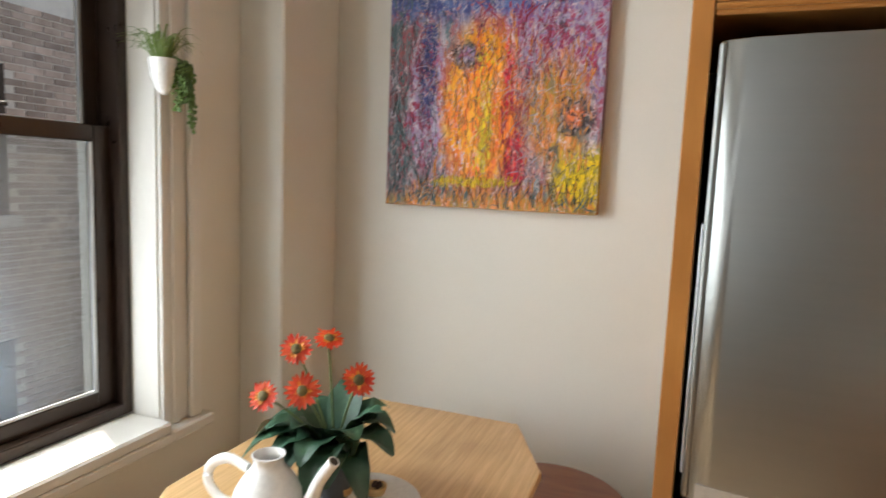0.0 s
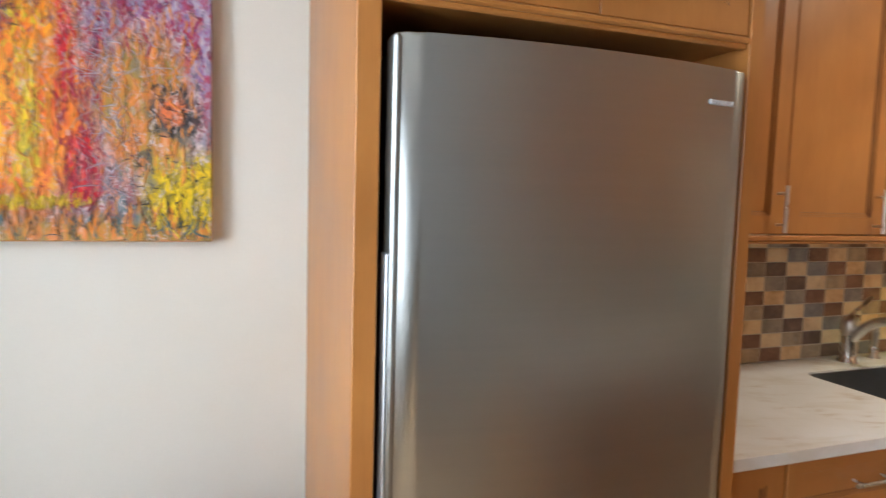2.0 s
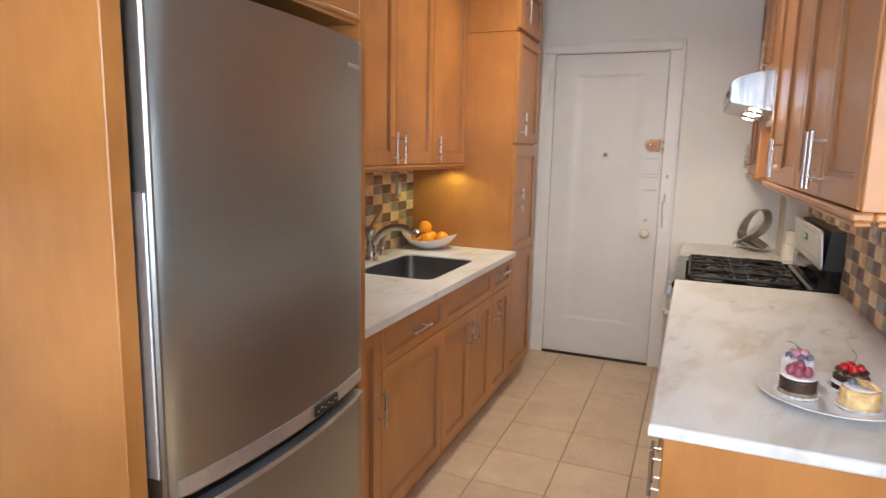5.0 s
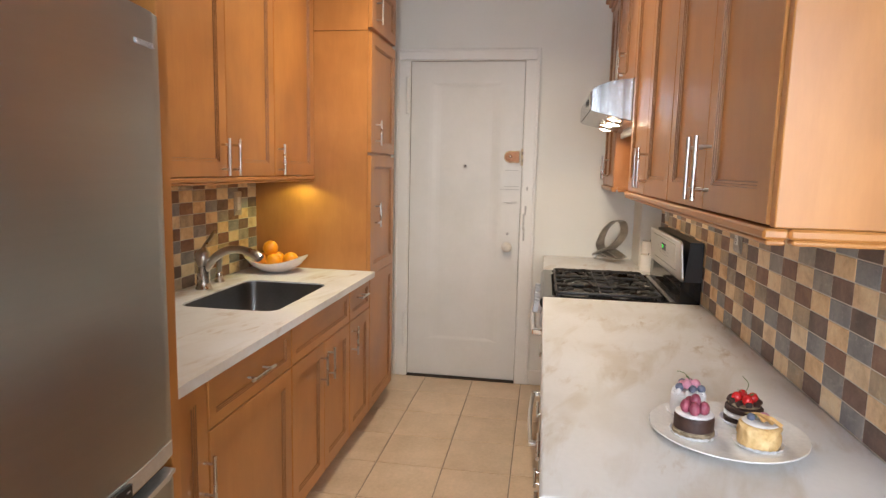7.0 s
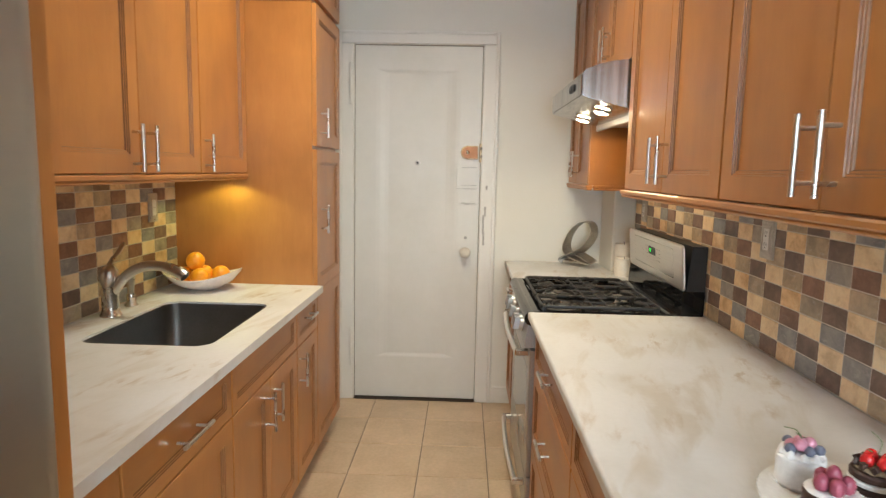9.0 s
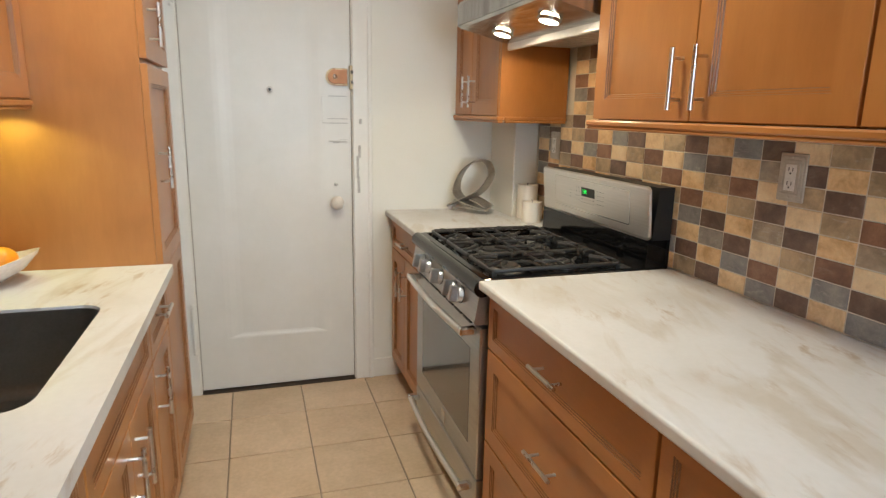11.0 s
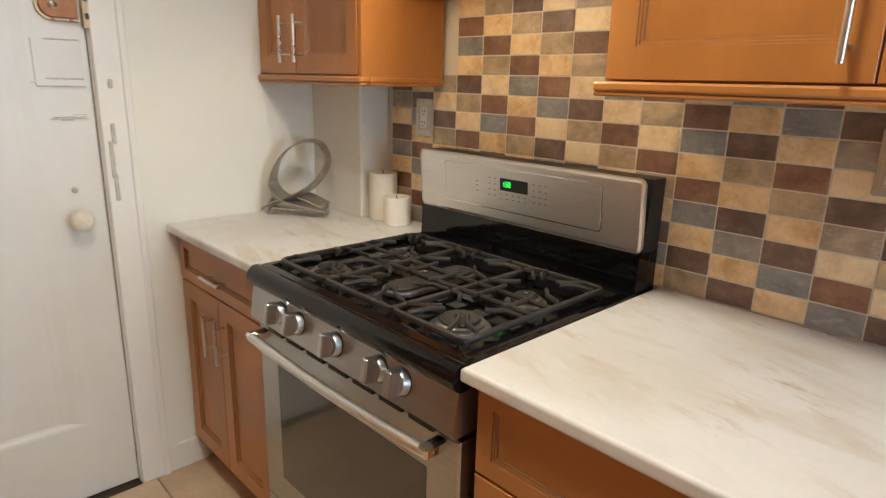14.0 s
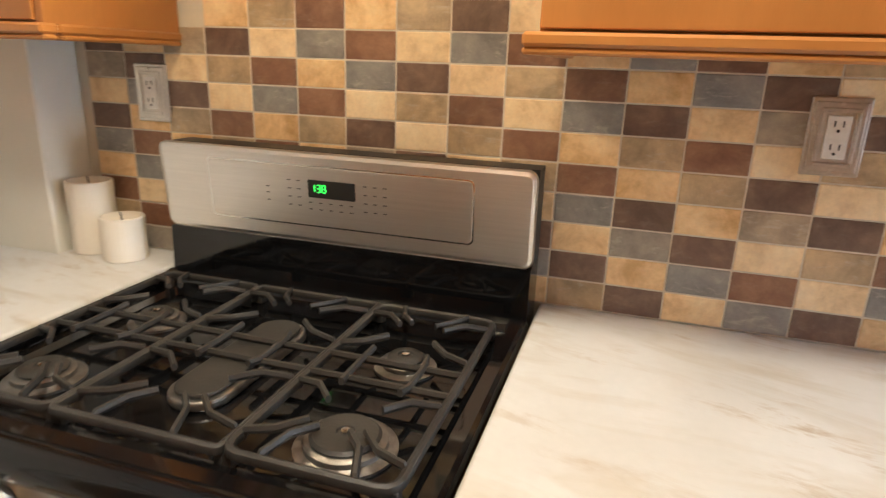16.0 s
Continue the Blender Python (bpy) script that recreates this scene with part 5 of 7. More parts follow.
for cx, cy, r, h, lab in ((3.664, 0.070, 0.048, 0.160, "tall"), (3.562, 0.092, 0.046, 0.094, "short")):
    c = thing("pillar_candle", (cx, cy, TOP), f"{lab} ivory pillar candle on the corner worktop", "candle", "candles by the range")
    part("wax", lathe([(r - 0.002, 0.0), (r, 0.002), (r, h - 0.002), (r - 0.002, h), (r - 0.004, h), (r - 0.005, h - 0.018), (0.001, h - 0.020)], Matrix.Translation((cx, cy, TOP + 0.0005)), 32), CANDLEW, c, smooth=False)
    part("wick", tube(arc([(cx, cy, TOP + h - 0.021), (cx + 0.001, cy, TOP + h - 0.004), (cx + 0.004, cy, TOP + h + 0.008)], 3), 0.0016, 6), BLACKPLASTIC_AND_SHADE, c, "blackened wick")


def ribbon(bm, line, width):
    """A tapering leaf blade along a line, slightly folded."""
    rows = []
    n = len(line)
    for i, q in enumerate(line):
        d = (line[min(i + 1, n - 1)] - line[max(i - 1, 0)]).normalized()
        a = d.cross(Vector((0, 0, 1)))
        a = a.normalized() if a.length > 1e-4 else Vector((1, 0, 0))
        w = width * (1 - (i / (n - 1)) ** 2 * 0.92)
        up = a.cross(d).normalized() * w * 0.4
        rows.append([bm.verts.new(q - a * w + up), bm.verts.new(q), bm.verts.new(q + a * w + up)])
    for r, s in zip(rows, rows[1:]):
        bm.faces.new((r[0], r[1], s[1], s[0])), bm.faces.new((r[1], r[2], s[2], s[1]))


def cake_plate():
    px, py = 1.280, 0.290
    solid("serving_plate", lathe([(0.085, 0.0), (0.10, 0.002), (0.148, 0.012), (0.158, 0.016), (0.157, 0.018), (0.145, 0.016), (0.10, 0.007), (0.001, 0.006)], Matrix.Translation((px, py, TOP + 0.0005)), 48), CERAMIC, "round white glazed plate holding four small cakes", "plate", smooth=True)
    Z = TOP + 0.008

    def doily(t, cx, cy, r):
        bm = bmesh.new()
        n = 40
        ring = [[bm.verts.new((cx + rr * math.cos(2 * math.pi * i / n), cy + rr * math.sin(2 * math.pi * i / n), z)) for i in range(n) for rr, z in ((R + (0.003 if i % 2 else 0), zz),)] for R, zz in ((r - 0.01, Z), (r, Z + 0.0005), (r + 0.007, Z + 0.009), (r + 0.0062, Z + 0.009), (r - 0.001, Z + 0.0012), (r - 0.01, Z + 0.0012))]
        for a, b in zip(ring, ring[1:]):
            for i in range(n):
                bm.faces.new((a[i], a[(i + 1) % n], b[(i + 1) % n], b[i]))
        part("paper_doily", bm, CREAM, t, "white lacy paper doily")

    def berry(t, name, x, y, z, r, material, label, lumpy=True, tall=1.0):
        bm = bmesh.new()
        bmesh.ops.create_icosphere(bm, subdivisions=3, radius=r)
        for v in bm.verts:
            if lumpy:
                v.co *= 1 + 0.10 * abs(math.sin(v.co.x / r * 6.5) * math.sin(v.co.y / r * 6.5 + 1) * math.sin(v.co.z / r * 6.5 + 2))
            v.co.z *= tall
        bm.transform(Matrix.Translation((x, y, z)))
        part(name, bm, material, t, label, True)

    def leaflet(t, x, y, z, turn):
        bm = bmesh.new()
        m = pose(x, y, z, 0, -25, turn)
        v = [bm.verts.new(m @ Vector(p)) for p in ((0, 0, 0), (0.006, 0.004, 0.001), (0.014, 0, 0), (0.006, -0.004, 0.001), (0.006, 0, -0.0015), )]
        for a, b, c in ((0, 1, 4), (1, 2, 4), (2, 3, 4), (3, 0, 4), (0, 3, 1), (1, 3, 2)):
            bm.faces.new((v[a], v[b], v[c]))
        part("garnish_leaf", bm, LEAF_LIGHT, t, "small green leaf")

    crumb = random.Random(8)

    def cake(name, cx, cy, r, layers, label):
        t = thing(name, (cx, cy, Z), label, "cake", "small cakes on the plate")
        doily(t, cx, cy, r)
        z = Z + 0.002
        for lname, h, k, material in layers:
            rough = {CRUMB.name: 0.0024, CREAM.name: 0.0011, NUTS.name: 0.0026}.get(material.name, 0.0004)
            steps = [(r * k, 0.002 + (h - 0.005) * i / 6) for i in range(7)] if h > 0.012 else [(r * k, 0.002), (r * k, h * 0.5), (r * k, h - 0.002)]
            body = lathe([(r * k - 0.003, 0.0)] + steps + [(r * k - 0.003, h), (r * k * 0.6, h), (r * k * 0.3, h), (0.001, h)], Matrix.Translation((cx, cy, z + 0.0002)), 40)
            for v in body.verts:
                if v.co.z > z + 0.001:
                    v.co += Vector((crumb.uniform(-1, 1), crumb.uniform(-1, 1), crumb.uniform(-0.6, 0.6))) * rough
            part(lname, body, material, t, smooth=True)
            z += h
        return t, z

    rnd = random.Random(5)
    t, z = cake("white_cake", 1.370, 0.350, 0.038, [("cream_body", 0.05, 1.0, CREAM), ("cream_top", 0.006, 0.9, CREAM)], "small white cream cake topped with sugared berries")
    for k in range(9):
        a = k * 2.4
        rr = 0.008 + 0.0026 * k
        berry(t, "berry", 1.370 + rr * math.cos(a), 0.350 + rr * math.sin(a), z + (0.014 if k < 3 else 0.007), 0.0105 if k < 4 else 0.0088, PINKB if k < 4 else BLUEB, "sugared pink berry" if k < 4 else "dusty blueberry")
    for k in range(9):
        a = k * 2 * math.pi / 9
        part("cream_swirl", lathe([(0.0075, 0.0), (0.0085, 0.003), (0.006, 0.008), (0.003, 0.012), (0.0005, 0.014)], Matrix.Translation((1.370 + 0.029 * math.cos(a), 0.350 + 0.029 * math.sin(a), z - 0.007)), 10), CREAM, t, "", True)
    leaflet(t, 1.370, 0.350, z + 0.024, 40), leaflet(t, 1.375, 0.345, z + 0.022, 160)
    part("cherry_stem", tube(arc([(1.370, 0.350, z + 0.02), (1.373, 0.360, z + 0.036), (1.381, 0.377, z + 0.038)], 4), 0.0009, 6), STEM, t)
    t, z = cake("raspberry_chocolate_cake", 1.257, 0.363, 0.040, [("nut_base", 0.012, 1.03, NUTS), ("chocolate_body", 0.030, 1.0, CHOC), ("cream_top", 0.005, 0.96, CREAM)], "small chocolate cake topped with raspberries")
    for k in range(5):
        a = k * 1.25 + 0.4
        rr = 0.0 if k == 4 else 0.019
        berry(t, "raspberry", 1.257 + rr * math.cos(a), 0.363 + rr * math.sin(a), z + (0.024 if k == 4 else 0.012), 0.0108, RASP, "dull red raspberry", True, 1.35)
    t, z = cake("strawberry_chocolate_cake", 1.347, 0.237, 0.040, [("chocolate_base", 0.014, 1.0, CHOC), ("cream_layer", 0.010, 1.01, CREAM), ("chocolate_top", 0.014, 0.98, CHOC), ("shavings", 0.007, 0.8, NUTS)], "small layered chocolate cake topped with strawberries")
    for k in range(4):
        a = k * 1.57
        berry(t, "strawberry", 1.347 + 0.017 * math.cos(a), 0.237 + 0.017 * math.sin(a), z + 0.009, 0.0108, STRAW, "glossy red strawberry", False, 1.25)
    for k in range(10):
        a = k * 0.63
        bm = box((-0.006, -0.005, -0.004), (0.006, 0.005, 0.006), 0.001, None, pose(1.347 + 0.029 * math.cos(a), 0.237 + 0.029 * math.sin(a), z + 0.003, 20 * k, 33 * k, 50 * k))
        part("chocolate_shard", bm, CHOC, t)
    leaflet(t, 1.335, 0.23, z + 0.018, -60), leaflet(t, 1.355, 0.24, z + 0.02, 100)
    part("cherry_stem", tube(arc([(1.347, 0.237, z + 0.02), (1.352, 0.230, z + 0.040), (1.367, 0.239, z + 0.052)], 4), 0.0009, 6), STEM, t)
    t, z = cake("crumb_cake", 1.227, 0.243, 0.040, [("crumb_body", 0.046, 1.0, CRUMB), ("cream_top", 0.004, 0.86, CREAM)], "small yellow crumb cake with fruit slices on top")
    berry(t, "berry", 1.245, 0.230, z + 0.005, 0.010, PINKB, "sugared pink berry", True, 0.6)
    berry(t, "berry", 1.231, 0.260, z + 0.006, 0.008, BLUEB, "dusty blueberry")
    leaflet(t, 1.227, 0.250, z + 0.006, 30), leaflet(t, 1.240, 0.262, z + 0.008, 140)
    for k in range(3):
        curl = bmesh.new()
        ribbon(curl, arc([(1.195 + 0.010 * k, 0.216 + 0.012 * k, z + 0.002), (1.212 + 0.008 * k, 0.232 + 0.008 * k, z + 0.012), (1.236 + 0.006 * k, 0.240 + 0.010 * k, z + 0.006), (1.256, 0.252 + 0.006 * k, z + 0.003)], 4), 0.0085)
        part("wafer_curl", curl, CRUMB, t, "thin golden wafer curl", True)


cake_plate()

# ---- dining corner ----


def window():
    y0, y1, z0, z1 = WIN
    w = thing("window_1", (-1.1, (y0 + y1) / 2, z0), "dark bronze double-hung window, closed, facing a brick wall", "window")
    w["kind"] = "structure"
    x = -1.08
    fr = bmesh.new()
    for lo, hi in (((x - 0.12, y0, z0 + 0.03), (x, y0 + 0.03, z1)), ((x - 0.12, y1 - 0.03, z0 + 0.03), (x, y1, z1)), ((x - 0.12, y0 + 0.03, z1 - 0.04), (x, y1 - 0.03, z1)), ((x - 0.12, y0 + 0.03, z0 + 0.03), (x, y1 - 0.03, z0 + 0.062))):
        box(lo, hi, 0.003, fr)
    part("window_frame", fr, FRAMEDARK, w, "dark bronze outer frame")
    mid = 1.53
    for name, xs, za, zb, pane in (("upper_sash", x - 0.075, mid - 0.02, z1 - 0.041, GLASS), ("lower_sash", x - 0.035, z0 + 0.063, mid + 0.022, GLASS)):
        s = bmesh.new()
        a, b = y0 + 0.031, y1 - 0.031
        st, rail = (0.052, 0.045) if name == "lower_sash" else (0.045, 0.04)
        for lo, hi in (((xs - 0.03, a, za), (xs, a + st, zb)), ((xs - 0.03, b - st, za), (xs, b, zb)), ((xs - 0.03, a + st, za), (xs, b - st, za + rail)), ((xs - 0.03, a + st, zb - rail), (xs, b - st, zb))):
            box(lo, hi, 0.003, s)
        sash = part(name, s, FRAMEDARK, w, "dark bronze sash")
        bead = bmesh.new()
        for lo, hi in (((xs - 0.012, a + st, za + rail), (xs - 0.004, a + st + 0.008, zb - rail)), ((xs - 0.012, b - st - 0.010, za + rail), (xs - 0.004, b - st, zb - rail)), ((xs - 0.012, a + st + 0.008, za + rail), (xs - 0.004, b - st - 0.010, za + rail + 0.008))):
            box(lo, hi, 0.001, bead)
        part("glazing_bead", bead, ALU, sash, "pale aluminium glazing bead")
        p = part("pane", box((xs - 0.018, a + st - 0.004, za + rail - 0.004), (xs - 0.014, b - st + 0.004, zb - rail + 0.004), 0), pane, sash, "clear glass pane")
        p.visible_shadow = False
    sc = part("insect_screen", box((x - 0.110, y0 + 0.031, z0 + 0.063), (x - 0.107, y1 - 0.031, mid), 0), SCREEN, w, "bluish insect screen over the lower half")
    sc.visible_shadow = False
    lk = bmesh.new()
    box((x - 0.045, 1.02, mid + 0.023), (x - 0.005, 1.10, mid + 0.033), 0.003, lk)
    tube([(x - 0.025, 1.06, mid + 0.03), (x - 0.02, 1.10, mid + 0.045), (x - 0.02, 1.125, mid + 0.048)], 0.006, 8, lk)
    part("sash_lock", lk, BLACKPLASTIC_AND_SHADE, w, "black sash lock")
    cas = bmesh.new()
    for lo, hi, bv in (((-0.979, y1, z0 + 0.002), (-0.965, y1 + 0.135, z1 + 0.13), 0.003), ((-0.965, y1 + 0.030, z0 + 0.002), (-0.956, y1 + 0.055, z1 + 0.03), 0.004), ((-0.965, y1 + 0.088, z0 + 0.002), (-0.944, y1 + 0.133, z1 + 0.13), 0.006),
                       ((-0.979, y0 - 0.135, z0 + 0.002), (-0.965, y0, z1 + 0.13), 0.003), ((-0.965, y0 - 0.133, z0 + 0.002), (-0.944, y0 - 0.088, z1 + 0.13), 0.006), ((-0.979, y0, z1), (-0.965, y1, z1 + 0.13), 0.003)):
        box(lo, hi, bv, cas)
    part("casing", cas, TRIM, w, "white painted moulded casing")
    jm = bmesh.new()
    box((-1.079, y1 - 0.004, z0 + 0.03), (-0.980, y1 - 0.0005, z1), 0.001, jm)
    box((-1.079, y0 + 0.0005, z0 + 0.03), (-0.980, y0 + 0.004, z1), 0.001, jm)
    part("jamb_lining", jm, TRIM, w)
    sill = bmesh.new()
    box((-1.079, y0 + 0.004, z0 - 0.005), (-0.925, y1 - 0.005, z0 + 0.029), 0.006, sill)
    box((-0.9785, y1 - 0.005, z0 - 0.035), (-0.925, y1 + 0.165, z0), 0.006, sill)
    box((-0.9785, y0 - 0.165, z0 - 0.035), (-0.925, y0 + 0.004, z0), 0.006, sill)
    box((-0.9785, y0 + 0.004, z0 - 0.035), (-0.925, y1 - 0.005, z0 - 0.006), 0.004, sill)
    part("window_sill", sill, TRIM, w, "white painted sill")
    return w


window()


def wall_planter():
    px, py, pz = -0.912, 1.407, 1.695
    p = thing("wall_planter", (px, py, pz), "white cone planter with grass and trailing succulents on the window casing", "plant")
    part("pot", lathe([(0.005, -0.060), (0.018, -0.05), (0.033, -0.015), (0.039, 0.03), (0.036, 0.03), (0.030, -0.012), (0.001, -0.025)], Matrix.Translation((px, py, pz)), 22), CERAMIC, p, "white glazed cone pot", True)
    part("hook", box((-0.955, py - 0.008, pz + 0.005), (px - 0.035, py + 0.008, pz + 0.02), 0.002), TRIM, p)
    rnd = random.Random(3)
    g = bmesh.new()
    for k in range(60):
        a = rnd.uniform(0, 2 * math.pi)
        ln, rise = rnd.uniform(0.05, 0.10), rnd.uniform(0.03, 0.085)
        d = Vector((math.cos(a), math.sin(a), 0))
        o = Vector((px, py - 0.005, pz + 0.02)) + d * 0.014
        ribbon(g, arc([o, o + d * ln * 0.5 + Vector((0, 0, rise)), o + d * ln + Vector((0, 0, rise * rnd.uniform(0.4, 1.0)))], 3), 0.0030)
    part("grass_blades", g, GRASSY, p, "arching pale green blades")
    s = bmesh.new()
    ends = [(0.03, 0.012, -0.10), (0.035, 0.030, -0.055), (0.03, 0.058, -0.125), (0.035, 0.020, -0.075), (0.045, 0.022, -0.05), (0.03, 0.066, -0.150), (0.02, 0.045, -0.07), (0.04, 0.050, -0.085), (0.03, 0.035, -0.04)]
    for dx, dy, dz in ends:
        line = arc([(px, py, pz + 0.03), (px + dx * 0.8, py + dy * 0.8, pz + 0.025), (px + dx, py + dy, pz - 0.02), (px + dx, py + dy + 0.006, pz + dz)], 9)
        tube(line, 0.0015, 5, s)
        for i, q in enumerate(line):
            for j in range(3):
                r = rnd.uniform(0.005, 0.0085)
                off = Vector((rnd.uniform(-1, 1), rnd.uniform(-1, 1), rnd.uniform(-0.4, 0.4))) * 0.008
                bmesh.ops.create_icosphere(s, subdivisions=1, radius=r, matrix=Matrix.LocRotScale(q + off, Euler((rnd.random() * 3, rnd.random() * 3, 0)), (1, 0.75, 0.55)))
    part("trailing_succulent", s, LEAF_LIGHT, p, "trailing green succulent strings", True)


wall_planter()

TT = 0.75


def dining_table():
    t = thing("dining_table", (-0.262, 1.335, 0), "light bamboo dining table with clipped corners", "table")
    x0, x1, y0, y1, cx, cy = -0.635, 0.108, 0.86, 1.822, 0.125, 0.265
    pts = [(x0 + cx, y0), (x1 - cx, y0), (x1, y0 + cy), (x1, y1 - cy), (x1 - cx, y1), (x0 + cx, y1), (x0, y1 - cy), (x0, y0 + cy)]
    part("tabletop", outline(pts, TT - 0.026, TT, 0.006), BAMBOO, t)
    ap = bmesh.new()
    for lo, hi in (((x0 + 0.16, y0 + 0.10, TT - 0.10), (x1 - 0.16, y0 + 0.12, TT - 0.0265)), ((x0 + 0.16, y1 - 0.12, TT - 0.10), (x1 - 0.16, y1 - 0.10, TT - 0.0265)), ((x0 + 0.10, y0 + 0.20, TT - 0.10), (x0 + 0.12, y1 - 0.20, TT - 0.0265)), ((x1 - 0.12, y0 + 0.20, TT - 0.10), (x1 - 0.10, y1 - 0.20, TT - 0.0265))):
        box(lo, hi, 0.002, ap)
    part("apron", ap, BAMBOO, t)
    for lx in (x0 + 0.14, x1 - 0.14):
        for ly in (y0 + 0.16, y1 - 0.16):
            part("leg", box((lx - 0.025, ly - 0.025, 0), (lx + 0.025, ly + 0.025, TT - 0.0265), 0.004), BAMBOO, t)
    return t


dining_table()


def stool():
    cx, cy, h = 0.085, 1.80, 0.56
    s = thing("stool", (cx, cy, 0), "round reddish-brown wooden stool tucked at the table", "stool")
    part("seat", lathe([(0.19, h - 0.032), (0.218, h - 0.024), (0.225, h - 0.012), (0.220, h - 0.003), (0.20, h), (0.14, h - 0.003), (0.001, h - 0.006)], Matrix.Translation((cx, cy, 0)), 40), CHAIRWOOD, s, smooth=True)
    for k in range(4):
        a = radians(45 + 90 * k)
        part("leg", tube([(cx + 0.12 * math.cos(a), cy + 0.12 * math.sin(a), h - 0.03), (cx + 0.17 * math.cos(a), cy + 0.17 * math.sin(a), 0.0)], [0.017, 0.013], 10), CHAIRWOOD, s, smooth=True)
        b = radians(135 + 90 * k)
        part("stretcher", tube([(cx + 0.15 * math.cos(a), cy + 0.15 * math.sin(a), 0.20), (cx + 0.15 * math.cos(b), cy + 0.15 * math.sin(b), 0.20)], 0.009, 8), CHAIRWOOD, s, smooth=True)


stool()


def big_leaf(parent, base, tip, width, droop, name="leaf"):
    """A broad wavy leaf with a midrib fold."""
    base, tip = Vector(base), Vector(tip)
    n, m = 12, 6
    bm = bmesh.new()
    d = tip - base
    side = d.cross(Vector((0, 0, 1)))
    side = side.normalized() if side.length > 1e-4 else Vector((1, 0, 0))
    rows = []
    for i in range(n + 1):
        u = i / n
        c = base + d * u + Vector((0, 0, 1)) * (droop * 4 * u * (1 - u))
        w = width * (math.sin(math.pi * min(1, u * 0.93 + 0.05)) ** 0.8) * (1 + 0.10 * math.sin(9 * u + base.x * 50)) + 0.0006
        rows.append([bm.verts.new(c + side * w * (j / (m / 2) - 1) + Vector((0, 0, 1)) * (abs(j / (m / 2) - 1) * 0.30 * w + 0.10 * w * math.sin(6 * u * 3 + j))) for j in range(m + 1)])
    for a, b in zip(rows, rows[1:]):
        for j in range(m):
            bm.faces.new((a[j], a[j + 1], b[j + 1], b[j]))
    ob = part(name, bm, LEAF, parent, "", True)
    return ob


def flower(parent, head, face, foot, r):
    head, face = Vector(head), Vector(face).normalized()
    part("flower_stem", tube(arc([foot, Vector(foot).lerp(head, 0.6) + Vector((0, 0, 0.01)), head - face * 0.008], 5), 0.0026, 7), STEM, parent, "", True)
    m = Matrix.Translation(head) @ face.to_track_quat("Z", "Y").to_matrix().to_4x4()
    rnd = random.Random(int(head.x * 1000) % 97)
    outer, inner = bmesh.new(), bmesh.new()
    for bm, count, rr, lift, wid in ((outer, 19, r * 1.06, 0.004, 0.0044), (inner, 15, r * 0.62, 0.006, 0.0032)):
        for k in range(count):
            a = 2 * math.pi * (k + rnd.uniform(-0.2, 0.2)) / count
            bend = rnd.uniform(-0.003, 0.006)
            ln = rr * rnd.uniform(0.92, 1.05)
            q = m @ Matrix.Rotation(a, 4, "Z")
            rows = []
            for i, (u, w) in enumerate(((0.15, 0.5), (0.4, 0.85), (0.68, 1.0), (0.88, 0.62), (1.0, 0.08))):
                z = lift * (1 - u) + bend * u * u
                rows.append([bm.verts.new(q @ Vector((ln * u, wid * w * s, z + (0.0012 if s else 0)))) for s in (-1, 0, 1)])
            for a2, b2 in zip(rows, rows[1:]):
                for j in (0, 1):
                    bm.faces.new((a2[j], a2[j + 1], b2[j + 1], b2[j]))
    head_ob = part("flower_head", outer, PETAL, parent, "red-orange gerbera petals", True)
    part("inner_petals", inner, PETAL_IN, head_ob, "orange inner petals", True)
    part("eye", lathe([(0.0105, 0.002), (0.0105, 0.006), (0.007, 0.0085), (0.001, 0.0085)], m, 14), FLOWER_EYE, head_ob, "dark golden centre", True)


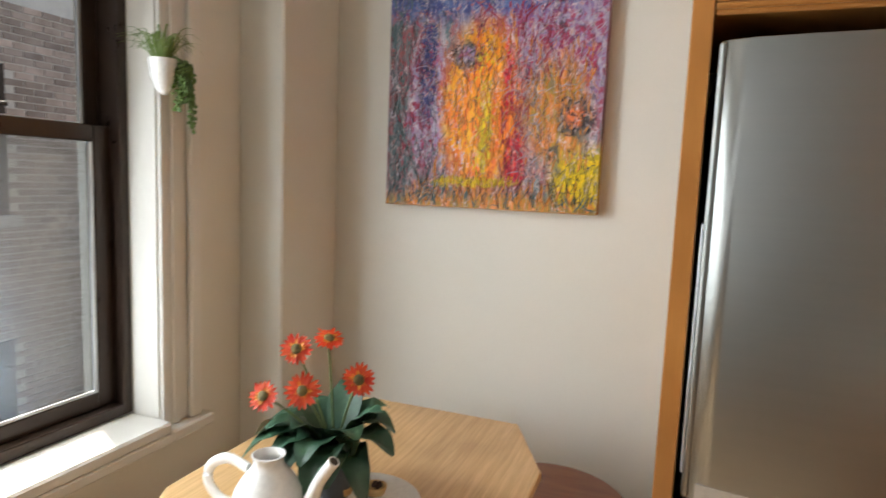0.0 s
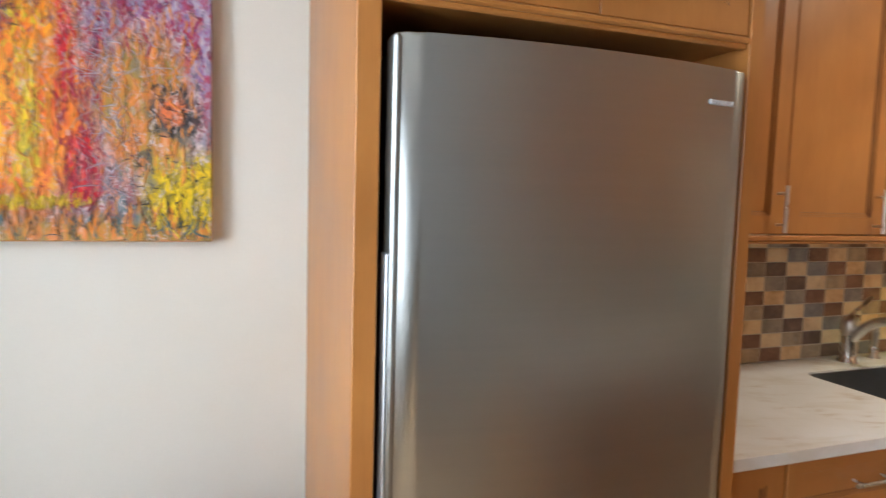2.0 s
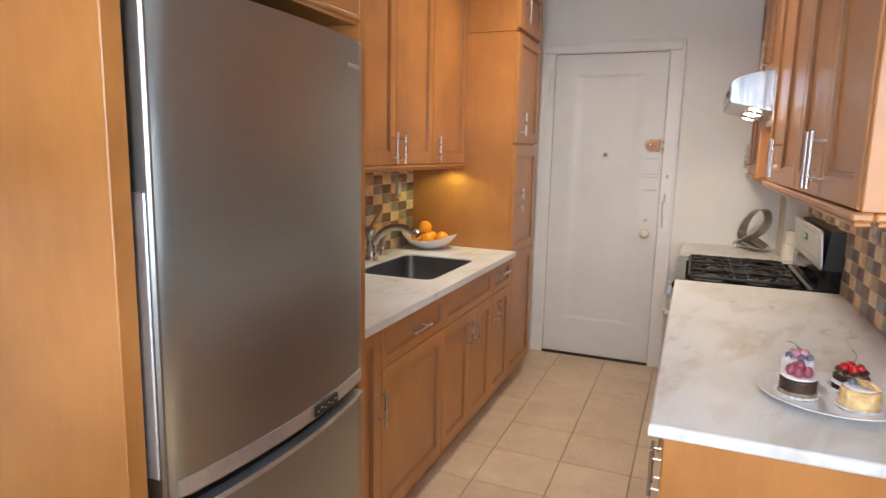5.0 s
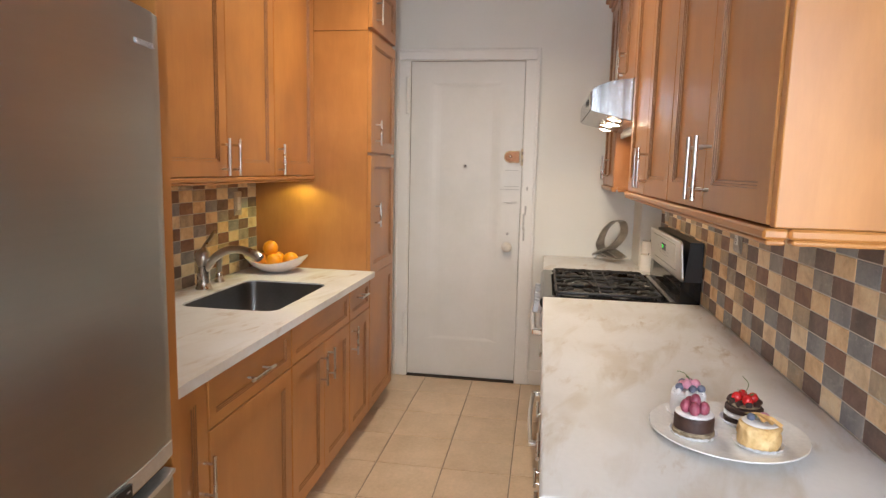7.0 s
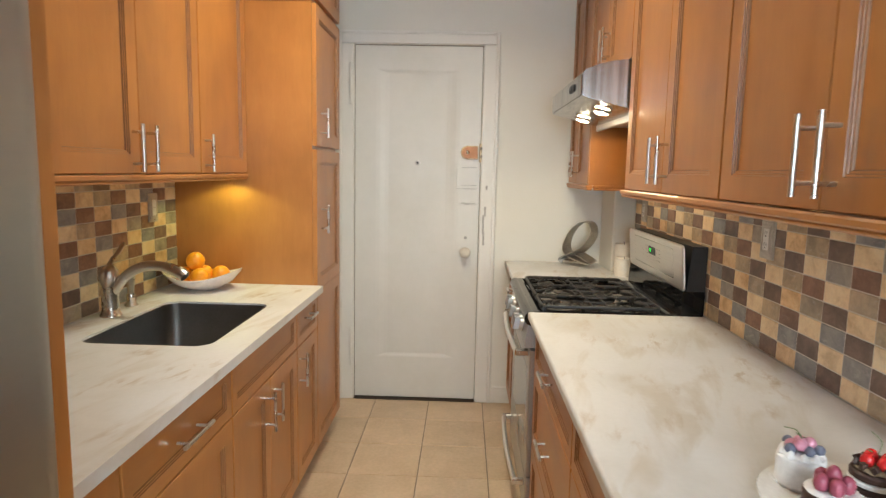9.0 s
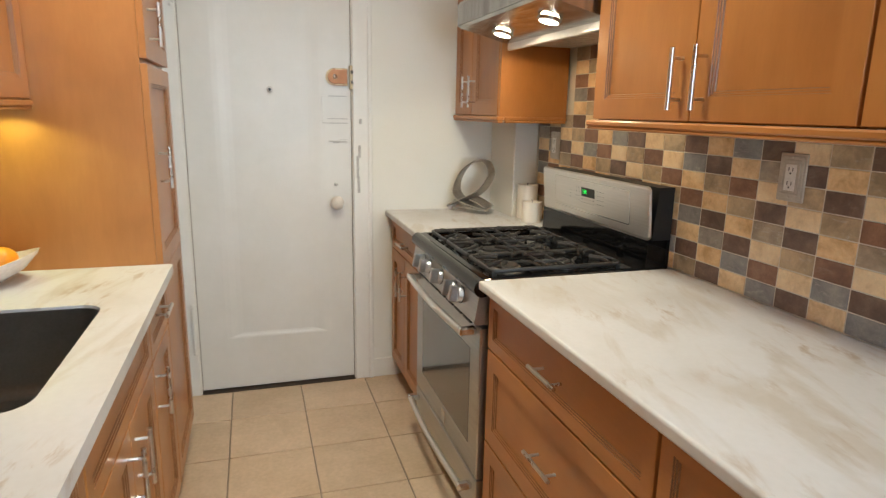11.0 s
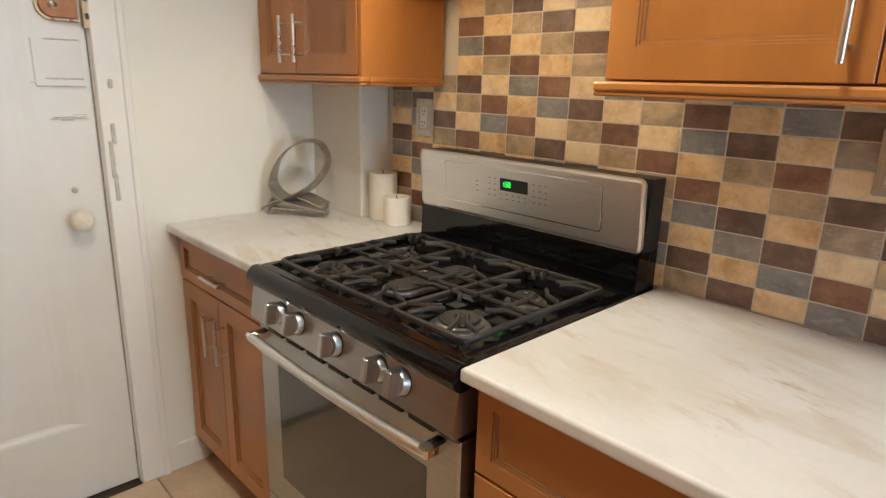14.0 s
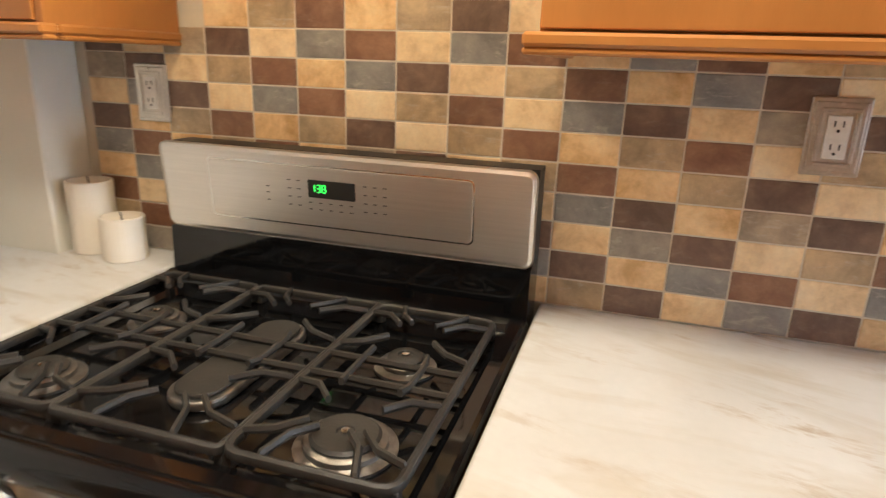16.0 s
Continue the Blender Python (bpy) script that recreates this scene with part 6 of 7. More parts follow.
def gerbera_pot():
    px, py = -0.285, 1.245
    p = thing("potted_gerbera", (px, py, TT), "red-orange gerberas in a slate-grey pot on the table", "plant")
    pot = lathe([(0.030, 0.0), (0.034, 0.002), (0.047, 0.098), (0.049, 0.10), (0.044, 0.10), (0.040, 0.085), (0.001, 0.083)], Matrix.Translation((px, py, TT + 0.0005)), 28)
    part("pot", pot, POTGREY, p, "slate-grey tapered pot", True)
    core = (px, py, TT + 0.10)
    for (hx, hy, hz), f, r in (((-0.363, 1.22, 1.071), (0.25, -0.8, 0.45), 0.034), ((-0.315, 1.26, 1.088), (0.35, -0.3, 0.9), 0.033), ((-0.335, 1.20, 0.998), (0.35, -0.9, 0.3), 0.038), ((-0.225, 1.22, 1.030), (0.55, -0.7, 0.5), 0.034), ((-0.425, 1.20, 0.972), (0.1, -0.85, 0.4), 0.033)):
        # the heads lean out over the near edge of the pot
        flower(p, (hx + 0.055, hy - 0.085, hz + 0.031), f, core, r * 0.93)
    for tip, w, dr in (((-0.175, 1.25, 0.955), 0.030, 0.030), ((-0.19, 1.17, 0.925), 0.030, 0.035), ((-0.235, 1.13, 0.83), 0.034, 0.035), ((-0.29, 1.12, 0.87), 0.034, 0.045), ((-0.37, 1.13, 0.865), 0.032, 0.045), ((-0.45, 1.19, 0.87), 0.034, 0.05), ((-0.485, 1.24, 0.852), 0.036, 0.06),
                       ((-0.13, 1.215, 0.885), 0.034, 0.045), ((-0.155, 1.275, 0.905), 0.036, 0.050), ((-0.165, 1.16, 0.80), 0.032, 0.05), ((-0.26, 1.10, 0.80), 0.036, 0.06), ((-0.345, 1.11, 0.81), 0.036, 0.06), ((-0.46, 1.15, 0.83), 0.036, 0.06), ((-0.42, 1.32, 0.90), 0.034, 0.05), ((-0.30, 1.36, 0.98), 0.030, 0.03), ((-0.20, 1.34, 0.93), 0.032, 0.04), ((-0.215, 1.20, 0.875), 0.036, 0.05), ((-0.33, 1.15, 0.93), 0.030, 0.03), ((-0.40, 1.16, 0.91), 0.030, 0.04)):
        big_leaf(p, (px + (tip[0] - px) * 0.08, py + (tip[1] - py) * 0.08, TT + 0.098), tip, w * 1.25, dr)


gerbera_pot()


def teapot():
    cx, cy = -0.335, 1.085
    t = thing("teapot", (cx, cy, TT), "white glazed teapot without its lid on the table", "teapot")
    prof = [(0.044, 0.0), (0.052, 0.003), (0.068, 0.035), (0.070, 0.060), (0.064, 0.084), (0.046, 0.112), (0.031, 0.128), (0.029, 0.146), (0.033, 0.152), (0.030, 0.153), (0.025, 0.146), (0.025, 0.130), (0.045, 0.108), (0.060, 0.065), (0.040, 0.01), (0.001, 0.008)]
    part("body", lathe(prof, Matrix.Translation((cx, cy, TT + 0.0005)), 36), CERAMIC, t, smooth=True)
    d = Vector((0.95, -0.05, 0)).normalized()
    o = Vector((cx, cy, TT))
    part("spout", tube(arc([o + d * 0.058 + Vector((0, 0, 0.045)), o + d * 0.095 + Vector((0, 0, 0.075)), o + d * 0.118 + Vector((0, 0, 0.125)), o + d * 0.150 + Vector((0, 0, 0.172))], 5), [0.020, 0.019, 0.018, 0.017, 0.016, 0.015, 0.0145, 0.014, 0.013, 0.0125, 0.012, 0.012, 0.0118, 0.0115, 0.0115, 0.0118], 14), CERAMIC, t, "", True)
    # the mouth is a disc coloured dark for the shade inside the spout
    part("spout_mouth", lathe([(0.0085, 0.0), (0.0085, 0.0006), (0.001, 0.0006)], Matrix.Translation(o + d * 0.1502 + Vector((0, 0, 0.1722))) @ (d * 0.6 + Vector((0, 0, 0.8))).to_track_quat("Z", "Y").to_matrix().to_4x4(), 12), GAPSHADE, t, "dark spout mouth")
    part("handle", tube(arc([o - d * 0.050 + Vector((0, 0, 0.112)), o - d * 0.10 + Vector((0, 0, 0.122)), o - d * 0.145 + Vector((0, 0, 0.098)), o - d * 0.155 + Vector((0, 0, 0.06)), o - d * 0.120 + Vector((0, 0, 0.03)), o - d * 0.064 + Vector((0, 0, 0.032))], 5), 0.0085, 10, flat=1.3), CERAMIC, t, "", True)


teapot()


def tea_plate():
    cx, cy = -0.205, 1.235
    solid("tea_plate", lathe([(0.06, 0.0), (0.07, 0.002), (0.112, 0.010), (0.122, 0.013), (0.121, 0.015), (0.108, 0.012), (0.07, 0.005), (0.001, 0.005)], Matrix.Translation((cx, cy, TT + 0.0004)), 40), CERAMIC, "white glazed plate with small tarts on the table", "plate", smooth=True)
    for k, (dx, dy) in enumerate(((0.005, 0.045), (-0.060, 0.015))):
        x, y, z = cx + dx, cy + dy, TT + 0.008
        t = thing("small_tart", (x, y, z), "small golden tart topped with dark fruit" if k == 0 else "small tart topped with dark red fruit", "cake", "tarts on the tea plate")
        part("crust", lathe([(0.016, 0), (0.020, 0.002), (0.025, 0.018), (0.024, 0.020), (0.020, 0.016), (0.001, 0.015)], Matrix.Translation((x, y, z)), 20), CRUMB, t, "golden crust", True)
        rnd = random.Random(k)
        for j in range(7):
            bm = bmesh.new()
            bmesh.ops.create_icosphere(bm, subdivisions=2, radius=0.0058, matrix=Matrix.Translation((x + rnd.uniform(-0.012, 0.012), y + rnd.uniform(-0.012, 0.012), z + 0.019 + 0.003 * (j % 3))))
            part("fruit", bm, CHOC if k == 0 else RASP, t, "dark fruit", True)


tea_plate()
solid("white_cup", lathe([(0.026, 0.0), (0.030, 0.002), (0.034, 0.11), (0.033, 0.112), (0.030, 0.108), (0.027, 0.006), (0.001, 0.005)], Matrix.Translation((-0.345, 1.262, TT + 0.0005)), 28), CERAMIC, "tall white glazed cup beside the potted gerberas", "cup", smooth=True)


def painting_material():
    m, nt, b = nodes_of("abstract_painting")
    tc = nt.nodes.new("ShaderNodeTexCoord")
    mp = nt.nodes.new("ShaderNodeMapping")
    nt.links.new(tc.outputs["Generated"], mp.inputs["Vector"])
    base = mp.outputs["Vector"]
    wob = add(nt, "ShaderNodeTexNoise", Scale=14.0, Detail=6.0, Roughness=0.7)
    nt.links.new(base, wob.inputs["Vector"])
    addv = nt.nodes.new("ShaderNodeMix")
    addv.data_type, addv.blend_type = "RGBA", "LINEAR_LIGHT"
    addv.inputs[0].default_value = 0.05
    nt.links.new(base, addv.inputs[6]), nt.links.new(wob.outputs["Color"], addv.inputs[7])
    sep = nt.nodes.new("ShaderNodeSeparateXYZ")
    nt.links.new(addv.outputs[2], sep.inputs[0])
    u, v = sep.outputs["X"], sep.outputs["Z"]

    def blob(cu, cv, ru, rv):
        """1 inside a soft-edged patch."""
        out = []
        for s, c, r in ((u, cu, ru), (v, cv, rv)):
            a = nt.nodes.new("ShaderNodeMath")
            a.operation = "SUBTRACT"
            a.inputs[1].default_value = c
            nt.links.new(s, a.inputs[0])
            d = nt.nodes.new("ShaderNodeMath")
            d.operation = "DIVIDE"
            d.inputs[1].default_value = r
            nt.links.new(a.outputs[0], d.inputs[0])
            e = nt.nodes.new("ShaderNodeMath")
            e.operation = "POWER"
            e.inputs[1].default_value = 2.0
            ab = nt.nodes.new("ShaderNodeMath")
            ab.operation = "ABSOLUTE"
            nt.links.new(d.outputs[0], ab.inputs[0]), nt.links.new(ab.outputs[0], e.inputs[0])
            out.append(e.outputs[0])
        s = nt.nodes.new("ShaderNodeMath")
        s.operation = "ADD"
        nt.links.new(out[0], s.inputs[0]), nt.links.new(out[1], s.inputs[1])
        mr = nt.nodes.new("ShaderNodeMapRange")
        mr.inputs["From Min"].default_value, mr.inputs["From Max"].default_value = 1.35, 0.55
        nt.links.new(s.outputs[0], mr.inputs["Value"])
        return mr.outputs[0]

    # strokes: upright palette-knife streaks
    st = nt.nodes.new("ShaderNodeMapping")
    st.inputs["Scale"].default_value = (30, 30, 5)
    nt.links.new(base, st.inputs["Vector"])
    n1 = add(nt, "ShaderNodeTexNoise", Scale=1.0, Detail=7.0, Roughness=0.78, Distortion=0.15)
    nt.links.new(st.outputs[0], n1.inputs["Vector"])
    st2 = nt.nodes.new("ShaderNodeMapping")
    st2.inputs["Scale"].default_value, st2.inputs["Location"].default_value = (46, 46, 26), (3, 7, 5)
    nt.links.new(base, st2.inputs["Vector"])
    n2 = add(nt, "ShaderNodeTexNoise", Scale=1.0, Detail=6.0, Roughness=0.82, Distortion=0.3)
    nt.links.new(st2.outputs[0], n2.inputs["Vector"])
    def daub(n, scale, shift, amount):
        """Flat palette-knife patches laid over the streaks."""
        q = nt.nodes.new("ShaderNodeMapping")
        q.inputs["Scale"].default_value, q.inputs["Location"].default_value = scale, shift
        nt.links.new(addv.outputs[2], q.inputs["Vector"])
        vo = nt.nodes.new("ShaderNodeTexVoronoi")
        vo.inputs["Scale"].default_value = 1.0
        nt.links.new(q.outputs[0], vo.inputs["Vector"])
        s = nt.nodes.new("ShaderNodeSeparateXYZ")
        nt.links.new(vo.outputs["Color"], s.inputs[0])
        mx = nt.nodes.new("ShaderNodeMix")
        mx.inputs[0].default_value = amount
        nt.links.new(n.outputs[0], mx.inputs[2]), nt.links.new(s.outputs["X"], mx.inputs[3])
        return mx

    n1, n2 = daub(n1, (38, 38, 12), (0, 0, 0), 0.22), daub(n2, (46, 46, 30), (2, 5, 9), 0.25)
    col = ramp(nt, n1.outputs[0], [(0.30, (0.05, 0.085, 0.095)), (0.42, (0.14, 0.20, 0.22)), (0.50, (0.33, 0.10, 0.10)), (0.58, (0.30, 0.26, 0.30)), (0.68, (0.42, 0.40, 0.46))])
    warm = ramp(nt, n1.outputs[0], [(0.30, (0.50, 0.06, 0.03)), (0.42, (0.72, 0.17, 0.04)), (0.52, (0.82, 0.30, 0.07)), (0.62, (0.83, 0.44, 0.06)), (0.72, (0.80, 0.55, 0.20))])
    blue = ramp(nt, n2.outputs[0], [(0.30, (0.025, 0.03, 0.10)), (0.45, (0.08, 0.10, 0.25)), (0.55, (0.14, 0.20, 0.36)), (0.66, (0.40, 0.12, 0.10)), (0.74, (0.50, 0.25, 0.08))])
    mauve = ramp(nt, n2.outputs[0], [(0.32, (0.10, 0.06, 0.14)), (0.44, (0.38, 0.07, 0.10)), (0.54, (0.25, 0.20, 0.34)), (0.64, (0.46, 0.42, 0.48)), (0.74, (0.55, 0.25, 0.12))])
    yellow = ramp(nt, n2.outputs[0], [(0.32, (0.14, 0.14, 0.09)), (0.46, (0.42, 0.32, 0.05)), (0.56, (0.72, 0.50, 0.02)), (0.68, (0.78, 0.62, 0.08))])
    ochre = ramp(nt, n1.outputs[0], [(0.32, (0.10, 0.10, 0.09)), (0.46, (0.36, 0.24, 0.08)), (0.56, (0.65, 0.26, 0.12)), (0.68, (0.68, 0.42, 0.26))])
    red = ramp(nt, n1.outputs[0], [(0.35, (0.36, 0.015, 0.03)), (0.55, (0.62, 0.04, 0.05)), (0.7, (0.70, 0.35, 0.30))])
    col = mixc(nt, blob(0.78, 0.72, 0.36, 0.40), col, mauve)
    col = mixc(nt, blob(0.20, 0.45, 0.10, 0.30), col, mauve)
    col = mixc(nt, blob(0.40, 1.0, 0.75, 0.20), col, blue)
    col = mixc(nt, blob(0.46, 0.44, 0.19, 0.36), col, warm)
    col = mixc(nt, blob(0.80, 0.42, 0.14, 0.22), col, ochre)
    col = mixc(nt, blob(0.63, 0.22, 0.05, 0.11), col, red)
    col = mixc(nt, blob(0.58, 0.55, 0.03, 0.20), col, red)
    col = mixc(nt, blob(0.485, 0.34, 0.028, 0.20), col, yellow)
    col = mixc(nt, blob(0.96, 0.13, 0.17, 0.15), col, yellow)
    col = mixc(nt, blob(0.5, -0.02, 0.9, 0.09), col, ochre)
    col = mixc(nt, blob(0.45, 0.115, 0.22, 0.014), col, yellow)
    col = mixc(nt, blob(0.39, 0.66, 0.07, 0.055), col, (0.16, 0.13, 0.12))
    col = mixc(nt, blob(0.39, 0.66, 0.045, 0.032), col, mauve)
    col = mixc(nt, blob(0.885, 0.40, 0.075, 0.080), col, (0.09, 0.075, 0.07))
    col = mixc(nt, blob(0.885, 0.40, 0.040, 0.045), col, (0.66, 0.24, 0.14))
    # dribbled dark and pale threads
    for k, (scale, tone, lo) in enumerate((((16, 16, 4), (0.03, 0.025, 0.03), 0.007), ((18, 18, 5), (0.66, 0.56, 0.55), 0.006))):
        q = nt.nodes.new("ShaderNodeMapping")
        q.inputs["Scale"].default_value, q.inputs["Location"].default_value = scale, (k * 3.1, k * 1.7, k * 5.3)
        q.inputs["Rotation"].default_value = (0, 0.35 * k, 0)
        nt.links.new(addv.outputs[2], q.inputs["Vector"])
        nn = add(nt, "ShaderNodeTexNoise", Scale=1.0, Detail=3.0, Roughness=0.5, Distortion=0.4)
        nt.links.new(q.outputs[0], nn.inputs["Vector"])
        line = ramp(nt, nn.outputs[0], [(0.5 - 2 * lo, (0, 0, 0)), (0.5 - lo * 0.6, (0.92,) * 3), (0.5 + lo * 0.6, (0.92,) * 3), (0.5 + 2 * lo, (0, 0, 0))])
        col = mixc(nt, line, col, tone)
    hs = nt.nodes.new("ShaderNodeHueSaturation")
    hs.inputs["Saturation"].default_value, hs.inputs["Value"].default_value = 1.18, 1.18
    nt.links.new(col, hs.inputs["Color"])
    nt.links.new(hs.outputs[0], b.inputs["Base Color"])
    b.inputs["Roughness"].default_value = 0.42
    bp = add(nt, "ShaderNodeBump", Strength=0.5, Distance=0.004)
    nt.links.new(n2.outputs[0], bp.inputs["Height"]), nt.links.new(bp.outputs[0], b.inputs["Normal"])
    return m


def abstract_painting():
    """Canvas with raised palette-knife threads laid over the painted ground."""
    x0, x1, z0, z1, y = -0.588, 0.134, 1.351, 2.10, 2.072
    art = solid("abstract_painting", box((x0, y, z0), (x1, 2.1165, z1), 0.003), painting_material(), "large colourful abstract painting on unframed canvas", "painting")
    rnd = random.Random(21)
    # colour, count, patches (u, v, spread u, spread v), lean from upright, length, half width
    kinds = (("dark", (0.030, 0.028, 0.036), 420, ((0.5, 0.35, 0.5, 0.35), (0.12, 0.4, 0.12, 0.4), (0.5, 0.06, 0.5, 0.06)), 14, (0.02, 0.11), 0.0008),
             ("dark", (0.040, 0.036, 0.040), 260, ((0.88, 0.40, 0.07, 0.08), (0.39, 0.66, 0.07, 0.05), (0.15, 0.3, 0.15, 0.3), (0.85, 0.15, 0.15, 0.12)), 90, (0.008, 0.03), 0.0011),
             ("lilac", (0.50, 0.45, 0.54), 420, ((0.75, 0.72, 0.25, 0.25), (0.20, 0.5, 0.05, 0.3), (0.68, 0.45, 0.06, 0.3)), 50, (0.012, 0.06), 0.0010),
             ("teal", (0.10, 0.16, 0.17), 330, ((0.05, 0.45, 0.06, 0.45), (0.14, 0.15, 0.14, 0.15), (0.5, 0.03, 0.5, 0.04)), 25, (0.015, 0.06), 0.0020),
             ("crimson", (0.40, 0.035, 0.075), 380, ((0.14, 0.5, 0.08, 0.35), (0.62, 0.3, 0.06, 0.2), (0.62, 0.72, 0.2, 0.15)), 22, (0.012, 0.05), 0.0016),
             ("orange", (0.80, 0.27, 0.045), 460, ((0.40, 0.42, 0.16, 0.32), (0.52, 0.5, 0.10, 0.3), (0.80, 0.45, 0.15, 0.25), (0.5, 0.06, 0.4, 0.05)), 16, (0.015, 0.06), 0.0019),
             ("yellow", (0.82, 0.56, 0.035), 260, ((0.48, 0.40, 0.05, 0.30), (0.93, 0.14, 0.10, 0.12), (0.45, 0.115, 0.20, 0.012)), 25, (0.010, 0.04), 0.0018),
             ("blue", (0.05, 0.075, 0.26), 260, ((0.4, 0.93, 0.45, 0.08), (0.2, 0.6, 0.03, 0.2)), 60, (0.012, 0.05), 0.0017),
             ("salmon", (0.72, 0.38, 0.30), 300, ((0.3, 0.10, 0.3, 0.06), (0.70, 0.25, 0.05, 0.12), (0.45, 0.6, 0.3, 0.2), (0.85, 0.55, 0.12, 0.15)), 35, (0.008, 0.04), 0.0014))
    for name, tone, count, patches, lean, length, half in kinds:
        verts, faces = [], []
        for k in range(count):
            u, v, su, sv = patches[k % len(patches)]
            cu, cv = u + su * rnd.uniform(-1, 1), v + sv * rnd.uniform(-1, 1)
            ang, ln = radians(rnd.gauss(0, lean)), rnd.uniform(*length)
            bend, w = rnd.uniform(-0.12, 0.12) * ln, half * rnd.uniform(0.6, 1.5)
            du, dv = math.sin(ang), math.cos(ang)
            px, pz = x0 + cu * (x1 - x0), z0 + cv * (z1 - z0)
            rows = []
            for i in range(4):
                t = i / 3 - 0.5
                off = bend * (1 - 4 * t * t)
                qx, qz = px + du * ln * t + dv * off, pz + dv * ln * t - du * off
                ww = w * (1.0 if i in (1, 2) else 0.35)
                rows.append([(qx + dv * ww, y - 0.0001, qz - du * ww), (qx, y - 0.0012 - 0.0004 * (k % 3), qz), (qx - dv * ww, y - 0.0001, qz + du * ww)])
            if any(not (x0 + 0.003 < q[0] < x1 - 0.003 and z0 + 0.003 < q[2] < z1 - 0.003) for row in rows for q in row):
                continue
            n = len(verts)
            verts += [q for row in rows for q in row]
            faces += [(n + 3 * i + j, n + 3 * i + j + 1, n + 3 * i + j + 4, n + 3 * i + j + 3) for i in range(3) for j in (0, 1)]
        me = bpy.data.meshes.new("paint_threads")
        me.from_pydata(verts, [], faces)
        me.materials.append(surf("paint_" + name, [c * 0.75 for c in tone], [min(0.9, c * 1.3) for c in tone], 25.0, 0.4, bump=0.1))
        ob = new("paint_threads", me)
        ob.parent = art
        tagged(ob, f"raised {name} threads of paint", kind="stuff")
    return art


abstract_painting()

# ceiling light over the aisle, and its plain neighbour in the dining corner
c = thing("ceiling_light", (2.55, 1.15, CEILING), "flush white glass ceiling light", "lamp")
part("base", lathe([(0.17, -0.0005), (0.17, -0.02), (0.155, -0.025), (0.001, -0.025)], Matrix.Translation((2.55, 1.15, CEILING)), 32), NICKEL, c, smooth=True)
part("glass_bowl", lathe([(0.152, -0.0255), (0.15, -0.04), (0.12, -0.07), (0.06, -0.088), (0.001, -0.092)], Matrix.Translation((2.55, 1.15, CEILING)), 32), glow("lit_glass", (1.0, 0.86, 0.68), 3.0), c, "glowing opal glass bowl", True)

# ---- outside ----
# outer wall out of view, added to bounce sunlight onto the brick building
fac = bmesh.new()
for lo, hi in (((-1.30, -12, 2.86), (-1.0, 14, 3.4)), ((-1.30, -12, -9.0), (-1.0, 14, -0.125)), ((-1.30, 2.46, -0.124), (-1.0, 14, 2.859)), ((-1.30, -12, -0.124), (-1.0, -3.41, 2.859))):
    box(lo, hi, 0, fac)
structure("facade", fac, STONE, "unseen pale outer wall added to bounce sunlight across the court", "wall")
structure("ground", box((-60, -60, -9.2), (60, 60, -9.0), 0), ASPHALT, "grey courtyard paving far below", "ground")
building = thing("brick_building", (-6.3, 4.5, -9.0), "weathered grey-brown brick apartment building across the court", "building")
part("wall", box((-6.8, -9, -9.0), (-6.012, 16, 5.2), 0), MORTAR, building, "pale mortar wall")
part("parapet", box((-6.85, -9, 5.201), (-5.95, 16, 5.45), 0.01), STONE, building, "stone coping")
for wy, wz in ((3.45, 0.9), (3.45, -1.9), (6.6, 0.9)):
    w = part("window", box((-6.011, wy, wz), (-5.985, wy + 0.95, wz + 1.5), 0.004), FRAMEDARK, building, "dark window of the building")
    part("pane", box((-5.984, wy + 0.06, wz + 0.06), (-5.980, wy + 0.89, wz + 1.44), 0), GLASS, w)
    part("stone_sill", box((-6.010, wy - 0.08, wz - 0.12), (-5.90, wy + 1.03, wz - 0.001), 0.006), STONE, w, "pale stone sill")
ac = thing("air_conditioner", (-5.85, 4.55, -1.75), "white window air conditioner on the brick building", "air conditioner")
part("case", box((-5.97, 4.32, -1.72), (-5.62, 4.72, -1.38), 0.01), WHITEPLASTIC, ac)
part("bracket", box((-5.97, 4.34, -1.76), (-5.65, 4.70, -1.725), 0.002), ALU, ac)
gr = bmesh.new()
for k in range(7):
    box((-5.619, 4.345, -1.69 + k * 0.042), (-5.612, 4.695, -1.672 + k * 0.042), 0, gr)
part("grille", gr, ALU, ac, "pale louvred grille")

# ---- pieces: tiles and bricks ----


def tile_mesh(name, w, h, d, material, bevel=0.0014):
    """A chamfered tile lying in x and z, facing +y, with its back on y = 0."""
    return mesh_from(name, box((-w / 2, 0, -h / 2), (w / 2, d, h / 2), bevel), material)


PITCH, ROW = 0.1036, 0.0539
TILES = [tile_mesh("tile", PITCH - 0.0028, ROW - 0.0028, 0.0085, m) for m in (TILE_DARK, TILE_LIGHT, TILE_GREY)]


def place_tile(parent, data, m):
    ob = new("tile", data)
    ob.parent = parent
    ob.matrix_basis = world_of(parent).inverted() @ m
    return ob


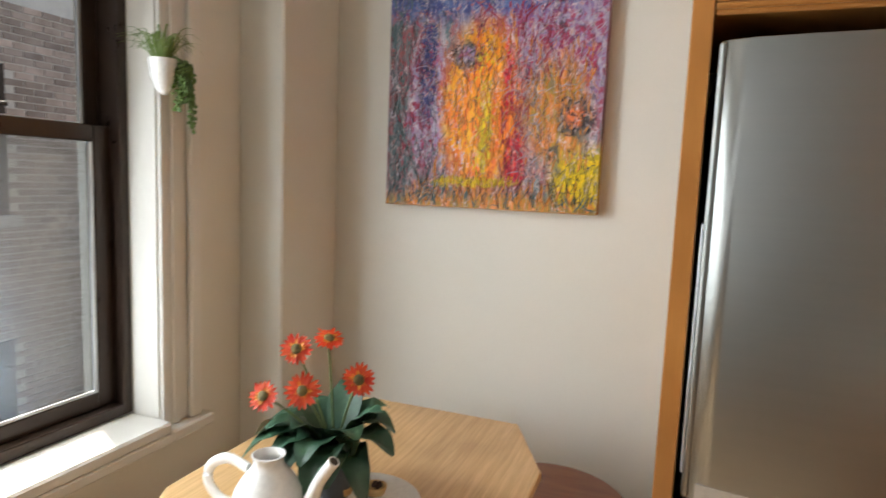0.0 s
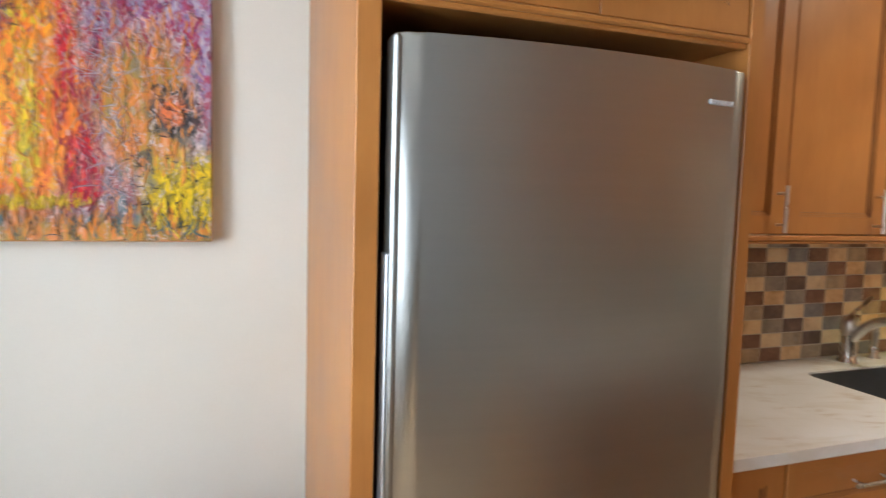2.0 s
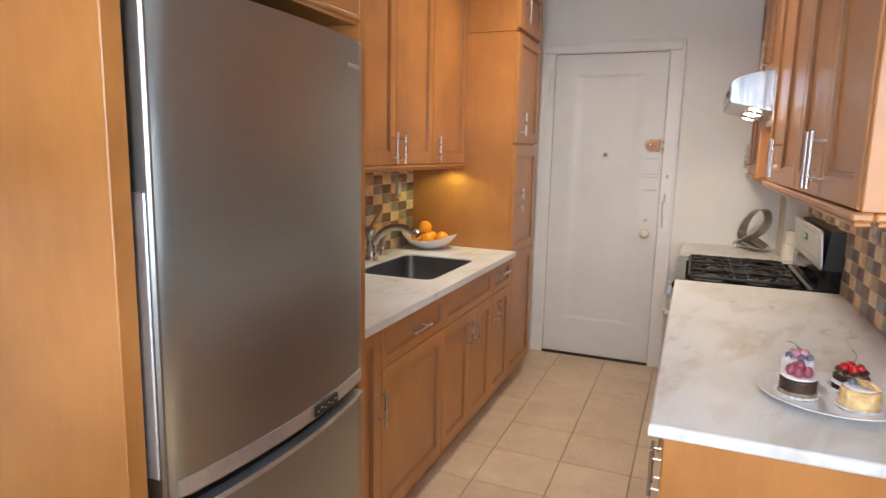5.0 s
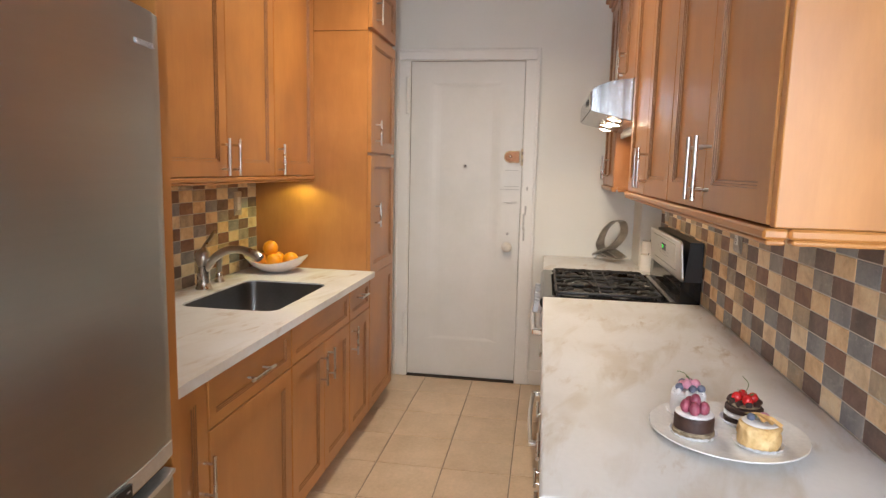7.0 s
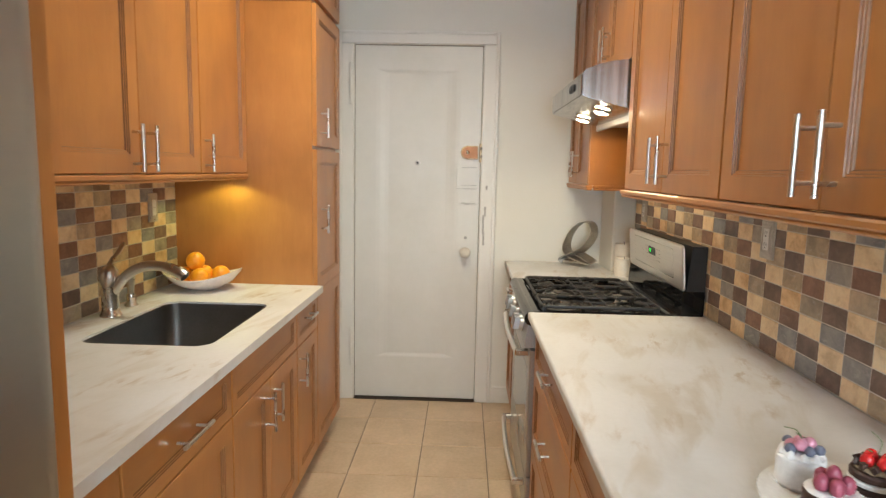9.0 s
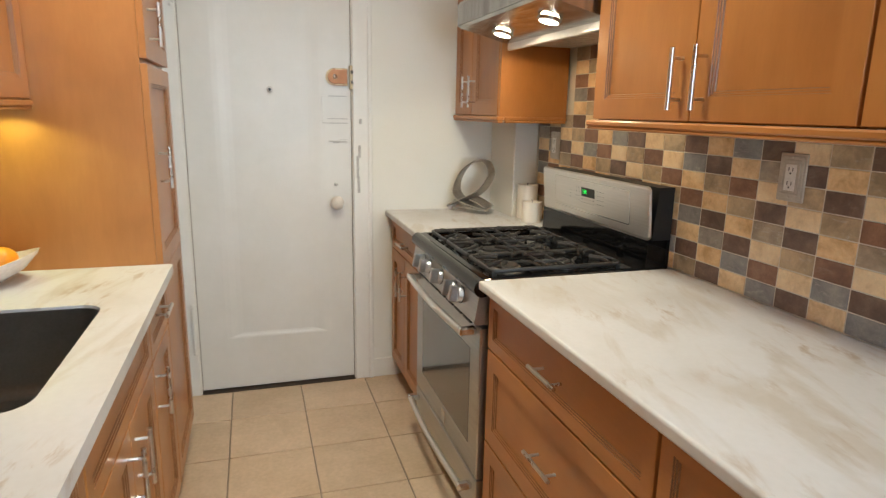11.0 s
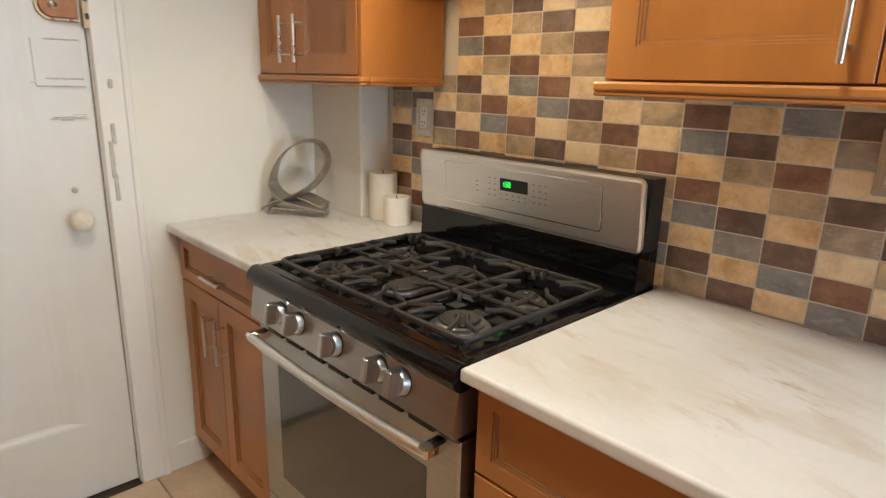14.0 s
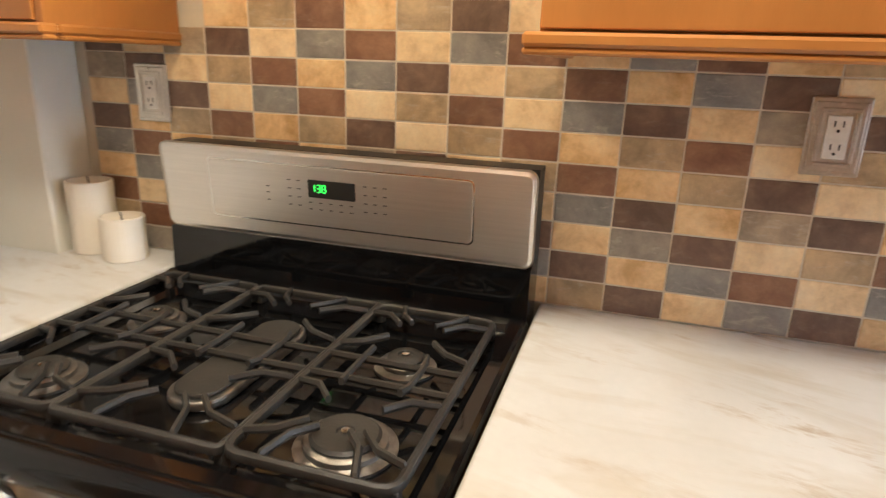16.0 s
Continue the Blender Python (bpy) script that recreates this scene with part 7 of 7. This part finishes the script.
def backsplash(name, cols, rows_of, x_of, y, side, shift, place, label):
    back = thing(name, place, label, "backsplash")
    back["kind"] = "structure"
    lo, hi = sorted((y, y + side * 0.0105))
    bed = bmesh.new()
    low = min(rows_of(c) for c in cols)
    xs = [x_of(c) for c in cols]
    box((min(xs) - PITCH / 2, lo, TOP + 0.0005), (max(xs) + PITCH / 2, hi, TOP + low * ROW), 0, bed)
    tall = [c for c in cols if rows_of(c) > low]
    if tall:
        xs = [x_of(c) for c in tall]
        box((min(xs) - PITCH / 2, lo, TOP + low * ROW), (max(xs) + PITCH / 2, hi, TOP + rows_of(tall[0]) * ROW), 0, bed)
    part("grout_bed", bed, GROUTWALL, back, "pale grout")
    rnd = random.Random(11)
    for c in cols:
        for r in range(rows_of(c)):
            kind = (c + r + shift) % 3
            turn = 180 * (side < 0)
            place_tile(back, TILES[kind], pose(x_of(c), y + side * 0.0035, TOP + 0.001 + (r + 0.5) * ROW, rnd.uniform(-0.25, 0.25), 0, turn + rnd.uniform(-0.25, 0.25)))


backsplash("backsplash_south", range(-11, 16), lambda c: 14 if -8 <= c - 0 <= -1 else 9, lambda c: 2.549 - PITCH / 2 - c * PITCH, 0.0005, 1, 0, (2.4, 0.0, TOP), "mixed brown, cream and slate tile backsplash")
backsplash("backsplash_north", range(0, 18), lambda c: 9, lambda c: 1.224 + PITCH * (c + 0.5), 2.2495, -1, 1, (2.1, 2.25, TOP), "mixed brown, cream and slate tile backsplash behind the sink")

FT = 0.3292
fl = [mesh_from("floor_tile", box((-FT / 2 + 0.0025, -FT / 2 + 0.0025, -0.007), (FT / 2 - 0.0025, FT / 2 - 0.0025, 0.0), 0.0018), FLOORTILE)]
for i in range(-15, 2):
    for j in range(-14, 4):
        x, y = 3.7135 + FT * (i + 0.5), 1.1255 + FT * (j + 0.5)
        if -1.3 < x < 4.2 and -0.1 < y < 2.3:
            ob = new("tile", fl[0])
            ob.parent = FLOOR
            ob.matrix_basis = pose(x, y, 0.0, random.uniform(-0.05, 0.05), random.uniform(-0.05, 0.05), random.choice((0, 90, 180, 270)))

BL, BH = 0.215, 0.074
brick = mesh_from("brick", box((0, -0.100, -0.031), (0.014, 0.100, 0.031), 0.003), BRICK)
rest = []
for r in range(-30, 48):
    for c in range(-8, 36):
        y, z = 1.6 + (c + 0.5 * (r % 2)) * BL, -0.5 + r * BH
        if any(wy - 0.1 < y < wy + 1.05 and wz - 0.14 < z < wz + 1.52 for wy, wz in ((3.45, 0.9), (3.45, -1.9), (6.6, 0.9))):
            continue
        if 4.25 < y < 5.75 and 0.95 < z < 3.3 or (4.8 < y < 5.75 and 0.3 < z < 0.95):
            ob = new("brick", brick)
            ob.parent = building
            ob.matrix_basis = world_of(building).inverted() @ pose(-6.013 + random.uniform(0, 0.004), y + random.uniform(-0.003, 0.003), z, random.uniform(-0.4, 0.4), 0, 0)
        else:
            rest.append((y, z))
bm_v, bm_f = [], []
for y, z in rest:
    n = len(bm_v)
    a, b, d0, d1 = -6.013, -5.999 + random.uniform(-0.002, 0.003), 0.100, 0.031
    bm_v += [(a, y - d0, z - d1), (a, y + d0, z - d1), (a, y + d0, z + d1), (a, y - d0, z + d1), (b, y - d0 + 0.002, z - d1 + 0.002), (b, y + d0 - 0.002, z - d1 + 0.002), (b, y + d0 - 0.002, z + d1 - 0.002), (b, y - d0 + 0.002, z + d1 - 0.002)]
    bm_f += [(n + 4, n + 5, n + 6, n + 7), (n, n + 1, n + 5, n + 4), (n + 1, n + 2, n + 6, n + 5), (n + 2, n + 3, n + 7, n + 6), (n + 3, n, n + 4, n + 7)]
me = bpy.data.meshes.new("far_brickwork")
me.from_pydata(bm_v, [], bm_f)
me.materials.append(BRICK)
me.transform(world_of(building).inverted())
far = new("far_brickwork", me)
far.parent = building
tagged(far, kind="stuff")
